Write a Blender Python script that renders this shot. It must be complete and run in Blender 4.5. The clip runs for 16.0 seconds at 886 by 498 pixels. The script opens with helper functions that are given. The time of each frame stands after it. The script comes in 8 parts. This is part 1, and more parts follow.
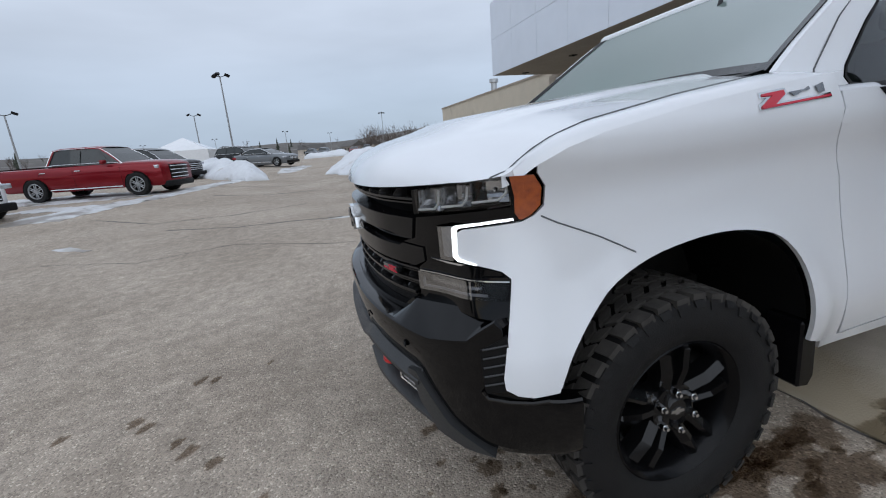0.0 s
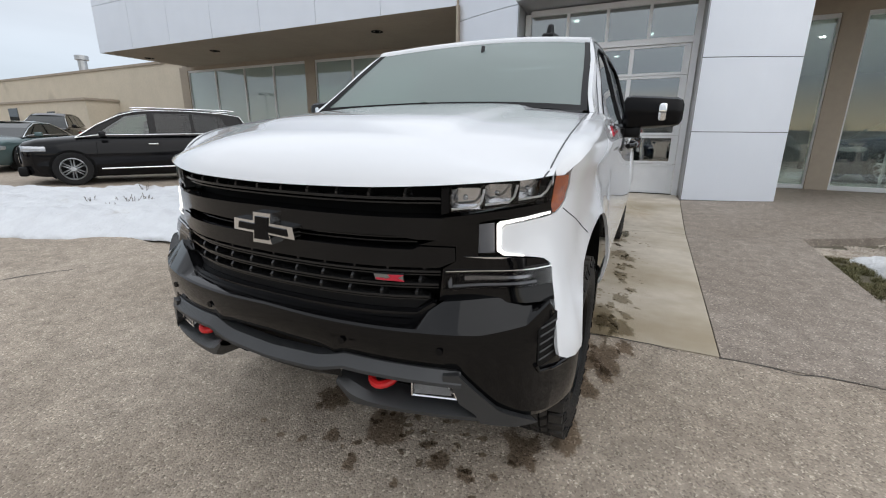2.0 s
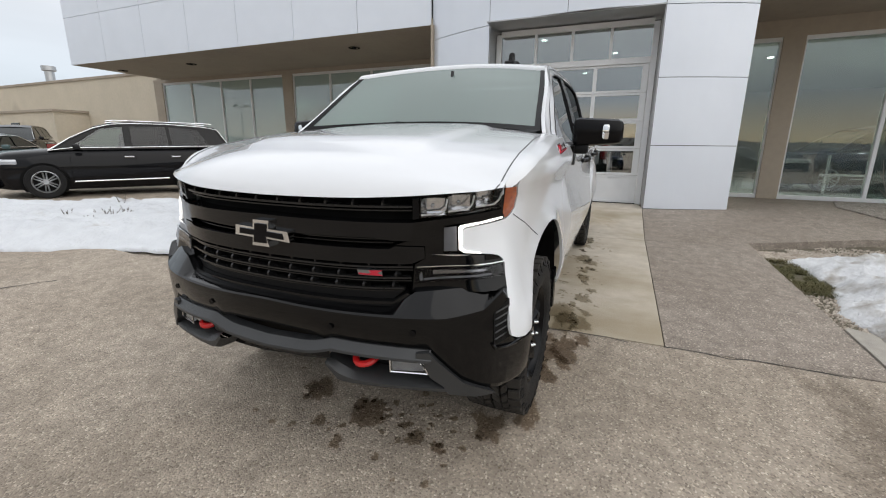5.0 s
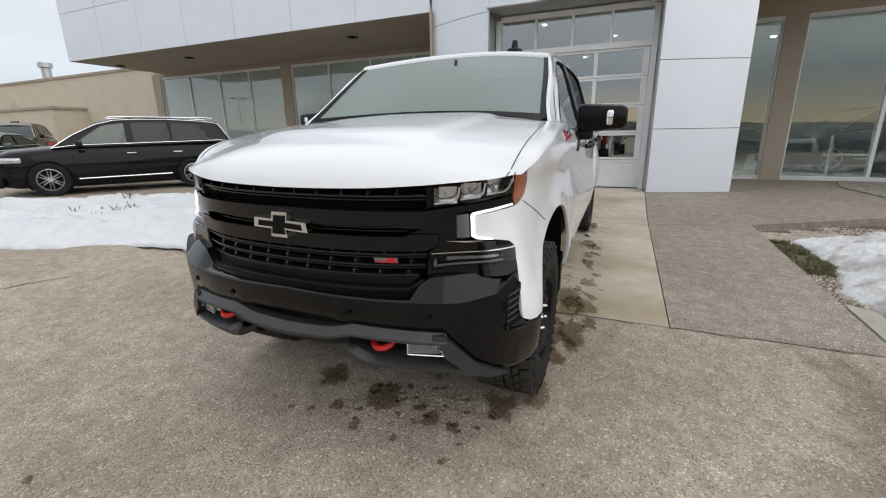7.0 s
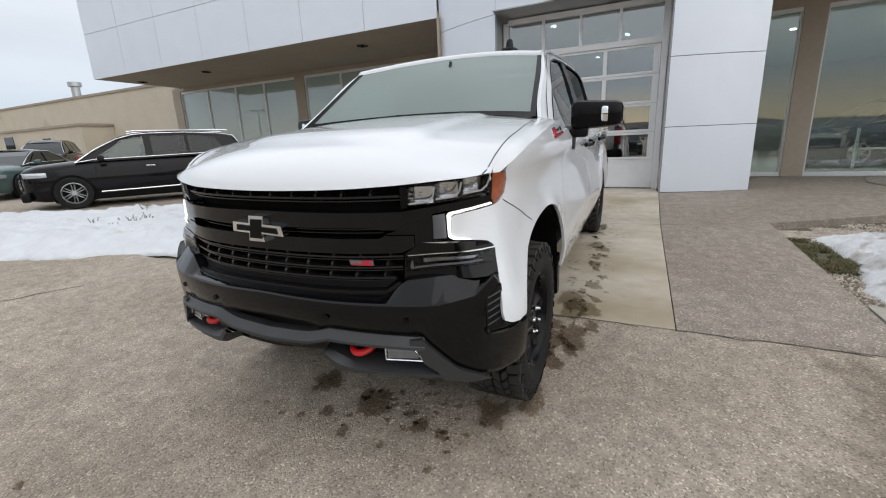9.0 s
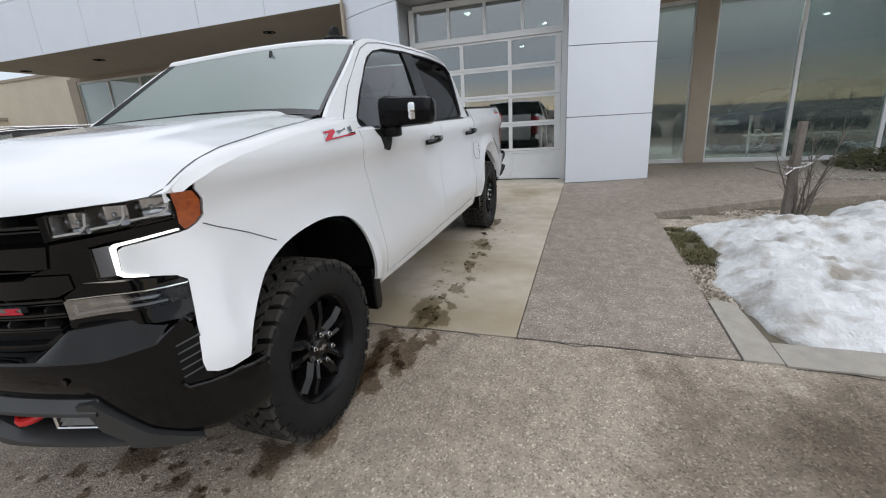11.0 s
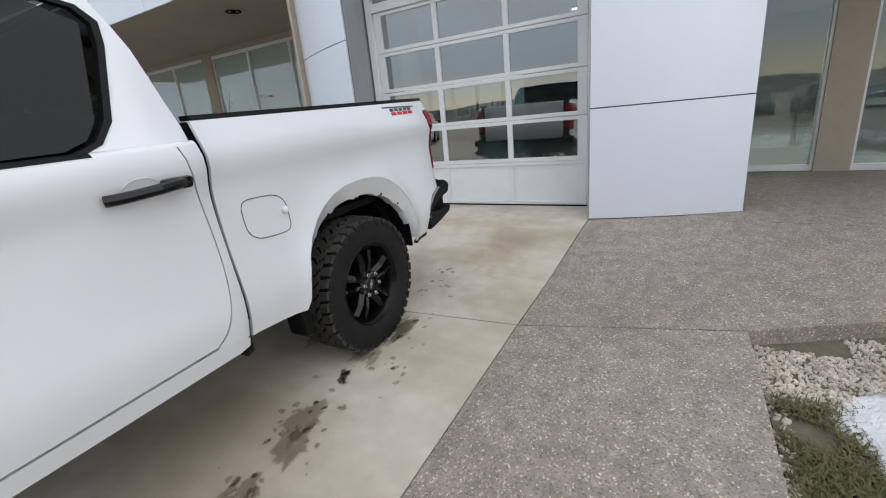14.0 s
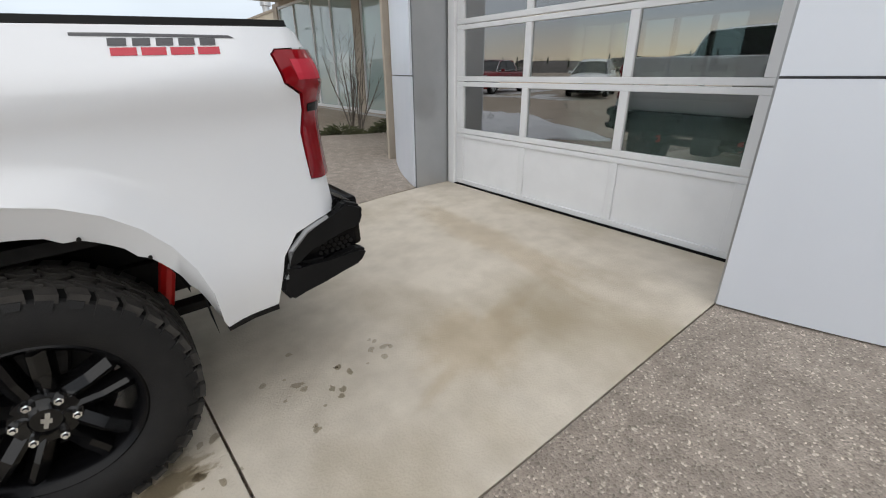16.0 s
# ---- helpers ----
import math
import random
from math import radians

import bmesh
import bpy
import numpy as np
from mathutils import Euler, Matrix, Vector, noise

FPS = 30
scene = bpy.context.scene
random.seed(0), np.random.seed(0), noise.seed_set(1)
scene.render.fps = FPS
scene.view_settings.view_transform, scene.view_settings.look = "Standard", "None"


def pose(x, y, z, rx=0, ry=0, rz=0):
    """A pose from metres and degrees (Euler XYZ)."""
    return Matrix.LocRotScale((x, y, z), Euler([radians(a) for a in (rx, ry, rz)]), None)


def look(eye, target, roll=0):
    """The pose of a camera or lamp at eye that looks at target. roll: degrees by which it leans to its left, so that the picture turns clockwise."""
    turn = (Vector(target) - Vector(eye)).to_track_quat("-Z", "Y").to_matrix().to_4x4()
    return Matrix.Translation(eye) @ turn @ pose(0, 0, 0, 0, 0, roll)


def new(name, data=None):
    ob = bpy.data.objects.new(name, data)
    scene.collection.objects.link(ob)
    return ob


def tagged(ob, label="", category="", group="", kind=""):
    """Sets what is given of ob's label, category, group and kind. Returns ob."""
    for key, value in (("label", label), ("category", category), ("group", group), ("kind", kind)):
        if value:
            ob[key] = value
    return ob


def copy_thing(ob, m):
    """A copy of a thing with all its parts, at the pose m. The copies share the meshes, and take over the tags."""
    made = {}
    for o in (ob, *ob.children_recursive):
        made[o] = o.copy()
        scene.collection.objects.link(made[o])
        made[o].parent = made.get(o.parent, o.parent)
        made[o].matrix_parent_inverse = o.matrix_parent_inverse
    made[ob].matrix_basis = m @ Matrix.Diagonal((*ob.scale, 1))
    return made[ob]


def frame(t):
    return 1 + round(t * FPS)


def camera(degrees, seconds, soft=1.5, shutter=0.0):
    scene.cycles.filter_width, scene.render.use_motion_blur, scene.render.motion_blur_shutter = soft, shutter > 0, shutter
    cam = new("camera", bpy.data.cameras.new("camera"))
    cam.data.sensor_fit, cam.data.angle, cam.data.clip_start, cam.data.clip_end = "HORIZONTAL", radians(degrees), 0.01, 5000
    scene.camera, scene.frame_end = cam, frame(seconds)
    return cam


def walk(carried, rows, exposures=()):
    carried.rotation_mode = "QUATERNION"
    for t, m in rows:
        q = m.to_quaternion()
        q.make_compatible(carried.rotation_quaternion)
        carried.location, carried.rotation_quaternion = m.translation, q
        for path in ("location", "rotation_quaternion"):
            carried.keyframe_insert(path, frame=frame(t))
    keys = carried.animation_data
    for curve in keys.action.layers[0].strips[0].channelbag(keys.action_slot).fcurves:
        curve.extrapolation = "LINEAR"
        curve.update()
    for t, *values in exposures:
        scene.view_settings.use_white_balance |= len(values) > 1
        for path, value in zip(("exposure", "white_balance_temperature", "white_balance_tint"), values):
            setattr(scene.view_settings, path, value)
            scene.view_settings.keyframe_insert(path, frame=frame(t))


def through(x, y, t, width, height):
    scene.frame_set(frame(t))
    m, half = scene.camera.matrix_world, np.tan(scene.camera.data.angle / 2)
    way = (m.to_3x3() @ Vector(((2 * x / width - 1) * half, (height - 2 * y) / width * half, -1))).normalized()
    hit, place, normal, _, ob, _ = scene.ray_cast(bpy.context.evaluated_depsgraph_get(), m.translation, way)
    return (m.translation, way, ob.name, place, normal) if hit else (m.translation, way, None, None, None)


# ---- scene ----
cam = camera(92.9, 16.0, soft=1.1)
PATH = [
    (0, (-1.107, -1.878, 1.45), (-0.553, -0.019, 0.963), -4.4),
    (0.5, (-1.432, -1.782, 1.452), (-0.619, -0.022, 0.96), -3.0),
    (1, (-1.667, -1.587, 1.43), (-0.514, -0.018, 0.972), -1.5),
    (1.5, (-1.771, -1.303, 1.447), (-0.262, -0.081, 0.968), -0.5),
    (2, (-1.949, -1.127, 1.467), (-0.202, -0.3, 0.951), 0.5),
    (2.5, (-2.029, -1.048, 1.48), (-0.194, -0.408, 1.009), 0.6),
    (3, (-2.099, -1.079, 1.503), (-0.234, -0.471, 1.113), -0.6),
    (3.5, (-2.293, -1.139, 1.504), (-0.428, -0.54, 1.102), 1.0),
    (4, (-2.311, -1.176, 1.504), (-0.454, -0.564, 1.085), 2.5),
    (4.5, (-2.228, -1.24, 1.5), (-0.398, -0.558, 1.07), 2.0),
    (5, (-2.194, -1.274, 1.497), (-0.396, -0.533, 1.032), 0.5),
    (7.5, (-2.273, -1.253, 1.504), (-0.494, -0.504, 0.98), -1.1),
    (8, (-2.229, -1.286, 1.481), (-0.461, -0.517, 0.95), -1.5),
    (8.2, (-2.187, -1.292, 1.46), (-0.425, -0.51, 0.929), -1.6),
    (10.3, (-2.142, -1.86, 1.504), (-0.383, -1.003, 1.087), -3.6),
    (10.5, (-2.033, -1.96, 1.506), (-0.264, -1.14, 1.06), -3.6),
    (11, (-1.576, -2.088, 1.494), (0.243, -1.458, 0.95), -3.3),
    (11.5, (-1.033, -2.262, 1.478), (0.812, -1.671, 0.983), -3.4),
    (12, (-0.47, -2.355, 1.504), (1.315, -1.57, 1.059), -4.8),
    (12.5, (0.114, -2.428, 1.504), (1.886, -1.587, 1.115), -6.2),
    (13, (0.691, -2.446, 1.572), (2.357, -1.395, 1.228), -5.3),
    (13.5, (1.257, -2.471, 1.583), (2.945, -1.531, 1.064), -6.0),
    (14, (1.82, -2.558, 1.598), (3.479, -1.602, 1.018), -5.4),
    (14.5, (2.387, -2.493, 1.597), (3.933, -1.41, 0.937), -5.2),
    (15, (2.978, -2.536, 1.617), (4.445, -1.366, 0.922), -6.5),
    (15.5, (3.536, -2.472, 1.606), (4.84, -1.153, 0.859), -3.1),
    (16, (4.091, -2.403, 1.614), (5.221, -0.946, 0.839), -0.5),
]
walk(cam, [(t, look(eye, target, roll)) for t, eye, target, roll in PATH],
     exposures=[(0.0, -0.2, 5820, 10), (1.0, -0.04, 5980, 10), (2.0, 0.16, 6350, 10), (3.5, 0.20, 6500, 10), (5.0, 0.20, 6550, 10), (8.0, 0.19, 6500, 10), (10.5, 0.14, 6300, 10), (11.5, 0.16, 6300, 10), (12.5, 0.22, 6150, 10), (13.5, 0.28, 6150, 10), (14.5, 0.30, 6300, 10), (16.0, 0.36, 6500, 10)])

# ---- world and light ----
world = bpy.data.worlds.new("overcast_sky")
scene.world = world
world.use_nodes = True
wn, wl = world.node_tree.nodes, world.node_tree.links
wn.clear()
w_out = wn.new("ShaderNodeOutputWorld")
w_bg = wn.new("ShaderNodeBackground")
w_sky = wn.new("ShaderNodeTexSky")
w_sky.sky_type = "NISHITA"
w_sky.sun_disc = False
w_sky.sun_elevation, w_sky.sun_rotation = radians(32), radians(200)
w_tc = wn.new("ShaderNodeTexCoord")
w_sep = wn.new("ShaderNodeSeparateXYZ")
w_ramp = wn.new("ShaderNodeValToRGB")
# overcast: the zenith is brighter than the horizon
w_ramp.color_ramp.elements[0].position, w_ramp.color_ramp.elements[0].color = 0.0, (0.50, 0.58, 0.68, 1)
w_ramp.color_ramp.elements[1].position, w_ramp.color_ramp.elements[1].color = 1.0, (1.12, 1.145, 1.19, 1)
for at, c in ((0.07, (0.56, 0.62, 0.69, 1)), (0.22, (0.70, 0.73, 0.77, 1)), (0.5, (1.10, 1.125, 1.165, 1))):
    e = w_ramp.color_ramp.elements.new(at)
    e.color = c
w_map = wn.new("ShaderNodeMapping")
w_map.inputs["Scale"].default_value = (1.2, 1.2, 5.0)
w_noise = wn.new("ShaderNodeTexNoise")
w_noise.inputs["Scale"].default_value, w_noise.inputs["Detail"].default_value = 1.4, 4.0
w_cr = wn.new("ShaderNodeMapRange")
w_cr.inputs[1].default_value, w_cr.inputs[2].default_value = 0.3, 0.7
w_cr.inputs[3].default_value, w_cr.inputs[4].default_value = 0.86, 1.12
w_mul = wn.new("ShaderNodeVectorMath")
w_mul.operation = "SCALE"
w_mix = wn.new("ShaderNodeMix")
w_mix.data_type = "RGBA"
w_mix.inputs["Factor"].default_value = 0.9
w_dim = wn.new("ShaderNodeVectorMath")
w_dim.operation = "SCALE"
w_dim.inputs["Scale"].default_value = 0.12
wl.new(w_tc.outputs["Generated"], w_sep.inputs[0])
wl.new(w_sep.outputs["Z"], w_ramp.inputs[0])
wl.new(w_tc.outputs["Generated"], w_map.inputs[0])
wl.new(w_map.outputs[0], w_noise.inputs["Vector"])
wl.new(w_noise.outputs[0], w_cr.inputs[0])
wl.new(w_ramp.outputs[0], w_mul.inputs[0])
wl.new(w_cr.outputs[0], w_mul.inputs["Scale"])
wl.new(w_sky.outputs[0], w_dim.inputs[0])
wl.new(w_dim.outputs[0], w_mix.inputs["A"])
wl.new(w_mul.outputs[0], w_mix.inputs["B"])
w_warm = wn.new("ShaderNodeMix")
w_warm.data_type = "RGBA"
w_warm.inputs["B"].default_value = (1.05, 0.86, 0.56, 1)
w_low = wn.new("ShaderNodeMapRange")
w_low.inputs[1].default_value, w_low.inputs[2].default_value = 0.10, 0.02
w_west = wn.new("ShaderNodeMapRange")
w_west.inputs[1].default_value, w_west.inputs[2].default_value = -0.45, -0.95
w_and = wn.new("ShaderNodeMath")
w_and.operation = "MULTIPLY"
wl.new(w_sep.outputs["Z"], w_low.inputs[0])
wl.new(w_sep.outputs["X"], w_west.inputs[0])
wl.new(w_low.outputs[0], w_and.inputs[0])
wl.new(w_west.outputs[0], w_and.inputs[1])
wl.new(w_and.outputs[0], w_warm.inputs["Factor"])
wl.new(w_mix.outputs["Result"], w_warm.inputs["A"])
wl.new(w_warm.outputs["Result"], w_bg.inputs[0])
w_bg.inputs[1].default_value = 1.0
wl.new(w_bg.outputs[0], w_out.inputs[0])

sun_data = bpy.data.lights.new("sun", "SUN")
sun_data.energy, sun_data.angle, sun_data.color = 0.9, radians(85), (1.0, 0.96, 0.9)
sun = new("sun", sun_data)
sun.matrix_world = look((-9, -32, 21), (0, 0, 0))

# ---- materials ----


def surf(name, c1, c2=None, rough=0.5, metal=0.0, scale=8.0, bump=0.0, bscale=60.0, coat=0.0, rvar=0.08, c3=None, spot=(0.62, 0.7), sscale=2.0, spec=0.5, random_by=0.0, streak=None):
    """A procedural surface: two colours mixed by coarse and fine noise, an optional third one in spots, bump and uneven roughness."""
    m = bpy.data.materials.new(name)
    m.use_nodes = True
    nt, ln = m.node_tree.nodes, m.node_tree.links
    b = nt["Principled BSDF"]
    tc = nt.new("ShaderNodeTexCoord")
    c2 = c2 or tuple(v * 0.82 for v in c1)
    n1 = nt.new("ShaderNodeTexNoise")
    n1.inputs["Scale"].default_value, n1.inputs["Detail"].default_value = scale, 6.0
    n2 = nt.new("ShaderNodeTexNoise")
    n2.inputs["Scale"].default_value, n2.inputs["Detail"].default_value = scale * 0.13, 3.0
    for n in (n1, n2):
        ln.new(tc.outputs["Object"], n.inputs["Vector"])
    add = nt.new("ShaderNodeMath")
    add.operation = "ADD"
    ln.new(n1.outputs[0], add.inputs[0])
    ln.new(n2.outputs[0], add.inputs[1])
    mr = nt.new("ShaderNodeMapRange")
    mr.inputs[1].default_value, mr.inputs[2].default_value = 0.72, 1.28
    ln.new(add.outputs[0], mr.inputs[0])
    mix = nt.new("ShaderNodeMix")
    mix.data_type = "RGBA"
    ln.new(mr.outputs[0], mix.inputs["Factor"])
    mix.inputs["A"].default_value, mix.inputs["B"].default_value = (*c1, 1), (*c2, 1)
    out = mix.outputs["Result"]
    if c3:
        n3 = nt.new("ShaderNodeTexNoise")
        n3.inputs["Scale"].default_value, n3.inputs["Detail"].default_value = sscale, 8.0
        ln.new(tc.outputs["Object"], n3.inputs["Vector"])
        if streak:
            mp = nt.new("ShaderNodeMapping")
            mp.inputs["Scale"].default_value = streak
            ln.new(tc.outputs["Object"], mp.inputs[0])
            ln.new(mp.outputs[0], n3.inputs["Vector"])
        m3 = nt.new("ShaderNodeMapRange")
        m3.inputs[1].default_value, m3.inputs[2].default_value = spot
        ln.new(n3.outputs[0], m3.inputs[0])
        mx = nt.new("ShaderNodeMix")
        mx.data_type = "RGBA"
        ln.new(m3.outputs[0], mx.inputs["Factor"])
        ln.new(out, mx.inputs["A"])
        mx.inputs["B"].default_value = (*c3, 1)
        out = mx.outputs["Result"]
    if random_by:
        oi = nt.new("ShaderNodeObjectInfo")
        hs = nt.new("ShaderNodeHueSaturation")
        mv = nt.new("ShaderNodeMapRange")
        mv.inputs[3].default_value, mv.inputs[4].default_value = 1 - random_by, 1 + random_by
        ln.new(oi.outputs["Random"], mv.inputs[0])
        ln.new(mv.outputs[0], hs.inputs["Value"])
        ln.new(out, hs.inputs["Color"])
        out = hs.outputs[0]
    ln.new(out, b.inputs["Base Color"])
    r = nt.new("ShaderNodeMapRange")
    r.inputs[3].default_value, r.inputs[4].default_value = max(0.01, rough - rvar), min(1, rough + rvar)
    ln.new(n2.outputs[0], r.inputs[0])
    ln.new(r.outputs[0], b.inputs["Roughness"])
    b.inputs["Metallic"].default_value = metal
    b.inputs["Specular IOR Level"].default_value = spec
    if coat:
        b.inputs["Coat Weight"].default_value, b.inputs["Coat Roughness"].default_value = coat, 0.03
    if bump:
        nb = nt.new("ShaderNodeTexNoise")
        nb.inputs["Scale"].default_value, nb.inputs["Detail"].default_value = bscale, 5.0
        ln.new(tc.outputs["Object"], nb.inputs["Vector"])
        bp = nt.new("ShaderNodeBump")
        bp.inputs["Strength"].default_value, bp.inputs["Distance"].default_value = bump, 0.02
        ln.new(nb.outputs[0], bp.inputs["Height"])
        ln.new(bp.outputs[0], b.inputs["Normal"])
    return m


def aggregate(name, base, dark, light, patch, cell=55.0, rough=0.85, puddle=None):
    """Worn paving with small stones of many tones, coarse patches and hairline stains."""
    m = bpy.data.materials.new(name)
    m.use_nodes = True
    nt, ln = m.node_tree.nodes, m.node_tree.links
    b = nt["Principled BSDF"]
    tc = nt.new("ShaderNodeTexCoord")
    vo = nt.new("ShaderNodeTexVoronoi")
    vo.inputs["Scale"].default_value = cell
    ln.new(tc.outputs["Object"], vo.inputs["Vector"])
    bw = nt.new("ShaderNodeSeparateColor")
    ln.new(vo.outputs["Color"], bw.inputs[0])
    ra = nt.new("ShaderNodeValToRGB")
    el = ra.color_ramp.elements
    el[0].position, el[0].color = 0.0, (*dark, 1)
    el[1].position, el[1].color = 1.0, (*light, 1)
    for at, c in ((0.22, base), (0.8, tuple(v * 1.18 for v in base)), (0.92, tuple(v * 1.4 for v in base))):
        e = el.new(at)
        e.color = (*c, 1)
    ln.new(bw.outputs[0], ra.inputs[0])
    n1 = nt.new("ShaderNodeTexNoise")
    n1.inputs["Scale"].default_value, n1.inputs["Detail"].default_value = 0.55, 7.0
    n2 = nt.new("ShaderNodeTexNoise")
    n2.inputs["Scale"].default_value, n2.inputs["Detail"].default_value = 9.0, 5.0
    for n in (n1, n2):
        ln.new(tc.outputs["Object"], n.inputs["Vector"])
    m1 = nt.new("ShaderNodeMapRange")
    m1.inputs[1].default_value, m1.inputs[2].default_value = 0.38, 0.66
    ln.new(n1.outputs[0], m1.inputs[0])
    mx = nt.new("ShaderNodeMix")
    mx.data_type, mx.blend_type = "RGBA", "MULTIPLY"
    ln.new(m1.outputs[0], mx.inputs["Factor"])
    ln.new(ra.outputs[0], mx.inputs["A"])
    mx.inputs["B"].default_value = (*patch, 1)
    m2 = nt.new("ShaderNodeMapRange")
    m2.inputs[1].default_value, m2.inputs[2].default_value = 0.35, 0.7
    m2.inputs[3].default_value, m2.inputs[4].default_value = 0.85, 1.15
    ln.new(n2.outputs[0], m2.inputs[0])
    sc = nt.new("ShaderNodeVectorMath")
    sc.operation = "SCALE"
    ln.new(mx.outputs["Result"], sc.inputs[0])
    ln.new(m2.outputs[0], sc.inputs["Scale"])
    ln.new(sc.outputs[0], b.inputs["Base Color"])
    b.inputs["Roughness"].default_value = rough
    b.inputs["Specular IOR Level"].default_value = 0.35
    bp = nt.new("ShaderNodeBump")
    bp.inputs["Strength"].default_value, bp.inputs["Distance"].default_value = 0.55, 0.007
    ln.new(vo.outputs["Distance"], bp.inputs["Height"])
    bp.invert = True
    ln.new(bp.outputs[0], b.inputs["Normal"])
    return m


def glass(name, tint=(0.5, 0.56, 0.56), through=0.5, rough=0.0, gain=1.0, least=0.0, film=0.0, dust_sheen=(0.40, 0.50, 0.465)):
    """Thin window glass: a mirror-like coat over a tinted see-through sheet."""
    m = bpy.data.materials.new(name)
    m.use_nodes = True
    nt, ln = m.node_tree.nodes, m.node_tree.links
    nt.clear()
    o = nt.new("ShaderNodeOutputMaterial")
    tr = nt.new("ShaderNodeBsdfTransparent")
    tr.inputs[0].default_value = (*(v * through for v in tint), 1)
    gl = nt.new("ShaderNodeBsdfGlossy")
    gl.inputs["Roughness"].default_value = rough
    fr = nt.new("ShaderNodeFresnel")
    fr.inputs[0].default_value = 1.62
    mul = nt.new("ShaderNodeMath")
    mul.operation, mul.use_clamp = "MULTIPLY_ADD", True
    mul.inputs[1].default_value, mul.inputs[2].default_value = gain, least
    mx = nt.new("ShaderNodeMixShader")
    ln.new(fr.outputs[0], mul.inputs[0])
    ln.new(mul.outputs[0], mx.inputs[0])
    ln.new(tr.outputs[0], mx.inputs[1])
    ln.new(gl.outputs[0], mx.inputs[2])
    out = mx.outputs[0]
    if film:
        # a pale film: dust on the windscreen, painted sky sheen on showroom panes
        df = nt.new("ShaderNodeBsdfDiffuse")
        df.inputs[0].default_value = (*dust_sheen, 1)
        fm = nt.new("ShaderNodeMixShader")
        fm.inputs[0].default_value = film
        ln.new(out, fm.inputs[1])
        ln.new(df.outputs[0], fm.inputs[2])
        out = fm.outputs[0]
    ln.new(out, o.inputs[0])
    return m


def glow(name, colour, strength):
    m = bpy.data.materials.new(name)
    m.use_nodes = True
    b = m.node_tree.nodes["Principled BSDF"]
    b.inputs["Base Color"].default_value = (*colour, 1)
    b.inputs["Emission Color"].default_value = (*colour, 1)
    b.inputs["Emission Strength"].default_value = strength
    return m


WHITE = surf("white_car_paint", (0.675, 0.69, 0.711), (0.65, 0.665, 0.687), rough=0.22, scale=3.0, coat=0.85, rvar=0.03)
GLOSS = surf("gloss_black_paint", (0.0018, 0.0018, 0.002), (0.0026, 0.0026, 0.0029), rough=0.035, rvar=0.012, spec=0.3)
PLASTIC = surf("black_textured_plastic", (0.0065, 0.0065, 0.0068), (0.0095, 0.0095, 0.0098), rough=0.45, bump=0.15, bscale=400.0, spec=0.12)
GRILLE = surf("satin_black_grille", (0.0025, 0.0025, 0.003), (0.0045, 0.0045, 0.005), rough=0.2, spec=0.15)
BAR = surf("satin_black_bar", (0.003, 0.003, 0.0034), (0.005, 0.005, 0.0055), rough=0.16, spec=0.32)
VALANCE = surf("charcoal_moulded_plastic", (0.020, 0.021, 0.022), (0.028, 0.029, 0.030), rough=0.42, bump=0.12, bscale=500.0, spec=0.5)
SLAT = surf("satin_grille_slat", (0.009, 0.009, 0.0093), (0.013, 0.013, 0.0133), rough=0.25, spec=0.4)
# near-black for seals and trim; also paints shade into recesses
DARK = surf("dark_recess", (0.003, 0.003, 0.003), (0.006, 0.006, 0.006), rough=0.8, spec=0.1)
CHASSIS = surf("dirty_frame_steel", (0.006, 0.0058, 0.0055), (0.014, 0.013, 0.012), rough=0.75, scale=14, spec=0.15)
# grey of the lamp strips; also paints the shaded return above the rear bumper
GREYSTRIP = surf("grey_zinc_liner", (0.30, 0.31, 0.32), (0.20, 0.205, 0.21), rough=0.5, scale=10)
RUBBER = surf("tyre_rubber", (0.009, 0.009, 0.0096), (0.014, 0.0138, 0.0137), rough=0.6, scale=18, bump=0.2, bscale=220.0, spec=0.18)
TREAD = surf("dusty_tread_rubber", (0.055, 0.051, 0.046), (0.032, 0.030, 0.028), rough=0.8, scale=25, bump=0.2, bscale=200.0, spec=0.15)
RIM = surf("gloss_black_alloy", (0.003, 0.003, 0.0033), (0.005, 0.005, 0.0053), rough=0.08, spec=0.32)
CHROME = surf("chrome", (0.80, 0.81, 0.82), (0.74, 0.75, 0.76), rough=0.1, metal=1.0, rvar=0.04)
STEEL = surf("bright_alloy", (0.58, 0.59, 0.60), (0.5, 0.51, 0.52), rough=0.25, metal=1.0)
REDPAINT = surf("red_enamel", (0.55, 0.012, 0.012), (0.45, 0.010, 0.012), rough=0.35)
REDBADGE = surf("red_badge_enamel", (0.48, 0.02, 0.04), (0.42, 0.015, 0.035), rough=0.25)
GREYBADGE = surf("charcoal_decal", (0.05, 0.05, 0.055), (0.065, 0.065, 0.07), rough=0.4)
AMBER = surf("amber_reflector", (0.34, 0.068, 0.006), (0.17, 0.026, 0.003), rough=0.12, scale=60, coat=1.0, bump=0.2, bscale=300)
LENSRED = surf("red_tail_lens", (0.28, 0.003, 0.008), (0.16, 0.002, 0.005), rough=0.06, scale=5, spec=0.5)
DRL = glow("daytime_light_bar", (1.0, 0.98, 0.93), 1.25)
WIN_CAR = glass("car_window_glass", (0.46, 0.62, 0.57), 0.75, gain=1.5, least=0.02)
WIN_SCREEN = glass("windscreen_glass", (0.48, 0.64, 0.59), 0.6, gain=1.6, least=0.03, film=0.28, dust_sheen=(0.44, 0.56, 0.52))
WIN_DARK = glass("privacy_glass", (0.3, 0.32, 0.33), 0.12, gain=0.42)
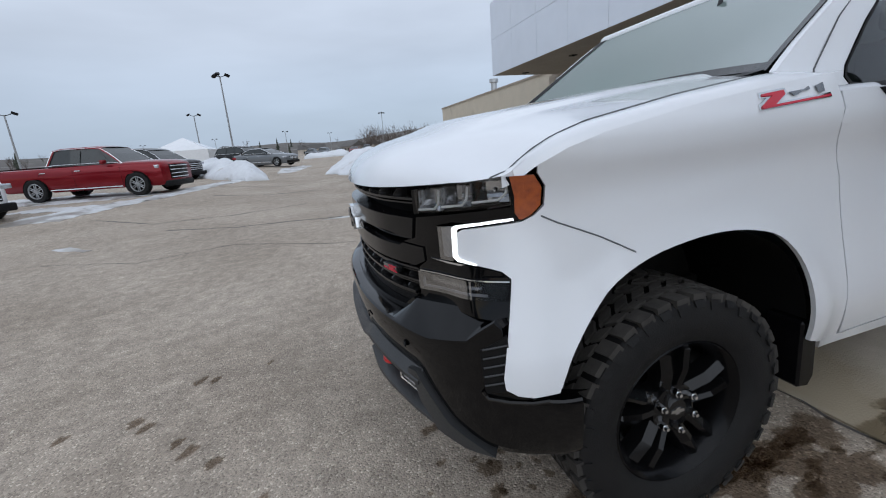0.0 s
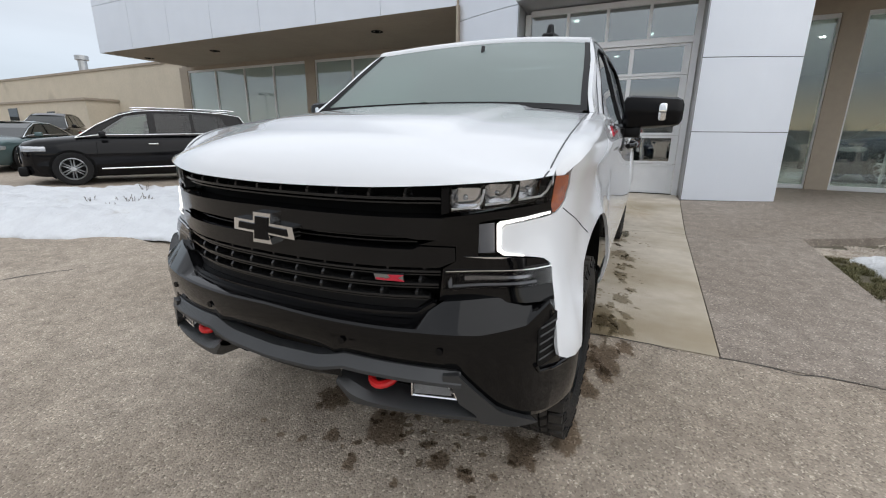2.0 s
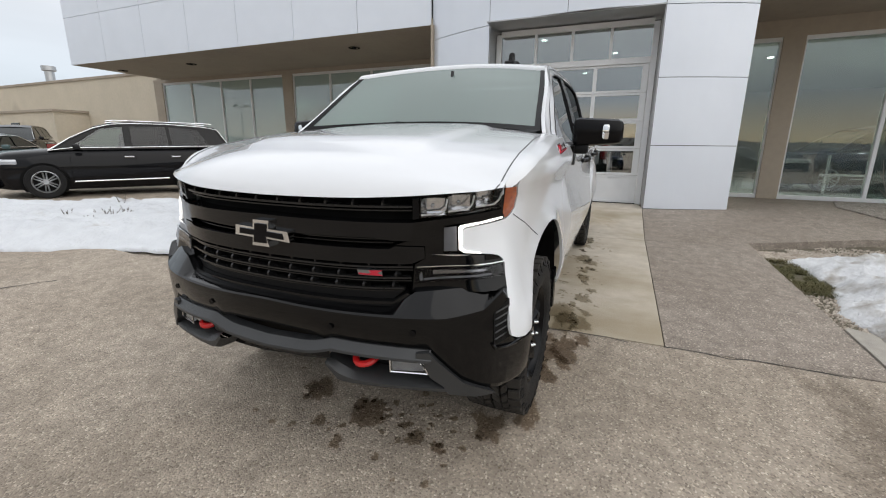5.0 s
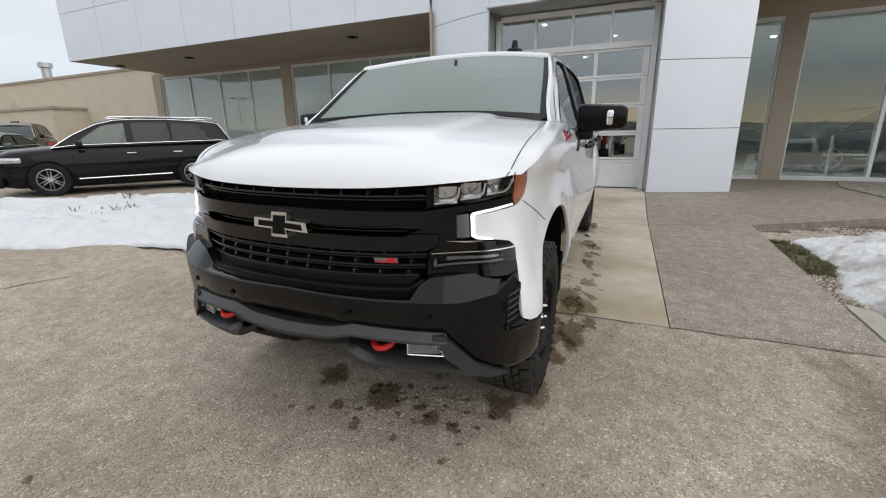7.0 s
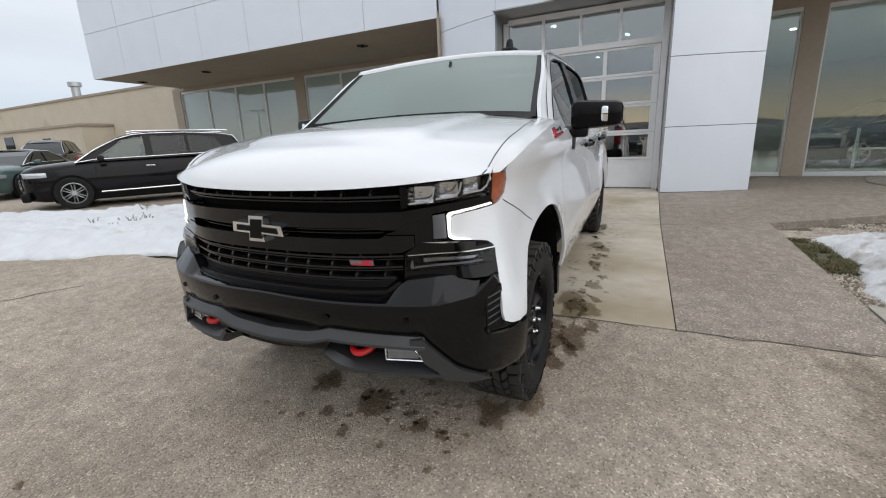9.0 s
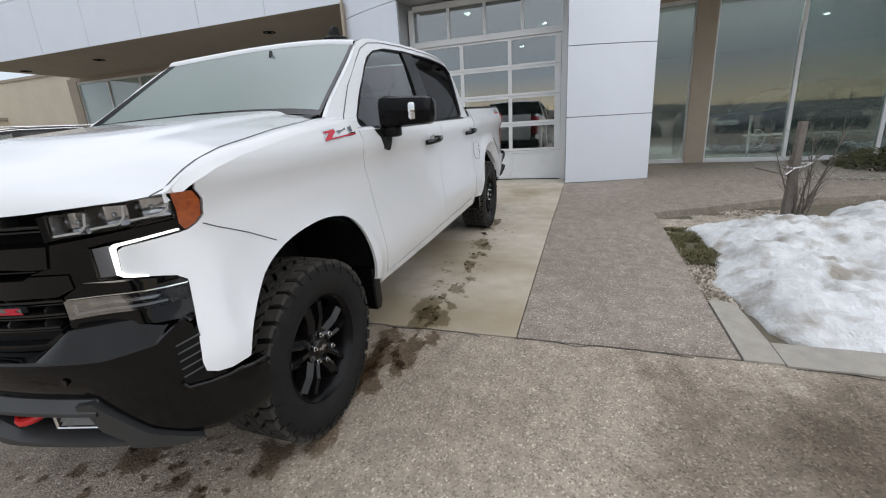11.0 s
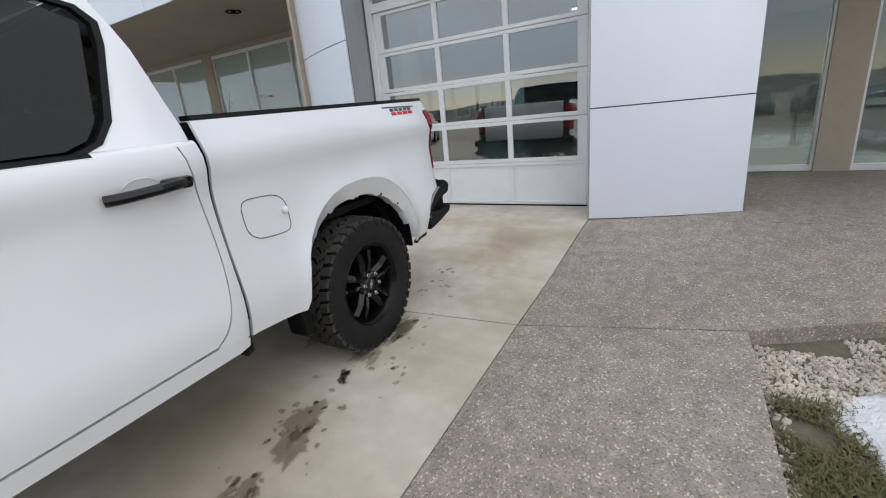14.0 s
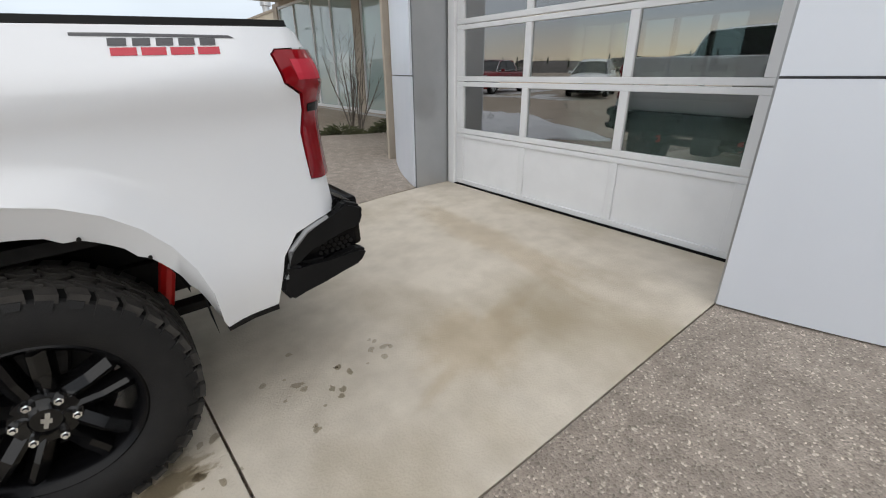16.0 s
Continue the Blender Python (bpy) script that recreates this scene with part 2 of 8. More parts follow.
WIN_REAR = glass("rear_privacy_glass", (0.5, 0.52, 0.53), 0.35, gain=0.9)
LENS = glass("clear_lamp_lens", (0.95, 0.95, 0.95), 0.98, gain=0.8)
LENS_SMOKE = glass("smoked_lamp_lens", (0.7, 0.7, 0.72), 0.8, gain=0.4)
WIN_SHOP = glass("showroom_glass", (0.50, 0.60, 0.58), 0.72, gain=2.6, least=0.20)
# the diffuse film paints pale sky reflection onto the west and east panes
WIN_WEST = glass("west_showroom_glass", (0.56, 0.66, 0.62), 0.9, gain=2.4, least=0.18, film=0.42, dust_sheen=(0.62, 0.77, 0.74))
WIN_EAST = glass("east_showroom_glass", (0.68, 0.76, 0.73), 0.95, gain=1.1, least=0.08, film=0.07, dust_sheen=(0.60, 0.68, 0.66))
SEAT = surf("dark_seat_cloth", (0.03, 0.03, 0.032), (0.045, 0.045, 0.047), rough=0.9)
DASH = surf("grey_dashboard", (0.06, 0.06, 0.062), (0.08, 0.08, 0.08), rough=0.7)
PANEL = surf("silver_composite_panel", (0.71, 0.748, 0.81), (0.67, 0.708, 0.768), rough=0.38, metal=0.25, scale=1.5, rvar=0.05)
JOINT = surf("dark_joint", (0.10, 0.105, 0.11), rough=0.8)
SOFFIT = surf("tan_stucco", (0.40, 0.345, 0.275), (0.36, 0.31, 0.25), rough=0.85, bump=0.3, bscale=120)
STUCCO = surf("beige_stucco", (0.56, 0.50, 0.40), (0.50, 0.45, 0.36), rough=0.9, bump=0.3, bscale=90, c3=(0.44, 0.39, 0.31), sscale=0.4)
BAND = surf("tan_band", (0.36, 0.31, 0.25), rough=0.85)
ALU = surf("white_aluminium_frame", (0.72, 0.73, 0.74), (0.66, 0.67, 0.68), rough=0.4, scale=4)
ALUGREY = surf("mill_aluminium", (0.46, 0.47, 0.48), (0.40, 0.41, 0.42), rough=0.35, metal=0.7, scale=4)
DOORWHITE = surf("white_door_panel", (0.74, 0.75, 0.76), (0.68, 0.69, 0.70), rough=0.45, scale=5)
ASPHALT = aggregate("worn_asphalt", (0.342, 0.292, 0.236), (0.22, 0.187, 0.150), (0.64, 0.57, 0.47), (0.78, 0.765, 0.745), cell=112.0)
EXPOSED = aggregate("exposed_aggregate_concrete", (0.283, 0.243, 0.205), (0.19, 0.164, 0.138), (0.64, 0.565, 0.475), (0.86, 0.845, 0.83), cell=120.0)
CONCRETE = surf("brushed_concrete", (0.60, 0.54, 0.45), (0.46, 0.41, 0.335), rough=0.8, scale=7, bump=0.25, bscale=90, c3=(0.34, 0.285, 0.20), spot=(0.44, 0.66), sscale=1.15, streak=(1.0, 0.55, 1.0))
KERB = surf("kerb_concrete", (0.40, 0.37, 0.32), (0.30, 0.28, 0.25), rough=0.9, scale=12, bump=0.4, bscale=120)
SNOW = surf("old_snow", (0.65, 0.67, 0.69), (0.56, 0.575, 0.60), rough=0.8, scale=7, bump=0.9, bscale=22, c3=(0.36, 0.32, 0.27), spot=(0.60, 0.78), sscale=1.3)
SNOW_DIRTY = surf("gritty_melting_snow", (0.80, 0.81, 0.82), (0.58, 0.585, 0.595), rough=0.75, scale=14, bump=1.0, bscale=42, c3=(0.34, 0.31, 0.27), spot=(0.50, 0.66), sscale=3.2)
GRAVEL = aggregate("bed_gravel", (0.30, 0.27, 0.235), (0.10, 0.09, 0.08), (0.62, 0.58, 0.52), (0.8, 0.78, 0.76), cell=40.0)
SOIL = surf("bed_soil", (0.10, 0.085, 0.06), (0.16, 0.14, 0.10), rough=0.95, scale=14, bump=0.6, bscale=60)
GRASS = surf("winter_grass", (0.085, 0.085, 0.030), (0.15, 0.125, 0.06), rough=0.9, scale=20)
BARK = surf("grey_bark", (0.16, 0.135, 0.115), (0.10, 0.085, 0.07), rough=0.9, scale=24, bump=0.5, bscale=120)
WOODPOST = surf("weathered_post", (0.17, 0.145, 0.125), (0.11, 0.094, 0.08), rough=0.85, scale=20, bump=0.4, bscale=140)
INWALL = surf("showroom_wall", (0.55, 0.55, 0.54), (0.48, 0.48, 0.47), rough=0.8)
INFLOOR = surf("showroom_tile", (0.42, 0.41, 0.40), (0.36, 0.35, 0.34), rough=0.3)
INCEIL = surf("showroom_ceiling", (0.72, 0.74, 0.73), (0.66, 0.68, 0.67), rough=0.9)
SPOT = glow("ceiling_spot", (1.0, 0.97, 0.92), 12.0)
ROOFING = surf("flat_roof_membrane", (0.30, 0.30, 0.30), rough=0.9)
POLE = surf("galvanised_pole", (0.32, 0.33, 0.34), (0.26, 0.27, 0.28), rough=0.5, metal=0.6)

# ---- mesh helpers ----


def thing(name, label, category, group="", m=None, kind=""):
    ob = new(name)
    ob.empty_display_size = 0.2
    if m is not None:
        ob.matrix_world = m
    return tagged(ob, label, category, group, kind)


def part(name, bm, material, parent=None, label="", smooth=False, loc=None):
    me = bpy.data.meshes.new(name)
    bmesh.ops.recalc_face_normals(bm, faces=bm.faces)
    if smooth:
        for f in bm.faces:
            f.smooth = True
    bm.to_mesh(me)
    bm.free()
    if smooth:
        me.set_sharp_from_angle(angle=radians(smooth if smooth is not True else 38))
    me.materials.append(material)
    ob = new(name, me)
    if parent is not None:
        ob.parent = parent
    if loc is not None:
        ob.location = loc
    if label:
        ob["label"] = label
    return ob


def struct(name, bm, material, label, category, smooth=False, kind="structure"):
    return tagged(part(name, bm, material, smooth=smooth), label, category, kind=kind)


def share(name, source, parent, m, label=""):
    """Another object on the mesh of source."""
    ob = new(name, source.data)
    ob.parent = parent
    ob.matrix_local = m
    if label:
        ob["label"] = label
    return ob


def box(bm, x0, x1, y0, y1, z0, z1, bevel=0.0, m=None):
    r = bmesh.ops.create_cube(bm, size=1.0)
    vs = r["verts"]
    for v in vs:
        v.co = Vector(((x0 + x1) / 2 + v.co.x * (x1 - x0), (y0 + y1) / 2 + v.co.y * (y1 - y0), (z0 + z1) / 2 + v.co.z * (z1 - z0)))
    if bevel:
        es = list({e for v in vs for e in v.link_edges})
        out = bmesh.ops.bevel(bm, geom=es, offset=bevel, segments=2, affect="EDGES", profile=0.5)
        vs = list({v for f in out["faces"] for v in f.verts} | {v for v in vs if v.is_valid})
    if m is not None:
        bmesh.ops.transform(bm, matrix=m, verts=vs)
    return vs


def prism(bm, poly, axis, a, b):
    """A polygon of (u, v) pushed along axis from a to b."""
    def put(u, v, w):
        return {"x": (w, u, v), "y": (u, w, v), "z": (u, v, w)}[axis]
    lo = [bm.verts.new(put(u, v, a)) for u, v in poly]
    hi = [bm.verts.new(put(u, v, b)) for u, v in poly]
    bm.faces.new(lo)
    bm.faces.new(hi[::-1])
    n = len(poly)
    for i in range(n):
        bm.faces.new((lo[i], hi[i], hi[(i + 1) % n], lo[(i + 1) % n]))


def tube(bm, pts, r, seg=8, r2=None, close=True):
    """A round bar along points, tapering from r to r2."""
    pts = [Vector(p) for p in pts]
    rings, n = [], len(pts)
    for i, p in enumerate(pts):
        d = (pts[min(i + 1, n - 1)] - pts[max(i - 1, 0)]).normalized()
        a = d.orthogonal().normalized() if abs(d.z) > 0.9 else d.cross(Vector((0, 0, 1))).normalized()
        b = d.cross(a)
        rad = r if r2 is None else r + (r2 - r) * i / (n - 1)
        rings.append([bm.verts.new(p + (a * math.cos(k * 2 * math.pi / seg) + b * math.sin(k * 2 * math.pi / seg)) * rad) for k in range(seg)])
    for i in range(n - 1):
        for k in range(seg):
            bm.faces.new((rings[i][k], rings[i][(k + 1) % seg], rings[i + 1][(k + 1) % seg], rings[i + 1][k]))
    if close:
        bm.faces.new(rings[0][::-1])
        bm.faces.new(rings[-1])


def lathe(bm, prof, seg=48, axis="y", c=(0, 0, 0)):
    """Profile of (radius, along) turned round an axis through c."""
    rings = []
    for r, w in prof:
        ring = []
        for k in range(seg):
            a = 2 * math.pi * k / seg
            p = (r * math.cos(a), w, r * math.sin(a)) if axis == "y" else (r * math.cos(a), r * math.sin(a), w)
            ring.append(bm.verts.new(Vector(p) + Vector(c)))
        rings.append(ring)
    for i in range(len(prof) - 1):
        for k in range(seg):
            bm.faces.new((rings[i][k], rings[i][(k + 1) % seg], rings[i + 1][(k + 1) % seg], rings[i + 1][k]))
    return rings


def sheet(bm, f, us, vs, thick=None):
    """A grid surface from f(u, v)."""
    g = [[bm.verts.new(f(u, v)) for v in vs] for u in us]
    for i in range(len(us) - 1):
        for j in range(len(vs) - 1):
            bm.faces.new((g[i][j], g[i + 1][j], g[i + 1][j + 1], g[i][j + 1]))
    return g


def skin(poly, f, step=0.06, depth=0.02, extra=()):
    """A polygon in (u, v), cut into a fine grid, laid on a curved surface f(u, v, d), with turned-in edges of the given depth."""
    bm = bmesh.new()
    bm.faces.new([bm.verts.new((u, v, 0)) for u, v in poly])
    for k in (0, 1):
        lo, hi = min(p[k] for p in poly), max(p[k] for p in poly)
        n = int((hi - lo) / step)
        for i in range(1, n + 1):
            co, no = [0, 0, 0], [0, 0, 0]
            co[k], no[k] = lo + (hi - lo) * i / (n + 1), 1
            bmesh.ops.bisect_plane(bm, geom=bm.verts[:] + bm.edges[:] + bm.faces[:], plane_co=co, plane_no=no, dist=1e-5)
    bmesh.ops.triangulate(bm, faces=[q for q in bm.faces if len(q.verts) > 4])
    if depth:
        rim = [e for e in bm.edges if len(e.link_faces) == 1]
        out = bmesh.ops.extrude_edge_only(bm, edges=rim)
        for v in out["geom"]:
            if isinstance(v, bmesh.types.BMVert):
                v.co.z = depth
    for v in bm.verts:
        v.co = Vector(f(v.co.x, v.co.y, v.co.z))
    return bm


def lerp_list(x, pts):
    return float(np.interp(x, [p[0] for p in pts], [p[1] for p in pts]))


def smooth01(t):
    t = min(1.0, max(0.0, t))
    return t * t * (3 - 2 * t)


# ---- ground ----
RISE = ((-40, 0.0), (-3, 0.03), (-1, 0.06), (0, 0.100), (1, 0.138), (3.75, 0.248), (4.8, 0.29), (6.5, 0.425), (7.4, 0.44), (60, 0.44))


def rise(x):
    """Height of the paving, which climbs gently to the building."""
    return lerp_list(x, RISE)


def tilt(x, y):
    """Extra height of the lot, which climbs gently away from the driveway."""
    fade = smooth01((x - 5.5) / 3.5) * (1 - smooth01((y - 18) / 6))
    return smooth01((y - 1.5) / 4) * (0.087 + 0.0105 * min(60, max(0, y - 1))) * (1 - fade)


def ground_z(x, y):
    far = smooth01((y - 6) / 7) * smooth01((-x - 1) / 4) * 0.22 * (1 - smooth01((y - 50) / 60))
    side = smooth01((y - 3) / 4)
    near = rise(x) * (1 - side) + side * min(rise(x), 0.125 + max(0.0, x - 7.5) * 0.1)
    return near * (1 - smooth01((y - 40) / 60)) + far + tilt(x, y)


def axis_cuts(lo, hi, fine_lo, fine_hi, fine):
    mid = list(np.arange(fine_lo, fine_hi + 1e-6, fine))
    out, s = [], fine
    v = fine_lo
    while v > lo:
        s *= 1.35
        v -= s
        out.insert(0, max(v, lo))
    v, s = mid[-1], fine
    tail = []
    while v < hi:
        s *= 1.35
        v += s
        tail.append(min(v, hi))
    return out + mid + tail


bm = bmesh.new()
sheet(bm, lambda x, y: (x, y, ground_z(x, y) - 0.06 * smooth01((x - 0.955) / 0.014) * (1 - smooth01((y - 6.5) / 1.5)) - 0.16 * smooth01((x - 0.955) / 0.014) * smooth01((-2.5 - y) / 0.35)), sorted(axis_cuts(-2500, 2500, -8, 9, 0.25) + [0.954, 0.97]), axis_cuts(-2500, 2500, -9, 26, 0.4))
struct("ground", bm, ASPHALT, "worn grey-brown asphalt lot with cracks and stains", "ground", smooth=True)

SLOPE = 0.059  # the turn of the facade east of the portal
WEST_SLOPE = 0.005  # and west of it


def fac(v, y):
    """A point on a line v metres back, parallel to the facade."""
    return v + (WEST_SLOPE if y > 0 else SLOPE) * y


def slab(name, poly, material, label, category, top=0.0, depth=0.15, step=0.5, parent=None):
    def f(u, v, d):
        return (u, v, rise(u) + tilt(u, v) + top - d)
    bm = skin(poly, f, step=step, depth=depth)
    if parent is None:
        return struct(name, bm, material, label, category)
    return part(name, bm, material, parent, label)


drive = thing("driveway", "pale concrete driveway slabs leading to the overhead door", "driveway", kind="structure")
slab("slab", [(0.97, -1.685), (4.21, -1.685), (4.02, 1.36), (0.97, 1.36)], CONCRETE, "", "", parent=drive)
slab("slab", [(4.222, -1.685), (6.55, -1.72), (7.16, -1.66), (7.16, 1.40), (4.032, 1.36)], CONCRETE, "", "", parent=drive)
walkway = thing("pavement", "grey exposed-aggregate concrete walkway beside the driveway", "pavement", kind="structure")
slab("slab", [(0.97, -2.97), (4.53, -2.97), (4.21, -1.693), (0.97, -1.693)], EXPOSED, "", "", parent=walkway)
slab("slab", [(4.542, -2.97), (5.25, -4.5), (5.7, -7.0), (5.9, -14.0), (9.7, -14.0), (10.5, -3.4), (7.2, -1.70), (6.54, -1.73), (4.222, -1.693)], EXPOSED, "", "", parent=walkway, depth=0.3)
slab("slab", [(0.97, 1.37), (4.80, 1.37), (6.6, 1.41), (7.2, 1.5), (10.8, 3.2), (10.9, 5.6), (5.6, 5.6), (2.9, 4.0), (0.97, 2.4)], EXPOSED, "", "", parent=walkway)

# ---- the dealership building ----


def arc(y):
    """The bowed front of the portal."""
    return 6.36 + (y + 0.13) ** 2 / 11.2 + SLOPE * y


def curved(y0, y1, z0, z1, depth=0.04):
    n = 6
    bm = bmesh.new()
    ys = [y0 + (y1 - y0) * i / n for i in range(n + 1)]
    f = [[bm.verts.new((arc(y), y, z)) for y in ys] for z in (z0, z1)]
    r = [[bm.verts.new((arc(y) + depth, y, z)) for y in ys] for z in (z0, z1)]
    for i in range(n):
        bm.faces.new((f[0][i], f[0][i + 1], f[1][i + 1], f[1][i]))
        bm.faces.new((r[0][i + 1], r[0][i], r[1][i], r[1][i + 1]))
        bm.faces.new((f[0][i + 1], f[0][i], r[0][i], r[0][i + 1]))
        bm.faces.new((f[1][i], f[1][i + 1], r[1][i + 1], r[1][i]))
    for i in (0, n):
        bm.faces.new((f[0][i], f[1][i], r[1][i], r[0][i]))
    return bm


FLOOR = 0.425
ROW = 1.155
TOP = 7.25
G = 0.006
portal = thing("portal", "bowed entrance portal clad in silver composite panels", "building", kind="structure")
JR, JL, OR, OL = -1.73, 1.41, -3.17, 2.97
zs = [FLOOR + ROW * i for i in range(4)] + [5.04, 6.2, TOP]
for i in range(len(zs) - 1):
    for a, b in ((OR, JR), (JL, OL)):
        part("panel", curved(a + G, b - G, zs[i] + (G if i else 0.012), zs[i + 1] - G), PANEL, portal)
for i in range(3, len(zs) - 1):
    mid = -0.13
    for a, b in ((JR, mid), (mid, JL)):
        part("panel", curved(a + G, b - G, zs[i] + G, zs[i + 1] - G), PANEL, portal)
bm = bmesh.new()
for a, b, z0 in ((OR, JR, FLOOR), (JL, OL, FLOOR), (JR, JL, zs[3])):
    ys = [a + (b - a) * k / 8 for k in range(9)]
    prism(bm, [(arc(y) + 0.025, y) for y in ys] + [(fac(7.9, b), b), (fac(7.9, a), a)], "z", z0 - 0.1 if z0 == FLOOR else z0 + 0.01, TOP - 0.02)
part("core", bm, JOINT, portal)
# returns beside and above the door
bm = bmesh.new()
box(bm, arc(JR) + 0.03, 7.36, JR - 0.01, JR + 0.012, FLOOR, zs[3])
box(bm, arc(JL) + 0.03, 7.36, JL - 0.012, JL + 0.01, FLOOR, zs[3])
part("jamb", bm, ALUGREY, portal)
bm = bmesh.new()
box(bm, 6.42, 7.36, JR + 0.012, JL - 0.012, zs[3] - 0.012, zs[3] + 0.008)
part("lintel", bm, ALUGREY, portal)

# overhead door: four rows of three panes over one solid row, with a transom of four panes
DX = 7.14
door = thing("door_1", "white aluminium overhead door with glass panes and a solid bottom row, closed", "door", kind="structure")
D0, D1 = JR + 0.03, JL - 0.03
rows_z = [FLOOR + 0.02, 1.00, 1.52, 2.045, 2.57, 3.09]
bm = bmesh.new()
box(bm, DX - 0.03, DX + 0.12, D0, D0 + 0.10, FLOOR, 3.80, 0.006)
box(bm, DX - 0.03, DX + 0.12, D1 - 0.10, D1, FLOOR, 3.80, 0.006)
box(bm, DX - 0.03, DX + 0.12, D0 + 0.1, D1 - 0.1, 3.09, 3.20, 0.006)
box(bm, DX - 0.03, DX + 0.12, D0 + 0.1, D1 - 0.1, 3.76, 3.86, 0.006)
part("door_frame", bm, ALU, door)
ys3 = [D0 + 0.11 + (D1 - D0 - 0.22) * k / 3 for k in range(4)]
for j in range(5):
    bm = bmesh.new()
    z0, z1 = rows_z[j], rows_z[j + 1]
    box(bm, DX, DX + 0.045, ys3[0], ys3[3], z0 + 0.004, z0 + 0.05, 0.004)
    box(bm, DX, DX + 0.045, ys3[0], ys3[3], z1 - 0.046, z1 - 0.004, 0.004)
    for k in range(4):
        w = 0.055 if k in (0, 3) else 0.035
        yy = ys3[k] + (w if k == 0 else -w if k == 3 else 0)
        box(bm, DX, DX + 0.045, yy - w, yy + w, z0 + 0.05, z1 - 0.046, 0.004)
    sec = part("door_section", bm, ALU, door)
    for k in range(3):
        bm = bmesh.new()
        if j == 0:
            box(bm, DX + 0.015, DX + 0.03, ys3[k] + 0.03, ys3[k + 1] - 0.03, z0 + 0.045, z1 - 0.04)
            part("panel", bm, DOORWHITE, sec)
        else:
            box(bm, DX + 0.02, DX + 0.026, ys3[k] + 0.03, ys3[k + 1] - 0.03, z0 + 0.045, z1 - 0.04)
            part("pane", bm, WIN_SHOP, sec)
ys4 = [D0 + 0.10 + (D1 - D0 - 0.2) * k / 4 for k in range(5)]
for k in range(4):
    bm = bmesh.new()
    box(bm, DX + 0.03, DX + 0.036, ys4[k], ys4[k + 1], 3.2, 3.76)
    part("pane", bm, WIN_SHOP, door)
    if k:
        bm = bmesh.new()
        box(bm, DX, DX + 0.07, ys4[k] - 0.025, ys4[k] + 0.025, 3.2, 3.76, 0.004)
        part("mullion", bm, ALU, door)
bm = bmesh.new()
box(bm, DX - 0.02, DX + 0.1, D0 + 0.1, D1 - 0.1, FLOOR - 0.02, FLOOR + 0.02)
part("door_seal", bm, DARK, door)

# fascia on both sides of the portal, with two rows of panels
FASC, FB, FM, FT = 7.32, 4.20, 5.68, 7.15


def fascia(name, y0, y1, n):
    th = thing(name, "overhanging fascia of large silver composite panels", "building", kind="structure")
    th.matrix_world = pose(0, 0, 0)
    for k in range(n):
        a, b = y0 + (y1 - y0) * k / n, y0 + (y1 - y0) * (k + 1) / n
        for z0, z1 in ((FB, FM), (FM, FT)):
            bm = bmesh.new()
            vs = box(bm, 0, 0.05, a + G, b - G, z0 + G, z1 - G)
            for v in vs:
                v.co.x += fac(FASC, v.co.y)
            part("panel", bm, PANEL, th)
    bm = bmesh.new()
    vs = box(bm, 0.03, 0.4, y0 + 0.01, y1 - 0.01, FB + 0.012, FT - 0.01)
    for v in vs:
        v.co.x += fac(FASC, v.co.y)
    part("core", bm, JOINT, th)
    return th


fascia("wall_fascia_west", OL + 0.02, 16.75, 7)
fascia("wall_fascia_east", -22.0, OR - 0.02, 8)
# the end of the roof edge
bm = bmesh.new()
vs = box(bm, 0.05, 5.0, 16.70, 16.75, FB + 0.01, FT)
for v in vs:
    v.co.x += fac(FASC, v.co.y)
struct("wall_fascia_end", bm, PANEL, "end face of the silver roof edge", "building")

GLASSV, GLASS_EAST = 10.72, 9.92  # the glazed walls behind the overhang


def glassx(y):
    """The outer face of the glazed wall."""
    return fac(GLASSV if y > 0 else GLASS_EAST, y)


bm = bmesh.new()
for a, b in ((OL, 16.72), (-21.97, OR)):
    prism(bm, [(fac(FASC, a) + 0.02, a), (glassx(a) + 0.6, a), (glassx(b) + 0.6, b), (fac(FASC, b) + 0.02, b)], "z", FB + 0.004, FB + 0.15)
struct("ceiling_soffit", bm, SOFFIT, "tan stucco soffit under the overhang", "soffit")
# recessed lamps in the soffit, unlit
for x, y in ((8.6, 5.9), (8.7, 12.5), (8.7, 16.1), (8.4, -7.0), (8.1, -13.0)):
    can = thing("soffit_light", "unlit round recessed light in the tan soffit", "light", "soffit lights", pose(x, y, FB))
    bm = bmesh.new()
    lathe(bm, [(0.16, 0.0), (0.16, -0.012), (0.12, -0.012), (0.11, 0.03), (0.02, 0.035)], 20, "z")
    part("trim_ring", bm, DARK, can)
    bm = bmesh.new()
    bmesh.ops.create_uvsphere(bm, u_segments=10, v_segments=6, radius=0.07, matrix=Matrix.Translation((0, 0, 0.03)))
    part("lamp", bm, GRILLE, can)

HEAD, SILL = 4.02, 0.53
HEAD_EAST, SILL_EAST = 3.82, 0.50


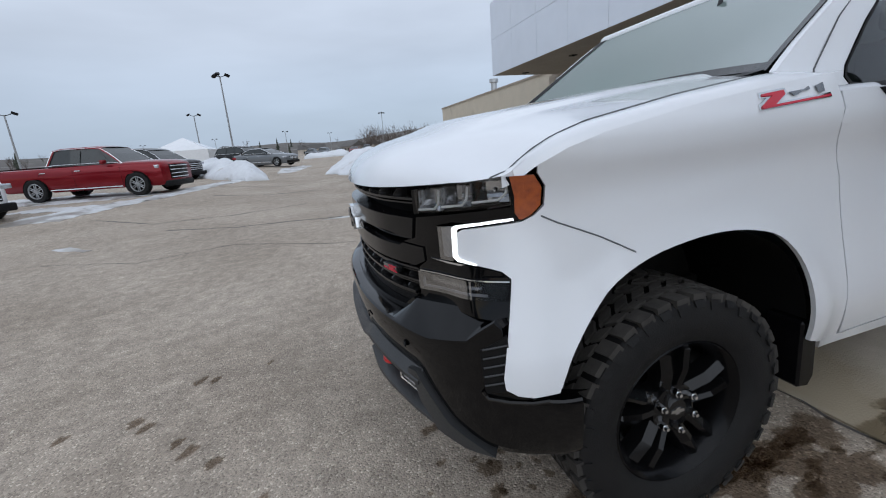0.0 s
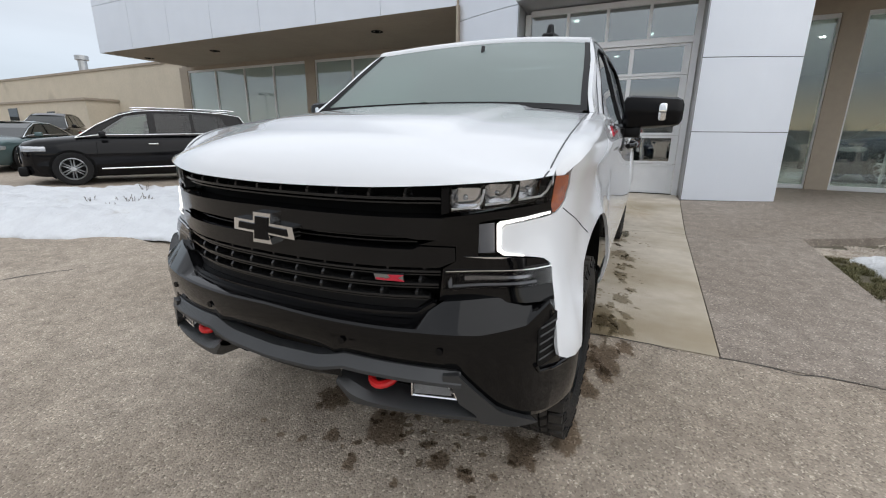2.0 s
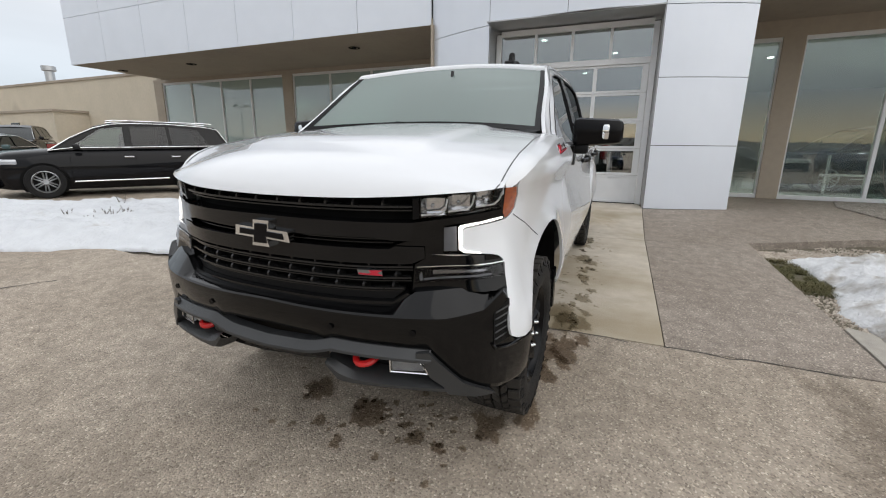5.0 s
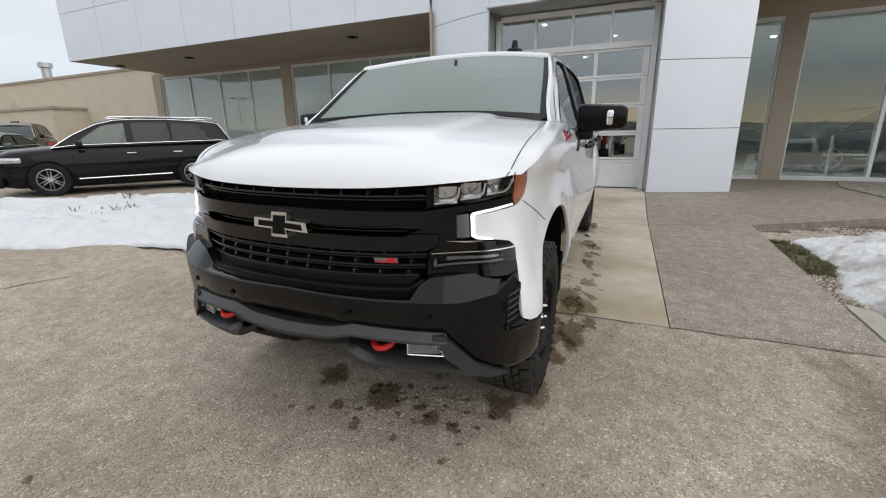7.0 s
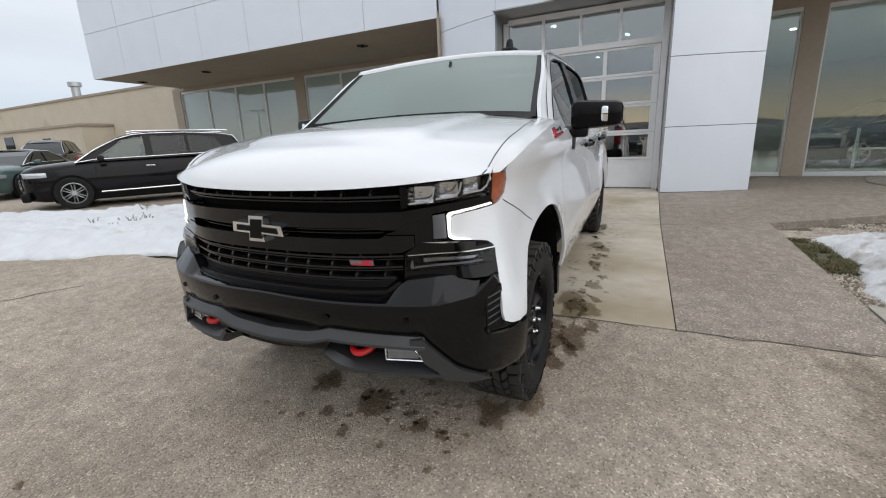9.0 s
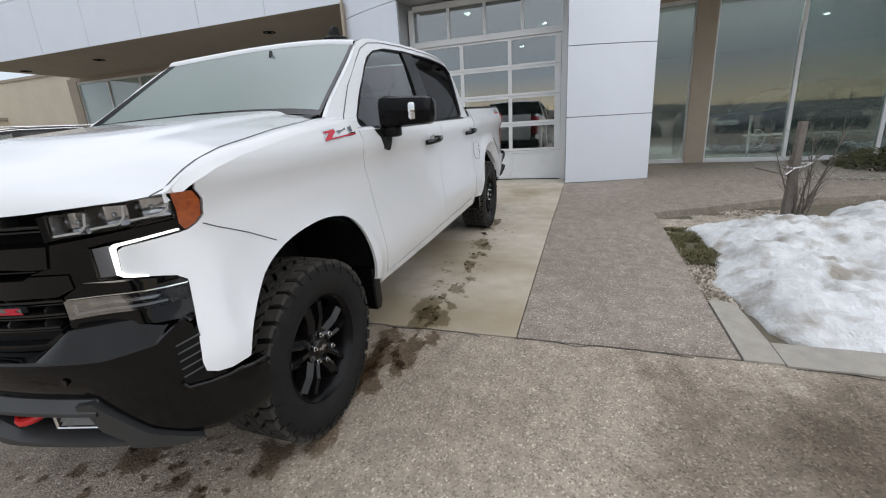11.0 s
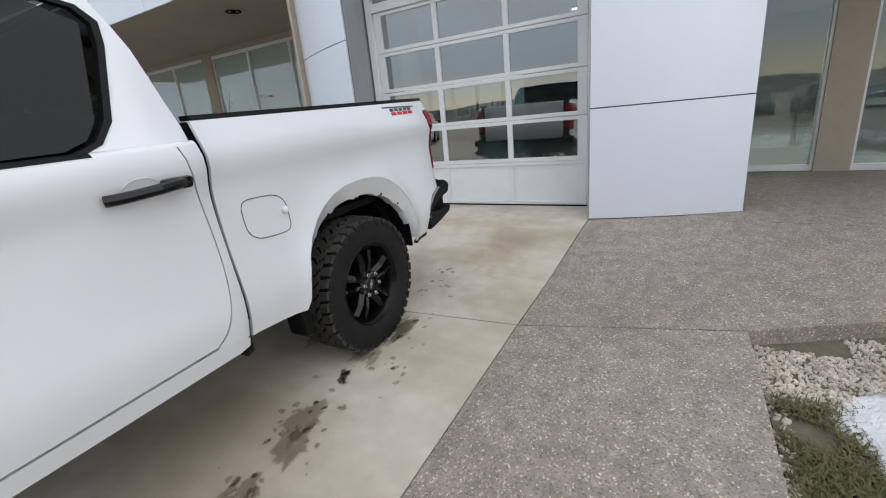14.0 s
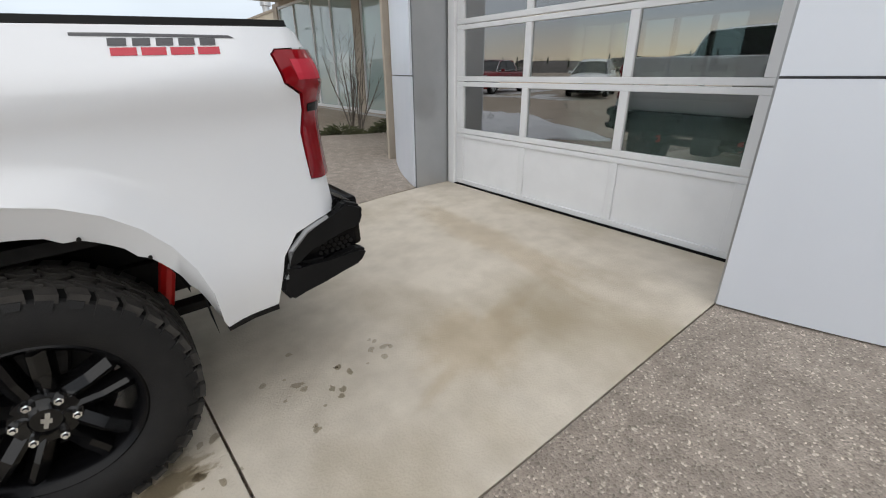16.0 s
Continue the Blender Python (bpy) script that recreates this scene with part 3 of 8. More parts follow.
def glazing(name, y0, y1, cuts):
    """A window in the glazed wall with its frame, sill and panes."""
    win = thing(name, "tall showroom window with pale aluminium frame", "window", kind="structure")
    bm = bmesh.new()
    head, sill = (HEAD, SILL) if y0 > 0 else (HEAD_EAST, SILL_EAST)
    xs = glassx
    def bar(ya, yb, za, zb, d0=-0.02, d1=0.1):
        vs = box(bm, d0, d1, ya, yb, za, zb, 0.004)
        for v in vs:
            v.co.x += xs(v.co.y)
    bar(y0, y1, sill - 0.06, sill + 0.03)
    bar(y0, y1, head - 0.03, head + 0.05)
    for c in [y0] + list(cuts) + [y1]:
        bar(c - 0.035, c + 0.035, sill + 0.03, head - 0.03)
    part("window_frame", bm, ALU, win)
    ed = [y0] + list(cuts) + [y1]
    for a, b in zip(ed[:-1], ed[1:]):
        bm = bmesh.new()
        vs = box(bm, 0.03, 0.038, a + 0.03, b - 0.03, sill + 0.02, head - 0.02)
        for v in vs:
            v.co.x += xs(v.co.y)
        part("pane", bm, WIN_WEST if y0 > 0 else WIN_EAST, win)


glazing("window_1", 10.46, 17.0, (12.08, 13.64, 15.32))
glazing("window_2", 3.7, 10.01, (5.1, 6.69, 8.38))
glazing("window_3", -4.23, -3.2, ())
glazing("window_4", -10.72, -4.62, (-6.13, -7.66, -9.19))
glazing("window_5", -17.5, -11.12, (-12.65, -14.18, -15.71))
bm = bmesh.new()


def wallbit(ya, yb, za, zb, d0=-0.06, d1=0.3):
    vs = box(bm, d0, d1, ya, yb, za, zb)
    for v in vs:
        v.co.x += glassx(v.co.y)


for a, b in ((10.01, 10.46), (17.0, 17.5), (2.9, 3.7), (-4.62, -4.23), (-11.12, -10.72), (-22, -17.5), (-3.2, -2.9)):
    wallbit(a, b, 0.3, FB + 0.003)
for a, b in ((3.7, 10.01), (10.46, 17.0), (-4.23, -3.2), (-10.72, -4.62), (-17.5, -11.12)):
    wallbit(a, b, (HEAD if a > 0 else HEAD_EAST) + 0.05, FB + 0.003)
    wallbit(a, b, 0.3, (SILL if a > 0 else SILL_EAST) - 0.06)
struct("wall_front", bm, SOFFIT, "tan stucco piers and bands between the showroom windows", "wall")
# sides of the portal behind its front, and the end wall
bm = bmesh.new()
for y, d in ((OR, 0.05), (OL, -0.05)):
    vs = box(bm, 0, 0.1, min(y, y + d), max(y, y + d), 0.3, FB)
    for v in vs:
        v.co.x = fac(7.25, y) if v.co.x < 0.05 else glassx(y) + 0.3
box(bm, 10.9, 12.2, 17.2, 17.5, 0.0, FT)
box(bm, 12.2, 23.4, 17.2, 17.5, 0.0, 0.95)
box(bm, 12.2, 23.4, 17.2, 17.5, 3.8, FT)
for x in (14.0, 15.85, 17.7, 19.55, 21.4, 23.4):
    box(bm, x, x + 0.14, 17.22, 17.48, 0.95, 3.8)
# glazed east end: piers with daylight between them, and a floor beam across
box(bm, 9.5, 24, -22.3, -22.0, 0.0, 0.75)
box(bm, 9.5, 24, -22.3, -22.0, 2.35, 2.62)
box(bm, 9.5, 24, -22.3, -22.0, 3.95, FT)
for x in (9.5, 11.2, 12.9, 14.6, 16.3, 18.0, 19.7, 21.4, 23.2):
    box(bm, x, x + (0.8 if x > 20 else 0.45), -22.28, -22.02, 0.75, 3.95)
struct("wall_side", bm, SOFFIT, "tan stucco side walls", "wall")
bm = bmesh.new()
box(bm, 9.0, 24, -22, 17.5, FT - 0.12, FT - 0.02)
struct("roof", bm, ROOFING, "flat grey roof of the showroom", "roof")
# showroom interior
bm = bmesh.new()
prism(bm, [(glassx(-22) + 0.12, -22), (24, -22), (24, 17.2), (glassx(17.2) + 0.12, 17.2)], "z", 0.2, 0.445)
prism(bm, [(7.29, JR), (glassx(JR) + 0.12, JR), (glassx(JL) + 0.12, JL), (7.29, JL)], "z", 0.2, 0.443)
struct("floor", bm, INFLOOR, "grey tiled showroom floor", "floor")
bm = bmesh.new()
prism(bm, [(glassx(-22) + 0.35, -22), (24, -22), (24, 17.2), (glassx(17.2) + 0.35, 17.2)], "z", 4.3, 4.4)
prism(bm, [(7.95, JR), (glassx(JR) + 0.35, JR), (glassx(JL) + 0.35, JL), (7.95, JL)], "z", 4.302, 4.4)
struct("ceiling", bm, INCEIL, "pale showroom ceiling", "ceiling")
bm = bmesh.new()
box(bm, 23.71, 23.99, -20.1, -3.6, 1.0, 3.6)
for k in range(8):
    box(bm, 23.7, 24, 5.6 + 1.45 * k, 5.74 + 1.45 * k, 1.0, 3.6)
for a, b in ((-22, -20.1), (-3.6, 4.5), (16.4, 17.2)):
    box(bm, 23.7, 24, a, b, 0.445, 4.3)
box(bm, 23.72, 23.98, -22, 17.2, 0.445, 1.0)
box(bm, 23.72, 23.98, -22, 17.2, 3.6, 4.3)
struct("wall_back", bm, INWALL, "pale back wall of the showroom with window openings", "wall")

barrier = thing("railing", "low pale metal railing inside the showroom window", "railing")
for y in (-5.62, -6.35, -7.9, -8.25, -8.9):
    bm = bmesh.new()
    tube(bm, [(glassx(y) + 0.55, y, 0.44), (glassx(y) + 0.55, y, 1.42)], 0.030, 8)
    part("post", bm, ALU, barrier)
bm = bmesh.new()
tube(bm, [(glassx(-5.5) + 0.55, -5.5, 0.98), (glassx(-9.0) + 0.55, -9.0, 0.98)], 0.022, 8)
part("rail", bm, ALU, barrier)

# ---- the white pickup ----
TRUCK = pose(-0.0283, 0.0294, 0.0962, 0.6, -2.035, -0.21) @ Matrix.Diagonal((1.0122, 1.0635, 1.0441, 1))
truck = thing("pickup_truck", "white crew-cab pickup with black grille, bumper and wheels", "pickup truck", m=TRUCK)


def spline(pts, n=14):
    out = []
    for i in range(len(pts) - 1):
        p0, p1, p2, p3 = (Vector(pts[max(0, min(len(pts) - 1, k))]) for k in (i - 1, i, i + 1, i + 2))
        for j in range(n):
            t = j / n
            out.append(0.5 * ((2 * p1) + (p2 - p0) * t + (2 * p0 - 5 * p1 + 4 * p2 - p3) * t * t + (3 * p1 - p0 - 3 * p2 + p3) * t ** 3))
    out.append(Vector(pts[-1]))
    return out


PLAN = spline([(-0.845, 0), (-0.836, 0.2), (-0.80, 0.40), (-0.725, 0.585), (-0.665, 0.695), (-0.60, 0.785), (-0.53, 0.845), (-0.44, 0.882), (-0.3, 0.905), (0, 0.922), (0.5, 0.928), (1.0, 0.932), (3.4, 0.932), (4.2, 0.922), (4.6, 0.900), (4.70, 0.875), (4.75, 0.82), (4.762, 0.74), (4.765, 0.3)])
PX, PY = np.array([p.x for p in PLAN]), np.array([p.y for p in PLAN])
PS = np.concatenate([[0], np.cumsum(np.hypot(np.diff(PX), np.diff(PY)))])
K_SIDE = int(np.argmax(PX > -0.3))


def s_y(y):
    """Arc length along the plan where the front reaches the half-width y."""
    return float(np.interp(y, PY[:K_SIDE], PS[:K_SIDE]))


def s_x(x):
    k = int(np.argmax(PX > 4.76)) or len(PX)
    return float(np.interp(x, PX[:k], PS[:k]))


def arch_gap(x, z):
    """Distance outside the wheel openings."""
    best = 9.0
    for cx, rx, top in ((0.05, 0.50, 0.99), (3.74, 0.52, 1.055)):
        e = ((abs(x - cx) / rx) ** 2.5 + (max(0.0, z - 0.45) / (top - 0.45)) ** 2.5) ** 0.4
        best = min(best, abs(e - 1) * 0.5)
    return best


SIDE_OFF = ((0.40, -0.05), (0.5, -0.025), (0.6, 0.002), (0.68, 0.016), (0.76, 0.014), (0.95, -0.008), (1.1, -0.018), (1.18, -0.014), (1.235, 0.002), (1.275, 0.014), (1.315, 0.008), (1.38, -0.022), (1.46, -0.058))
SO = spline([(z, o, 0) for z, o in SIDE_OFF], 8)
SOZ, SOO = [p.x for p in SO], [p.y for p in SO]


def body(s, z, d=0.0):
    """A point on the pickup's left skin: s along the plan from the front's middle, z up, d inward."""
    x, y = float(np.interp(s, PS, PX)), float(np.interp(s, PS, PY))
    e = 0.004
    tx = float(np.interp(s + e, PS, PX)) - float(np.interp(s - e, PS, PX))
    ty = float(np.interp(s + e, PS, PY)) - float(np.interp(s - e, PS, PY))
    n = math.hypot(tx, ty) or 1
    nx, ny = -ty / n, tx / n
    w = smooth01((y - 0.66) / 0.22) if x < 2 else 1.0
    off = w * float(np.interp(z, SOZ, SOO))
    if x > -0.6:
        off += (0.016 if x < 1 else 0.026) * math.exp(-(arch_gap(x, z) / 0.05) ** 2) * w * smooth01((1.2 - z) / 0.15)
    if x < -0.1:
        off += lerp_list(x, ((-0.62, 0.098), (-0.51, 0.088), (-0.44, 0.05), (-0.3, 0.008), (-0.1, 0.0))) * lerp_list(z, ((0.68, 1.0), (0.8, 0.7), (0.95, 0.3), (1.05, 0.1), (1.125, 0.0))) * smooth01((y - 0.64) / 0.16)
    off -= d
    return (x + nx * off, -(y + ny * off), z)


def bodyr(s, z, d=0.0):
    x, y, z = body(s, z, d)
    return (x, -y, z)


def both(name, poly, mat_, label="", step=0.05, depth=0.015, lift=0.0, parent=None, smooth=30):
    """The same skin on the left and the right of the pickup."""
    made = []
    for fn in (body, bodyr):
        bm = skin(poly, lambda u, v, d: fn(u, v, d - lift), step, depth)
        made.append(part(name, bm, mat_, parent or truck, label, smooth=smooth))
    return made


def arch_line(cx, rx, top, x0, x1, low, n=16, ex=2.3):
    """Points over a wheel opening from x0 to x1."""
    pts = []
    a0 = math.acos(max(-1, min(1, (x0 - cx) / rx)))
    a1 = math.acos(max(-1, min(1, (x1 - cx) / rx)))
    for i in range(n + 1):
        a = a0 + (a1 - a0) * i / n
        c, s = math.cos(a), math.sin(a)
        pts.append((cx + rx * math.copysign(abs(c) ** (2 / ex), c), low + (top - low) * abs(s) ** (2 / ex)))
    return pts


# front fenders
def top_z(x):
    return lerp_list(x, ((-0.6, 1.225), (-0.53, 1.240), (-0.47, 1.285), (-0.4, 1.318), (-0.3, 1.345), (0, 1.388), (0.3, 1.418), (0.56, 1.436))) - 0.03


arch_f = [(s_x(p.x), p.y) for p in spline([(-0.458, 0.674), (-0.43, 0.738), (-0.40, 0.790), (-0.35, 0.853), (-0.27, 0.923), (-0.16, 0.973), (-0.03, 0.998), (0.10, 1.004), (0.22, 0.988), (0.32, 0.953), (0.40, 0.878), (0.45, 0.790), (0.48, 0.70), (0.503, 0.62)], 3)]
fender_poly = [(s_y(0.722), 1.018), (s_y(0.732), 1.006), (s_y(0.80), 0.994), (s_y(0.824), 0.986), (s_y(0.838), 0.968), (s_y(0.834), 0.86), (s_y(0.827), 0.72), (s_y(0.829), 0.692), (s_y(0.842), 0.678), (s_y(0.858), 0.673)] + arch_f + [
    (s_x(0.515), 0.56), (s_x(0.675), 0.52), (s_x(0.645), 0.66), (s_x(0.578), 1.10), (s_x(0.507), 1.26), (s_x(0.52), top_z(0.52))] + [
    (s_x(x), top_z(x)) for x in (0.3, 0.15, 0, -0.15, -0.3, -0.4, -0.47)] + [(s_y(0.873), 1.2355), (s_y(0.8795), 1.20), (s_y(0.8785), 1.150), (s_y(0.870), 1.127), (s_y(0.857), 1.1135), (s_y(0.847), 1.1105), (s_y(0.736), 1.092), (s_y(0.724), 1.084)]
fenders = both("fender", fender_poly, WHITE, step=0.035)

HOODY = ((-0.53, 0.838), (-0.42, 0.836), (-0.3, 0.832), (0.0, 0.824), (0.3, 0.811), (0.56, 0.775))


def hood_edge(x):
    return lerp_list(x, HOODY)


def edge_z(x):
    return top_z(x) + 0.03


for sgn in (-1, 1):
    bm = bmesh.new()
    def ft(u, v):
        a = Vector(body(s_x(u), top_z(u), 0))
        b = Vector((u, -hood_edge(u) - 0.0006, edge_z(u)))
        c = Vector((u, a.y + 0.012, edge_z(u) + 0.004))
        dip = 0.03 * smooth01((u - 0.36) / 0.2)
        b.z -= dip
        c.z -= dip
        p = a * (1 - v) ** 2 + c * 2 * v * (1 - v) + b * v * v
        return (p.x, p.y * -sgn, p.z)
    us = [-0.52 + 1.09 * i / 26 for i in range(27)]
    g = sheet(bm, ft, us, [0, 0.25, 0.5, 0.75, 1.0])
    for i in range(26):
        bm.faces.new((g[i][4], g[i + 1][4], bm.verts.new(g[i + 1][4].co - Vector((0, 0, 0.03))), bm.verts.new(g[i][4].co - Vector((0, 0, 0.03)))))
    part("fender_top", bm, WHITE, truck, smooth=40)
    # the cut line that runs from the lamp to the wheel opening
    bm = bmesh.new()
    pts = [body(s_x(x), z, -0.0005) for x, z in ((-0.462, 1.124), (-0.42, 1.102), (-0.36, 1.076), (-0.30, 1.049), (-0.25, 1.022), (-0.20, 0.994))]
    tube(bm, [(p[0], p[1] * -sgn, p[2]) for p in pts], 0.0022, 5)
    part("panel_gap", bm, JOINT, truck)

# hood
ZC = ((0, 1.213), (0.012, 1.245), (0.035, 1.275), (0.08, 1.305), (0.2, 1.345), (0.5, 1.393), (1.0, 1.437), (1.45, 1.465))


def hood(u, v, lift=0.0):
    """u from the front lip to the cowl, v across from -1 to 1."""
    rear = 0.64 - 0.335 * abs(v) ** 2.6
    # the half-width at this station follows the cut line; the front follows the plan
    yq = abs(v)
    yf = yq * 0.838
    xf = float(np.interp(yf, PY[:K_SIDE], PX[:K_SIDE])) - 0.012
    x = xf + (rear - xf) * u
    ye = hood_edge(x)
    y = v * (0.838 * (1 - smooth01(u * 1.2)) + ye * smooth01(u * 1.2))
    t = x - xf
    lip = lerp_list(yf, ((0, 1.199), (0.40, 1.203), (0.57, 1.207), (0.69, 1.215), (0.838, 1.2335)))
    zc = lerp_list(t, ZC) + (lip - 1.213) * (1 - smooth01(t / 0.15))
    dome = 0.016 * (1 - smooth01((abs(y) - 0.42) / 0.09)) * smooth01((t - 0.28) / 0.18)
    w = yq ** 3.2
    z = zc * (1 - w) + max(edge_z(x), lip) * w + dome * (1 - w)
    return (x, y, z + lift)


bm = bmesh.new()
us = [0, 0.006, 0.015, 0.03, 0.05, 0.08, 0.12, 0.17] + [0.22 + 0.78 * i / 22 for i in range(23)]
vs_ = [-1 + 2 * i / 48 for i in range(49)]
g = sheet(bm, hood, us, vs_)
for a, b in zip(g[0][:-1], g[0][1:]):
    bm.faces.new((b, a, bm.verts.new(a.co + Vector((0.05, 0, -0.006))), bm.verts.new(b.co + Vector((0.05, 0, -0.006)))))
for j in (0, 48):
    for i in range(len(us) - 1):
        a, b = g[i][j], g[i + 1][j]
        bm.faces.new((a, b, bm.verts.new(b.co + Vector((0, 0, -0.03))), bm.verts.new(a.co + Vector((0, 0, -0.03)))))
bmesh.ops.remove_doubles(bm, verts=bm.verts, dist=0.0004)
part("hood", bm, WHITE, truck, smooth=35)
for sg in (-1, 1):
    # the cut line rises from the lamp and bends back along the fender
    bm = bmesh.new()
    line = [hood(u, sg * v, 0.0008) for u, v in ((0.0, 0.978), (0.015, 0.978), (0.03, 0.979), (0.05, 0.981), (0.08, 0.986), (0.12, 0.992), (0.17, 0.997), (0.22, 0.999))]
    line += [hood(u, sg, 0.0008) for u in us if u > 0.25]
    tube(bm, line, 0.0028, 5, r2=0.0014)
    part("hood_gap", bm, JOINT, truck)
# doors, sills and bed sides
belt = 1.352
door_f = [(0.5245, belt), (0.510, 1.26), (0.5815, 1.10), (0.649, 0.66), (0.686, 0.545), (1.758, 0.575), (1.757, 0.8), (1.772, belt)]
SEAM = [(p.x, p.y) for p in spline([(2.70, 0.600), (2.745, 0.640), (2.782, 0.715), (2.803, 0.80), (2.816, 0.90), (2.818, 1.0), (2.812, 1.10), (2.80, 1.2), (2.775, belt)], 3)]
door_r = [(1.776, belt), (1.761, 0.8), (1.762, 0.575)] + SEAM
fdoors = both("front_door", [(s_x(x), z) for x, z in door_f], WHITE, step=0.05)
rdoors = both("rear_door", [(s_x(x), z) for x, z in door_r], WHITE, step=0.05)
both("cab_corner", [(s_x(x), z) for x, z in [(x + 0.006, z - (0.006 if z < 0.7 else 0)) for x, z in reversed(SEAM)] + [(2.70, 0.55), (2.86, 0.56), (2.868, 0.95), (2.862, belt)]], WHITE, step=0.05)
both("rocker_panel", [(s_x(x), z) for x, z in [(0.56, 0.555), (0.60, 0.502), (1.5, 0.497), (2.86, 0.512), (2.862, 0.552), (2.70, 0.588), (1.78, 0.566), (0.69, 0.538)]], WHITE, step=0.06)
arch_r = [(s_x(x), z) for x, z in arch_line(3.74, 0.52, 1.055, 3.22, 4.26, 0.56)]
bed_poly = [(s_x(2.888), 1.432), (s_x(2.882), 0.95), (s_x(2.886), 0.545), (s_x(3.20), 0.515)] + arch_r + [(s_x(4.27), 0.53), (s_x(4.455), 0.535), (s_x(4.47), 0.60), (s_x(4.50), 0.72), (s_x(4.56), 0.79), (s_x(4.66), 0.82), (s_x(4.74), 0.83), (s_x(4.745), 0.95), (s_x(4.66), 0.96), (s_x(4.652), 1.12), (s_x(4.668), 1.19), (s_x(4.66), 1.24), (s_x(4.61), 1.275), (s_x(4.592), 1.36), (s_x(4.61), 1.375), (s_x(4.745), 1.38), (s_x(4.745), 1.415), (s_x(4.70), 1.436)]


beds = both("bed_side", bed_poly, WHITE, step=0.045)
both("bed_rail_cap", [(s_x(2.90), 1.434), (s_x(4.70), 1.438), (s_x(4.70), 1.456), (s_x(2.90), 1.452)], PLASTIC, step=0.2, depth=0.07)
bm = bmesh.new()
box(bm, 2.955, 4.685, -0.785, 0.785, 0.86, 0.90)
part("bed_floor", bm, CHASSIS, truck)
bm = bmesh.new()
box(bm, 2.90, 2.95, -0.86, 0.86, 0.60, 1.43)
part("bed_front_wall", bm, CHASSIS, truck)
for y in (-1, 1):
    bm = bmesh.new()
    box(bm, 2.955, 4.68, *sorted((y * 0.79, y * 0.84)), 0.95, 1.42)
    part("bed_inner_wall", bm, CHASSIS, truck)
bm = bmesh.new()
box(bm, 4.69, 4.755, -0.72, 0.72, 0.83, 1.43, 0.02)
part("tailgate", bm, WHITE, truck, smooth=40)
# fuel flap
for fn, nm in ((body, "fuel_door"),):
    pts = []
    for k in range(28):
        a = 2 * math.pi * k / 28
        c, s = math.cos(a), math.sin(a)
        pts.append((s_x(3.105) + 0.118 * math.copysign(abs(c) ** 0.55, c), 1.015 + 0.088 * math.copysign(abs(s) ** 0.55, s) - 0.03 * c * 0.6))
    loop = [fn(u, v, -0.0015) for u, v in pts]
    bm = bmesh.new()
    tube(bm, loop + loop[:1], 0.0020, 5, close=False)
    fd = part("fuel_door", bm, JOINT, truck)
    bm = bmesh.new()
    bmesh.ops.create_uvsphere(bm, u_segments=12, v_segments=8, radius=0.018, matrix=Matrix.Translation(fn(s_x(3.205), 1.02, -0.006)))
    part("charge_clip", bm, WHITE, fd, smooth=True)

# upper cab
def upper(x, z, d=0.0, sgn=-1):
    y = 0.888 - 0.432 * (z - 1.352) - 0.10 * max(0, z - 1.80)
    y -= 0.03 * smooth01((0.9 - x) / 0.4)
    return (x, sgn * (y - d), z)


def both_up(name, poly, mat_, lift=0.0, step=0.08, depth=0.02, parent=None, label="", smooth=30):
    made = []
    for sgn in (-1, 1):
        bm = skin(poly, lambda u, v, d: upper(u, v, d - lift, sgn), step, depth)
        made.append(part(name, bm, mat_, (parent[sgn > 0] if parent else truck), label, smooth=smooth))
    return made


def belt_strip(name, x0, x1, mat_, sgn):
    """The shoulder between the door skin and the side glass."""
    bm = bmesh.new()
    def f(u, v):
        a, b = Vector(body(s_x(u), 1.349, 0.0)), Vector(upper(u, 1.362, -0.001))
        p = a.lerp(b, v)
        p.z += 0.010 * math.sin(math.pi * v)
        return (p.x, p.y * -sgn, p.z)
    n = max(2, int((x1 - x0) / 0.08))
    sheet(bm, f, [x0 + (x1 - x0) * i / n for i in range(n + 1)], [0, 0.2, 0.4, 0.6, 0.8, 1.0])
    part(name, bm, mat_, truck, smooth=50)


for sgn in (-1, 1):
    belt_strip("door_shoulder", 0.50, 0.70, WHITE, sgn)
    belt_strip("belt_moulding", 0.70, 2.52, PLASTIC, sgn)
    belt_strip("cab_shoulder", 2.52, 2.862, WHITE, sgn)
DLO_OUT = [(0.70, 1.356), (0.655, 1.366), (0.645, 1.39), (0.665, 1.425), (0.80, 1.56), (0.96, 1.69), (1.06, 1.755), (1.18, 1.800), (1.38, 1.835), (1.75, 1.856), (2.30, 1.857), (2.60, 1.842), (2.71, 1.815), (2.752, 1.765), (2.735, 1.69), (2.64, 1.45), (2.58, 1.385), (2.50, 1.356)]
DLO_IN = [(0.735, 1.374), (0.69, 1.382), (0.682, 1.398), (0.695, 1.422), (0.825, 1.545), (0.98, 1.673), (1.075, 1.735), (1.195, 1.783), (1.395, 1.816), (1.75, 1.828), (2.30, 1.830), (2.57, 1.815), (2.675, 1.79), (2.70, 1.75), (2.69, 1.69), (2.60, 1.465), (2.55, 1.405), (2.49, 1.380)]
DLO_IN = [(a * 0.45 + c * 0.55, b * 0.45 + d * 0.55) for (a, b), (c, d) in zip(DLO_IN, DLO_OUT)]
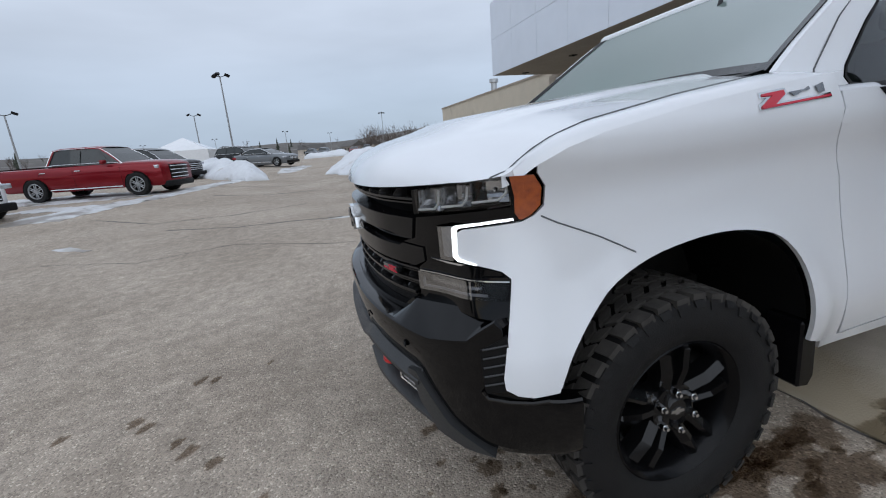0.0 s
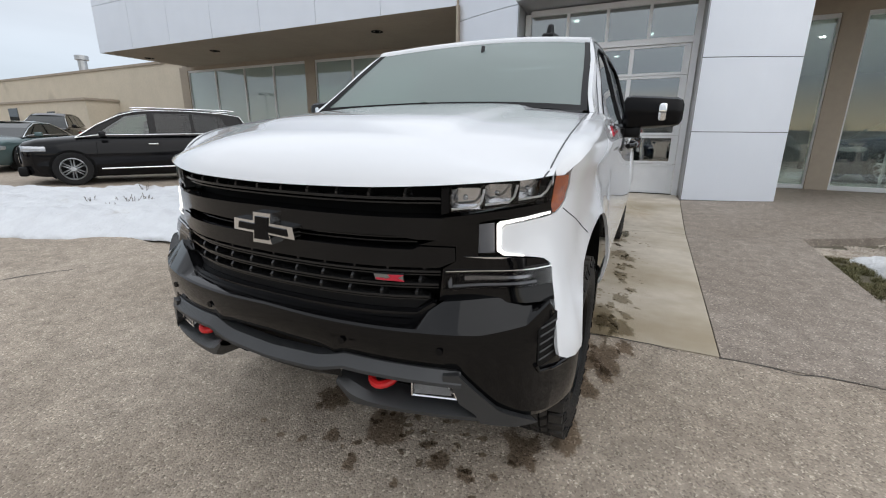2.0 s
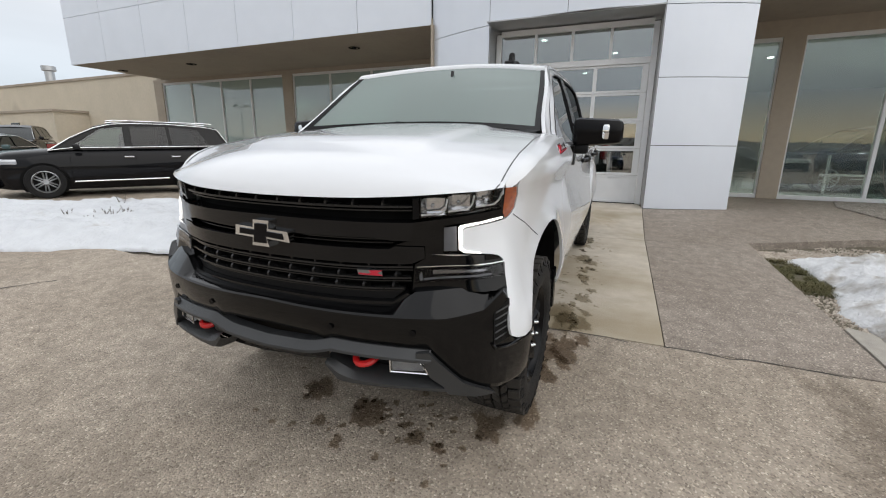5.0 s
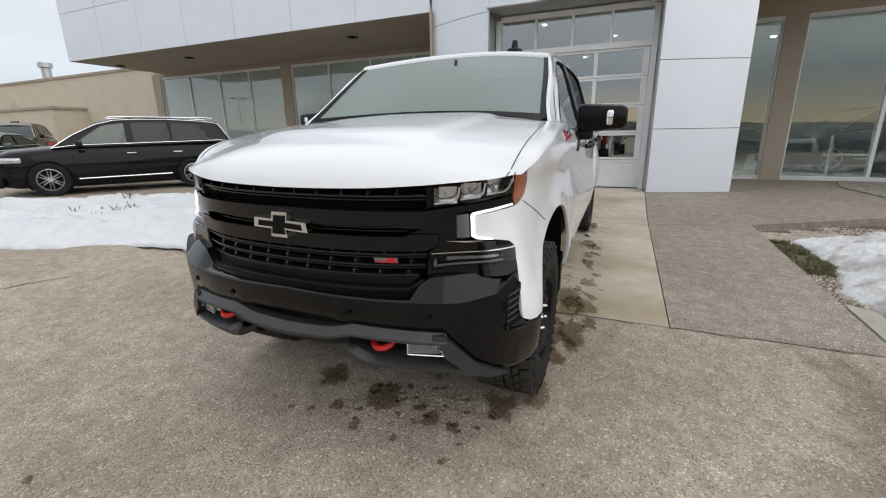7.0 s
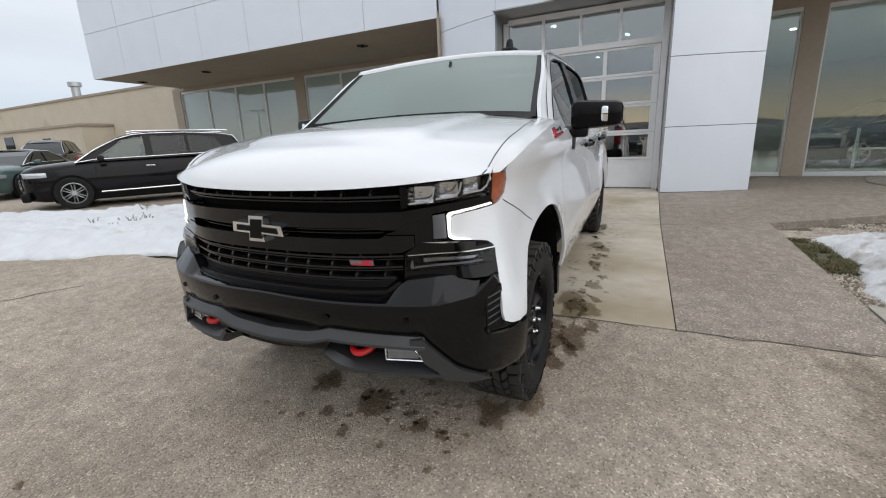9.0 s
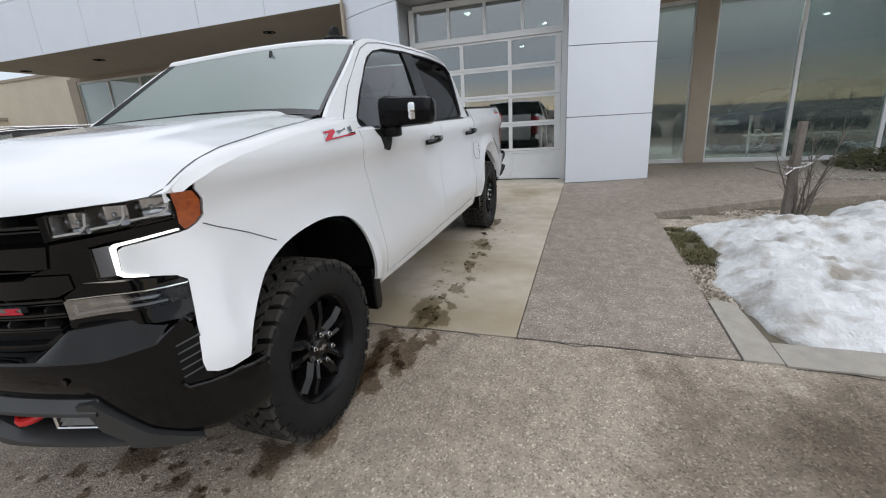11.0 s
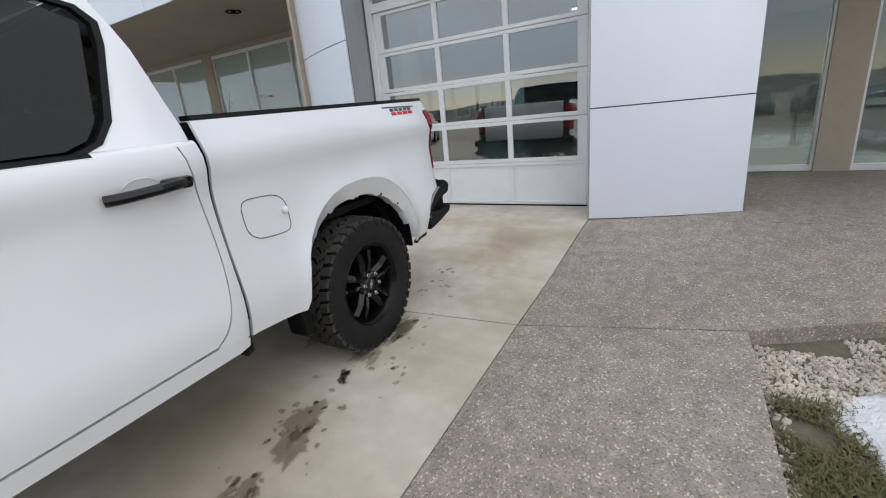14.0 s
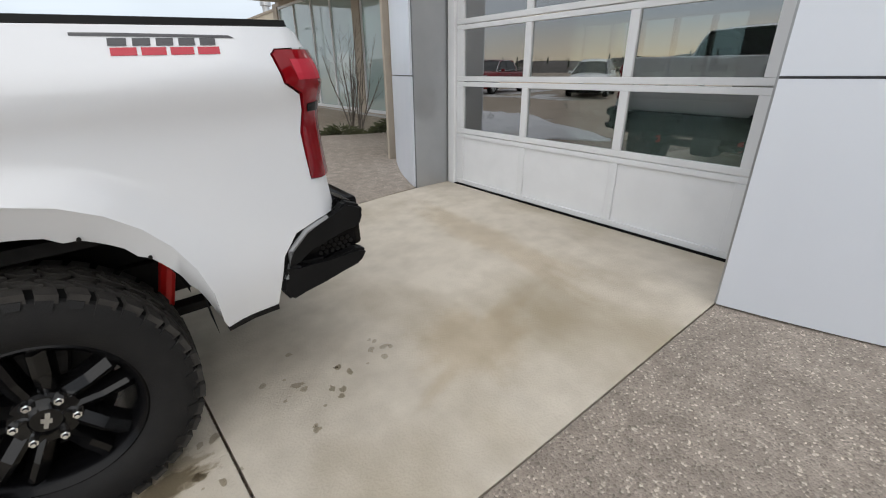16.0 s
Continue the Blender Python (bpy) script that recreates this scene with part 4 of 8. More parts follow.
pillar = [(0.42, 1.356), (0.385, 1.425), (0.42, 1.448), (0.62, 1.575), (0.80, 1.694), (0.93, 1.778), (1.03, 1.836), (1.14, 1.866), (1.25, 1.882), (1.75, 1.908), (2.30, 1.914), (2.60, 1.900), (2.75, 1.855), (2.812, 1.68), (2.845, 1.50), (2.862, 1.42), (2.862, 1.356), (2.51, 1.356)]
both_up("cab_pillar", pillar + DLO_OUT[-2::-1], WHITE, step=0.07)
for sgn in (-1, 1):
    bm = bmesh.new()
    o = [bm.verts.new(upper(x, z, -0.004, sgn)) for x, z in DLO_OUT]
    i_ = [bm.verts.new(upper(x, z, 0.0, sgn)) for x, z in DLO_IN]
    b_ = [bm.verts.new(upper(x, z, 0.03, sgn)) for x, z in DLO_IN]
    n = len(o)
    for k in range(n):
        q = (k + 1) % n
        bm.faces.new((o[k], o[q], i_[q], i_[k]))
        bm.faces.new((i_[k], i_[q], b_[q], b_[k]))
    part("window_trim", bm, PLASTIC, truck, "black window surround")
for sgn in (-1, 1):
    bm = bmesh.new()
    tube(bm, [upper(x, z, -0.0015, sgn) for x, z in ((0.515, 1.36), (0.54, 1.42), (0.70, 1.575), (0.90, 1.725), (1.02, 1.797), (1.16, 1.843), (1.36, 1.868), (1.75, 1.888), (2.3, 1.892), (2.56, 1.880), (2.70, 1.855))], 0.0025, 5)
    part("door_gap", bm, JOINT, truck)
both_up("pillar_cover", [(1.60, 1.36), (1.85, 1.36), (1.905, 1.84), (1.70, 1.84)], GRILLE, lift=0.002, step=0.2)
both_up("front_window", [(0.72, 1.366), (0.668, 1.374), (0.664, 1.40), (0.80, 1.54), (0.97, 1.682), (1.19, 1.79), (1.39, 1.822), (1.70, 1.838), (1.61, 1.362)], WIN_CAR, lift=-0.012, depth=0, parent=fdoors)
both_up("rear_window", [(1.84, 1.365), (1.90, 1.835), (2.30, 1.835), (2.57, 1.82), (2.70, 1.76), (2.60, 1.455), (2.55, 1.40), (2.48, 1.375)], WIN_DARK, lift=-0.012, depth=0, parent=rdoors)


def roof(u, v):
    x0 = 1.285 - 0.25 * v * v
    x = x0 + (2.75 - x0) * u
    rail = lerp_list(x, ((1.03, 1.836), (1.14, 1.866), (1.25, 1.882), (1.75, 1.908), (2.30, 1.914), (2.60, 1.900), (2.75, 1.855)))
    y = abs(upper(x, rail)[1])
    crown = 0.035 * smooth01((x - 1.0) / 0.3)
    return (x, v * y, rail + crown * (1 - v * v) - 0.012 * math.exp(-((abs(v) - 0.86) / 0.05) ** 2))


bm = bmesh.new()
sheet(bm, roof, [i / 16 for i in range(17)], [-1 + i / 16 for i in range(33)])
part("roof_panel", bm, WHITE, truck, smooth=40)


def screen(u, v):
    b = Vector((0.68 - 0.29 * v * v, v * 0.795, 1.462 - 0.032 * v * v))
    t = Vector((1.28 - 0.26 * v * v, v * 0.668, 1.912 - 0.078 * v * v))
    p = b.lerp(t, u)
    p += Vector((-0.6, 0, 0.8)) * 0.02 * math.sin(math.pi * u) * (1 - v * v)
    return p


bm = bmesh.new()
sheet(bm, screen, [0.02 + 0.96 * i / 12 for i in range(13)], [-0.97 + 1.94 * i / 24 for i in range(25)])
part("windscreen", bm, WIN_SCREEN, truck, smooth=True)


def header(k, v):
    """The rounded front edge of the roof above the glass."""
    if k == 4:
        return Vector(roof(0.03, v)) + Vector((0, 0, 0.003))
    return screen((0.938, 0.95, 0.975, 1.0)[k], v) + Vector((-0.6, 0, 0.8)) * (0.0, 0.010, 0.014, 0.012)[k]


bm = bmesh.new()
sheet(bm, header, [0, 1, 2, 3, 4], [-1 + i / 16 for i in range(33)])
part("roof_header", bm, WHITE, truck, smooth=50)
bm = bmesh.new()
for u0, u1, v0, v1 in ((0, 0.06, -1, 1), (0, 1, -1, -0.955), (0, 1, 0.955, 1)):
    nu, nv = (2, 20) if v1 - v0 > 1 else (12, 2)
    sheet(bm, lambda u, v: screen(u, v) + Vector((-0.6, 0, 0.8)) * 0.003, [u0 + (u1 - u0) * i / nu for i in range(nu + 1)], [v0 + (v1 - v0) * i / nv for i in range(nv + 1)])
part("windscreen_border", bm, GRILLE, truck)
bm = bmesh.new()
sheet(bm, lambda u, v: (2.86 - 0.12 * u, v * (0.80 - 0.15 * u), 1.40 + 0.47 * u), [0, 0.5, 1], [-1, -0.5, 0, 0.5, 1])
part("back_window", bm, WIN_DARK, truck)
# cowl and wipers
bm = bmesh.new()
sheet(bm, lambda u, v: (0.60 - 0.27 * v * v + 0.10 * u, v * 0.78, 1.440 + 0.016 * u - 0.015 * v * v), [0, 0.5, 1], [-1 + i / 8 for i in range(17)])
part("cowl", bm, PLASTIC, truck)
for y0, y1 in ((-0.05, -0.62), (0.50, -0.02)):
    bm = bmesh.new()
    tube(bm, [(0.66, y0, 1.462), (0.70, (y0 + y1) / 2, 1.487), (0.69, y1, 1.475)], 0.010, 6)
    part("wiper", bm, PLASTIC, truck)
# roof aerial
bm = bmesh.new()
prism(bm, [(1.215, 1.896), (1.415, 1.905), (1.405, 1.925), (1.385, 1.935), (1.235, 1.925), (1.215, 1.912)], "y", -0.44, -0.37)
prism(bm, [(1.235, 1.92), (1.355, 1.93), (1.345, 1.968), (1.335, 1.985), (1.285, 1.985), (1.265, 1.968)], "y", -0.418, -0.392)
bmesh.ops.bevel(bm, geom=bm.edges[:], offset=0.005, segments=1, affect="EDGES")
part("roof_antenna", bm, PLASTIC, truck)

# cabin
bm = bmesh.new()
box(bm, 0.75, 2.80, -0.82, 0.82, 0.55, 0.72)
box(bm, 0.62, 1.02, -0.80, 0.80, 1.02, 1.36, 0.05)
box(bm, 2.74, 2.82, -0.80, 0.80, 0.7, 1.36)
part("dashboard", bm, DASH, truck)
for y in (-0.42, 0.42):
    bm = bmesh.new()
    box(bm, 1.35, 1.85, y - 0.25, y + 0.25, 0.72, 0.98, 0.06)
    box(bm, 1.74, 1.92, y - 0.24, y + 0.24, 0.95, 1.56, 0.06)
    box(bm, 1.80, 1.90, y - 0.13, y + 0.13, 1.60, 1.78, 0.04)
    part("front_seat", bm, SEAT, truck, smooth=40)
bm = bmesh.new()
box(bm, 2.25, 2.7, -0.70, 0.70, 0.72, 0.98, 0.06)
box(bm, 2.60, 2.74, -0.70, 0.70, 0.95, 1.50, 0.06)
for y in (-0.45, 0, 0.45):
    box(bm, 2.62, 2.70, y - 0.11, y + 0.11, 1.52, 1.64, 0.03)
part("rear_bench", bm, SEAT, truck, smooth=40)
bm = bmesh.new()
ring = [(1.10 + 0.05 * math.sin(a), -0.42 + 0.19 * math.cos(a), 1.27 + 0.18 * math.sin(a)) for a in [2 * math.pi * k / 20 for k in range(21)]]
tube(bm, ring, 0.016, 8, close=False)
box(bm, 1.07, 1.10, -0.50, -0.34, 1.20, 1.31, 0.02)
part("steering_wheel", bm, SEAT, truck)
bm = bmesh.new()
tube(bm, [(1.16, 0, 1.86), (1.14, 0, 1.80)], 0.012, 6)
box(bm, 1.12, 1.15, -0.12, 0.12, 1.74, 1.81, 0.012)
part("inside_mirror", bm, SEAT, truck)

# mirrors
for sgn in (-1, 1):
    bm = bmesh.new()
    box(bm, 0.712, 0.862, 0.925, 1.205, 1.358, 1.528, 0.035)
    for v in bm.verts:
        k = (v.co.y - 0.95) / 0.245
        v.co.x += 0.05 * k
        v.co.z += -0.012 * k if v.co.z > 1.45 else 0.016 * k
        v.co.y *= sgn
    mir = part("side_mirror", bm, GRILLE, truck, smooth=40, loc=(0.012, 0, -0.014))
    bm = bmesh.new()
    prism(bm, [(0.67, 1.362), (0.745, 1.255), (0.805, 1.242), (0.845, 1.30), (0.825, 1.365)], "y", sgn * 0.86, sgn * 0.945)
    box(bm, 0.735, 0.825, *sorted((sgn * 0.90, sgn * 1.02)), 1.315, 1.372, 0.015)
    part("mirror_foot", bm, PLASTIC, mir, smooth=40)
    bm = bmesh.new()
    box(bm, 0.738, 0.80, *sorted((sgn * 1.085, sgn * 1.132)), 1.398, 1.492, 0.016)
    part("mirror_lamp", bm, CHROME, mir, "clear white mirror lamp", smooth=40)
    bm = bmesh.new()
    box(bm, 0.877, 0.8865, *sorted((sgn * 0.975, sgn * 1.08)), 1.39, 1.49, 0.003)
    part("mirror_glass", bm, CHROME, mir)

# handles
for fn, doors, xs in ((body, fdoors, (1.567,)), (body, rdoors, (2.636,))):
    for k, sgn in ((0, 1), (1, -1)):
        for xc in xs:
            bm = bmesh.new()
            pts = [fn(s_x(xc - 0.135 + 0.27 * i / 8), 1.222 + 0.016 * i / 8, -(0.012 + 0.038 * math.sin(math.pi * i / 8) ** 0.5)) for i in range(9)]
            tube(bm, [(p[0], p[1] * sgn, p[2]) for p in pts], 0.018, 8)
            box(bm, xc + 0.04, xc + 0.135, *sorted((sgn * (fn(s_x(xc), 1.23, 0)[1] + 0.004), sgn * (fn(s_x(xc), 1.23, 0)[1] - 0.045))), 1.214, 1.256, 0.012)
            h = part("door_handle", bm, GLOSS, doors[k], "gloss black door handle", smooth=40)
            bm = bmesh.new()
            c = fn(s_x(xc - 0.02), 1.245, -0.001)
            for rr, dep in ((0.055, 0.0),):
                ring = [fn(s_x(xc - 0.02 + 0.06 * math.cos(a)), 1.238 + 0.034 * math.sin(a), -0.001) for a in [2 * math.pi * q / 18 for q in range(19)]]
                tube(bm, [(p[0], p[1] * sgn, p[2]) for p in ring], 0.0025, 5, close=False)
            part("handle_recess", bm, WHITE, h)

# front: grille, lamps, trim
def face(y, z, d=0.0):
    """The front face at y (either side) and z, d behind it."""
    s = s_y(abs(y))
    p = body(s, z, d)
    return (p[0], math.copysign(abs(p[1]), y) if y else 0.0, z)


def front(name, poly, mat_, lift=0.0, step=0.06, depth=0.03, label="", parent=None, smooth=30):
    """A piece of the front that spans both sides."""
    return part(name, skin(poly, lambda u, v, d: face(u, v, d - lift), step, depth), mat_, parent or truck, label, smooth=smooth)


def mirror_poly(p):
    return p + [(-y, z) for y, z in reversed(p)]


def front2(name, poly, mat_, lift=0.0, step=0.04, depth=0.02, label="", parent=None):
    out = []
    for k, sg in enumerate((-1, 1)):
        out.append(part(name, skin([(sg * y, z) for y, z in poly], lambda u, v, d: face(u, v, d - lift), step, depth), mat_, (parent[k] if parent else truck), label, smooth=30))
    return out


# near-black sheet stands for the shade behind the grille openings
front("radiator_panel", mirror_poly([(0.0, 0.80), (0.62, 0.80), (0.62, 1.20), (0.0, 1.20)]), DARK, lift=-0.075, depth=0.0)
# broad bars across the front: the upper one runs out below the headlamps, the middle one steps up at its ends
front("grille_bar", mirror_poly([(0, 1.062), (0.44, 1.062), (0.50, 1.052), (0.56, 1.050), (0.575, 1.116), (0, 1.122)]), BAR, lift=0.008, depth=0.07)
front("grille_bar", mirror_poly([(0, 0.966), (0.56, 0.964), (0.605, 0.985), (0.603, 1.027), (0.507, 1.030), (0.49, 1.020), (0, 1.024)]), BAR, lift=0.006, depth=0.07)
front("grille_bar", mirror_poly([(0, 0.806), (0.49, 0.804), (0.53, 0.814), (0.556, 0.85), (0.545, 0.856), (0.50, 0.823), (0, 0.825)]), BAR, lift=0.02, depth=0.08)
front("grille_lip", mirror_poly([(0, 0.826), (0.498, 0.824), (0.54, 0.857), (0, 0.853)]), PLASTIC, lift=-0.012, depth=0.05)
# paired slats behind the bars
for z0, z1, yy, lf in ((1.166, 1.174, 0.565, -0.012), (1.153, 1.158, 0.565, -0.022), (1.046, 1.050, 0.50, -0.03), (1.033, 1.037, 0.50, -0.03), (0.946, 0.953, 0.565, 0.0), (0.934, 0.938, 0.565, -0.01), (0.904, 0.911, 0.56, 0.0), (0.892, 0.896, 0.56, -0.01), (0.863, 0.870, 0.535, 0.0), (0.853, 0.857, 0.53, -0.008)):
    front("grille_slat", mirror_poly([(0, z0), (yy, z0), (yy, z1), (0, z1)]), SLAT, lift=lf, depth=0.045, step=0.1)
rib_bm = bmesh.new()
prism(rib_bm, [(0, 0), (0, 0.011), (0.012, 0.024), (0.045, 0.024), (0.045, 0)], "y", -0.0045, 0.0045)
rib = None
for k in range(-5, 6):
    for z0, dd, sh in ((1.173, 0.014, 0.5), (0.952, 0.004, 0.0), (0.910, 0.004, 0.12), (0.869, 0.004, 0.22)):
        y_ = (k + sh) * 0.104
        if abs(y_) > 0.53:
            continue
        p = face(y_, z0, dd)
        if rib is None:
            rib = part("grille_rib", rib_bm, SLAT, truck, loc=p)
        else:
            share("grille_rib", rib, truck, Matrix.Translation(p))
# gloss black surround under the headlamps and round the turn lamps
front2("grille_surround", [(0.557, 1.050), (0.575, 1.117), (0.842, 1.152), (0.852, 1.120), (0.845, 1.113), (0.712, 1.112), (0.664, 1.102), (0.664, 1.000), (0.72, 0.998), (0.80, 0.990), (0.826, 0.982), (0.838, 0.962), (0.834, 0.862), (0.60, 0.862), (0.562, 0.855), (0.572, 0.96), (0.607, 0.984), (0.606, 1.030), (0.508, 1.034)], GLOSS, lift=0.001, depth=0.05)
front2("grille_side", [(0.567, 1.124), (0.588, 1.130), (0.588, 1.200), (0.567, 1.198)], GRILLE, lift=-0.006, depth=0.04)
front2("bright_edge", [(0.628, 0.9995), (0.664, 0.9985), (0.745, 0.9985), (0.733, 0.993), (0.69, 0.9935)], CHROME, lift=0.005, depth=0.006)
FOGSILVER = surf("fog_lamp_reflector", (0.78, 0.79, 0.80), (0.55, 0.56, 0.57), rough=0.3, metal=0.45, scale=35)
STEELDARK = surf("smoked_chrome", (0.30, 0.31, 0.32), (0.22, 0.23, 0.24), rough=0.2, metal=0.9)
# emblem, a plain cross-shaped plate
emb = front("emblem", [(-0.1305, 1.028), (-0.0270, 1.034), (-0.0342, 1.002), (0.0468, 1.002), (0.0405, 1.034), (0.1305, 1.036), (0.1242, 1.076), (0.0360, 1.074), (0.0306, 1.104), (-0.0432, 1.104), (-0.0360, 1.072), (-0.1242, 1.068)], CHROME, lift=0.032, depth=0.03)
front("emblem_face", [(-0.1032, 1.0368), (-0.0186, 1.0422), (-0.0245, 1.0152), (0.0372, 1.0152), (0.0313, 1.0431), (0.1049, 1.0440), (0.0998, 1.0665), (0.0262, 1.0647), (0.0211, 1.0908), (-0.0330, 1.0908), (-0.0262, 1.0629), (-0.0990, 1.0593)], GRILLE, lift=0.036, depth=0.004, parent=emb)
# plain coloured trim mark on the lower grille
mk = front("trim_badge", [(-0.4647, 0.920), (-0.3839, 0.923), (-0.3787, 0.942), (-0.4630, 0.941)], STEELDARK, lift=0.014, depth=0.02)
front("badge_stripe", [(-0.4664, 0.921), (-0.4028, 0.924), (-0.4286, 0.932), (-0.4200, 0.941), (-0.4647, 0.941), (-0.4475, 0.932)], REDBADGE, lift=0.017, depth=0.004, parent=mk)
front("badge_stripe", [(-0.4114, 0.924), (-0.3856, 0.925), (-0.3856, 0.930), (-0.4097, 0.929)], REDBADGE, lift=0.017, depth=0.004, parent=mk)

LAMPSILVER = surf("lamp_reflector", (0.64, 0.65, 0.67), (0.48, 0.49, 0.51), rough=0.12, metal=1.0, scale=40)
BROW = surf("lamp_brow", (0.86, 0.87, 0.88), (0.8, 0.81, 0.82), rough=0.2)
# headlamps: recess, three reflectors with bright brows, lens, amber end
HL = [(0.590, 1.132), (0.845, 1.157), (0.8385, 1.232), (0.590, 1.201)]
lamps = front2("headlamp", HL, GRILLE, lift=-0.06, depth=0.0)
for k, sg in enumerate((-1, 1)):
    for j in range(3):
        y0, y1 = 0.594 + 0.0855 * j, 0.676 + 0.0825 * j
        z0, z1 = 1.141 + 0.0125 * j, 1.196 + 0.0105 * j
        bm = bmesh.new()
        q = lambda y, z, d: bm.verts.new(face(sg * y, z, d))
        # a bright reflector box, open to the front and outward
        bm.faces.new([q(*p) for p in ((y0, z0, 0.008), (y0, z1, 0.010), (y0 + 0.02, z1, 0.055), (y0 + 0.02, z0, 0.055))])
        bm.faces.new([q(*p) for p in ((y0 + 0.02, z0, 0.055), (y0 + 0.02, z1, 0.055), (y1, z1, 0.050), (y1, z0, 0.050))])
        bm.faces.new([q(*p) for p in ((y0, z0, 0.008), (y0 + 0.02, z0 + 0.006, 0.055), (y1, z0 + 0.008, 0.05), (y1, z0, 0.008))])
        part("reflector", bm, LAMPSILVER, lamps[k], "silver lamp reflector")
        bm = bmesh.new()
        c = Vector(face(sg * (y0 + 0.04), (z0 + z1) / 2, 0.05))
        for v in bmesh.ops.create_uvsphere(bm, u_segments=14, v_segments=8, radius=0.008)["verts"]:
            v.co = c + Vector((v.co.x * 0.6, v.co.y, v.co.z))
        part("projector", bm, STEEL, lamps[k], smooth=True)
        bm = bmesh.new()
        pts = [face(sg * y, z, 0.006) for y, z in ((y0, z0), (y1 - 0.020, z0 + 0.006), (y1 - 0.006, z0 + 0.021), (y1, z1 + 0.003))]
        for p, r_ in zip(pts[:-1], pts[1:]):
            tube(bm, [p, r_], 0.0036, 6)
        part("light_brow", bm, BROW, lamps[k], smooth=True)
    part("lens", skin([(sg * y, z) for y, z in HL], lambda u, v, d: face(u, v, d - 0.003), 0.05, 0.0), LENS, lamps[k], "clear headlamp lens", smooth=True)
    fn = body if sg < 0 else bodyr
    bm = skin([(s_y(0.8465), 1.121), (s_y(0.856), 1.118), (s_y(0.867), 1.130), (s_y(0.8755), 1.152), (s_y(0.8765), 1.198), (s_y(0.870), 1.232), (s_y(0.843), 1.2325), (s_y(0.8475), 1.180)], lambda u, v, d: fn(u, v, d - 0.001), 0.03, 0.02)
    part("side_marker", bm, AMBER, lamps[k], "amber side marker lens", smooth=True)
    bm = skin([(s_y(0.8385), 1.2325), (s_y(0.8435), 1.2325), (s_y(0.848), 1.178), (s_y(0.847), 1.122), (s_y(0.842), 1.130)], lambda u, v, d: fn(u, v, d), 0.05, 0.02)
    part("lamp_base", bm, GRILLE, lamps[k])
# daytime running lights, lit
front2("light_bar", [(0.710, 1.095), (0.717, 1.103), (0.844, 1.124), (0.845, 1.118), (0.728, 1.097), (0.721, 1.089), (0.7195, 1.024), (0.730, 1.0115), (0.775, 1.0025), (0.775, 0.9995), (0.726, 1.0045), (0.711, 1.016)], DRL, lift=0.006, depth=0.01, label="lit white daytime running light")
front2("light_bar_base", [(0.667, 1.006), (0.708, 1.008), (0.706, 1.098), (0.667, 1.094)], GREYSTRIP, lift=-0.012, depth=0.002)
front2("light_bar_lens", [(0.665, 1.001), (0.712, 1.002), (0.708, 1.100), (0.665, 1.098)], LENS_SMOKE, lift=0.003, depth=0.0)
TURN = [(0.572, 0.890), (0.832, 0.916), (0.836, 0.960), (0.572, 0.950)]
low = front2("turn_lamp", TURN, GRILLE, lift=0.003, depth=0.01)
front2("lamp_strip", [(0.60, 0.902), (0.80, 0.921), (0.80, 0.927), (0.60, 0.909)], GREYSTRIP, lift=0.006, depth=0.004, parent=low)
front2("lamp_strip", [(0.63, 0.925), (0.78, 0.936), (0.79, 0.944), (0.63, 0.940)], STEEL, lift=0.006, depth=0.004, parent=low)
front2("lamp_strip", [(0.588, 0.900), (0.598, 0.901), (0.595, 0.935), (0.586, 0.918)], GREYSTRIP, lift=0.006, depth=0.004, parent=low)
front2("lens", TURN, LENS_SMOKE, lift=0.010, depth=0.006, label="smoked turn lamp lens", parent=low)
front2("lamp_rim", [(0.580, 0.9515), (0.836, 0.9615), (0.836, 0.9645), (0.580, 0.9545)], CHROME, lift=0.008, depth=0.004, parent=low)

# bumper
BUMP = spline([(-0.905, 0), (-0.90, 0.2), (-0.873, 0.40), (-0.83, 0.56), (-0.773, 0.70), (-0.71, 0.795), (-0.64, 0.86), (-0.55, 0.905), (-0.46, 0.935), (-0.40, 0.943)])
BS = np.concatenate([[0], np.cumsum([(b - a).length for a, b in zip(BUMP[:-1], BUMP[1:])])])
BX, BY = [p.x for p in BUMP], [p.y for p in BUMP]


def bum(s, z, d=0.0):
    sg, q = (1 if s >= 0 else -1), abs(s)
    x, y = float(np.interp(q, BS, BX)), float(np.interp(q, BS, BY))
    tx = float(np.interp(q + 0.004, BS, BX)) - float(np.interp(q - 0.004, BS, BX))
    ty = float(np.interp(q + 0.004, BS, BY)) - float(np.interp(q - 0.004, BS, BY))
    n = math.hypot(tx, ty) or 1
    return (x + ty / n * d, sg * (y - tx / n * d), z)


def sb(y):
    return float(np.interp(y, BY, BS))


SM = float(BS[-1])


def bump_front(y):
    """Height of the edge between the bumper's face and its shelf."""
    return lerp_list(y, ((0, 0.802), (0.30, 0.794), (0.65, 0.790), (0.71, 0.791), (0.822, 0.814), (0.872, 0.873), (0.882, 0.85), (0.893, 0.69), (0.912, 0.636), (0.943, 0.622)))


def bump_back(y):
    return lerp_list(y, ((0, 0.806), (0.27, 0.805), (0.49, 0.801), (0.52, 0.811), (0.582, 0.863), (0.70, 0.873), (0.86, 0.874), (0.872, 0.874), (0.882, 0.852), (0.893, 0.692), (0.912, 0.637), (0.943, 0.623)))


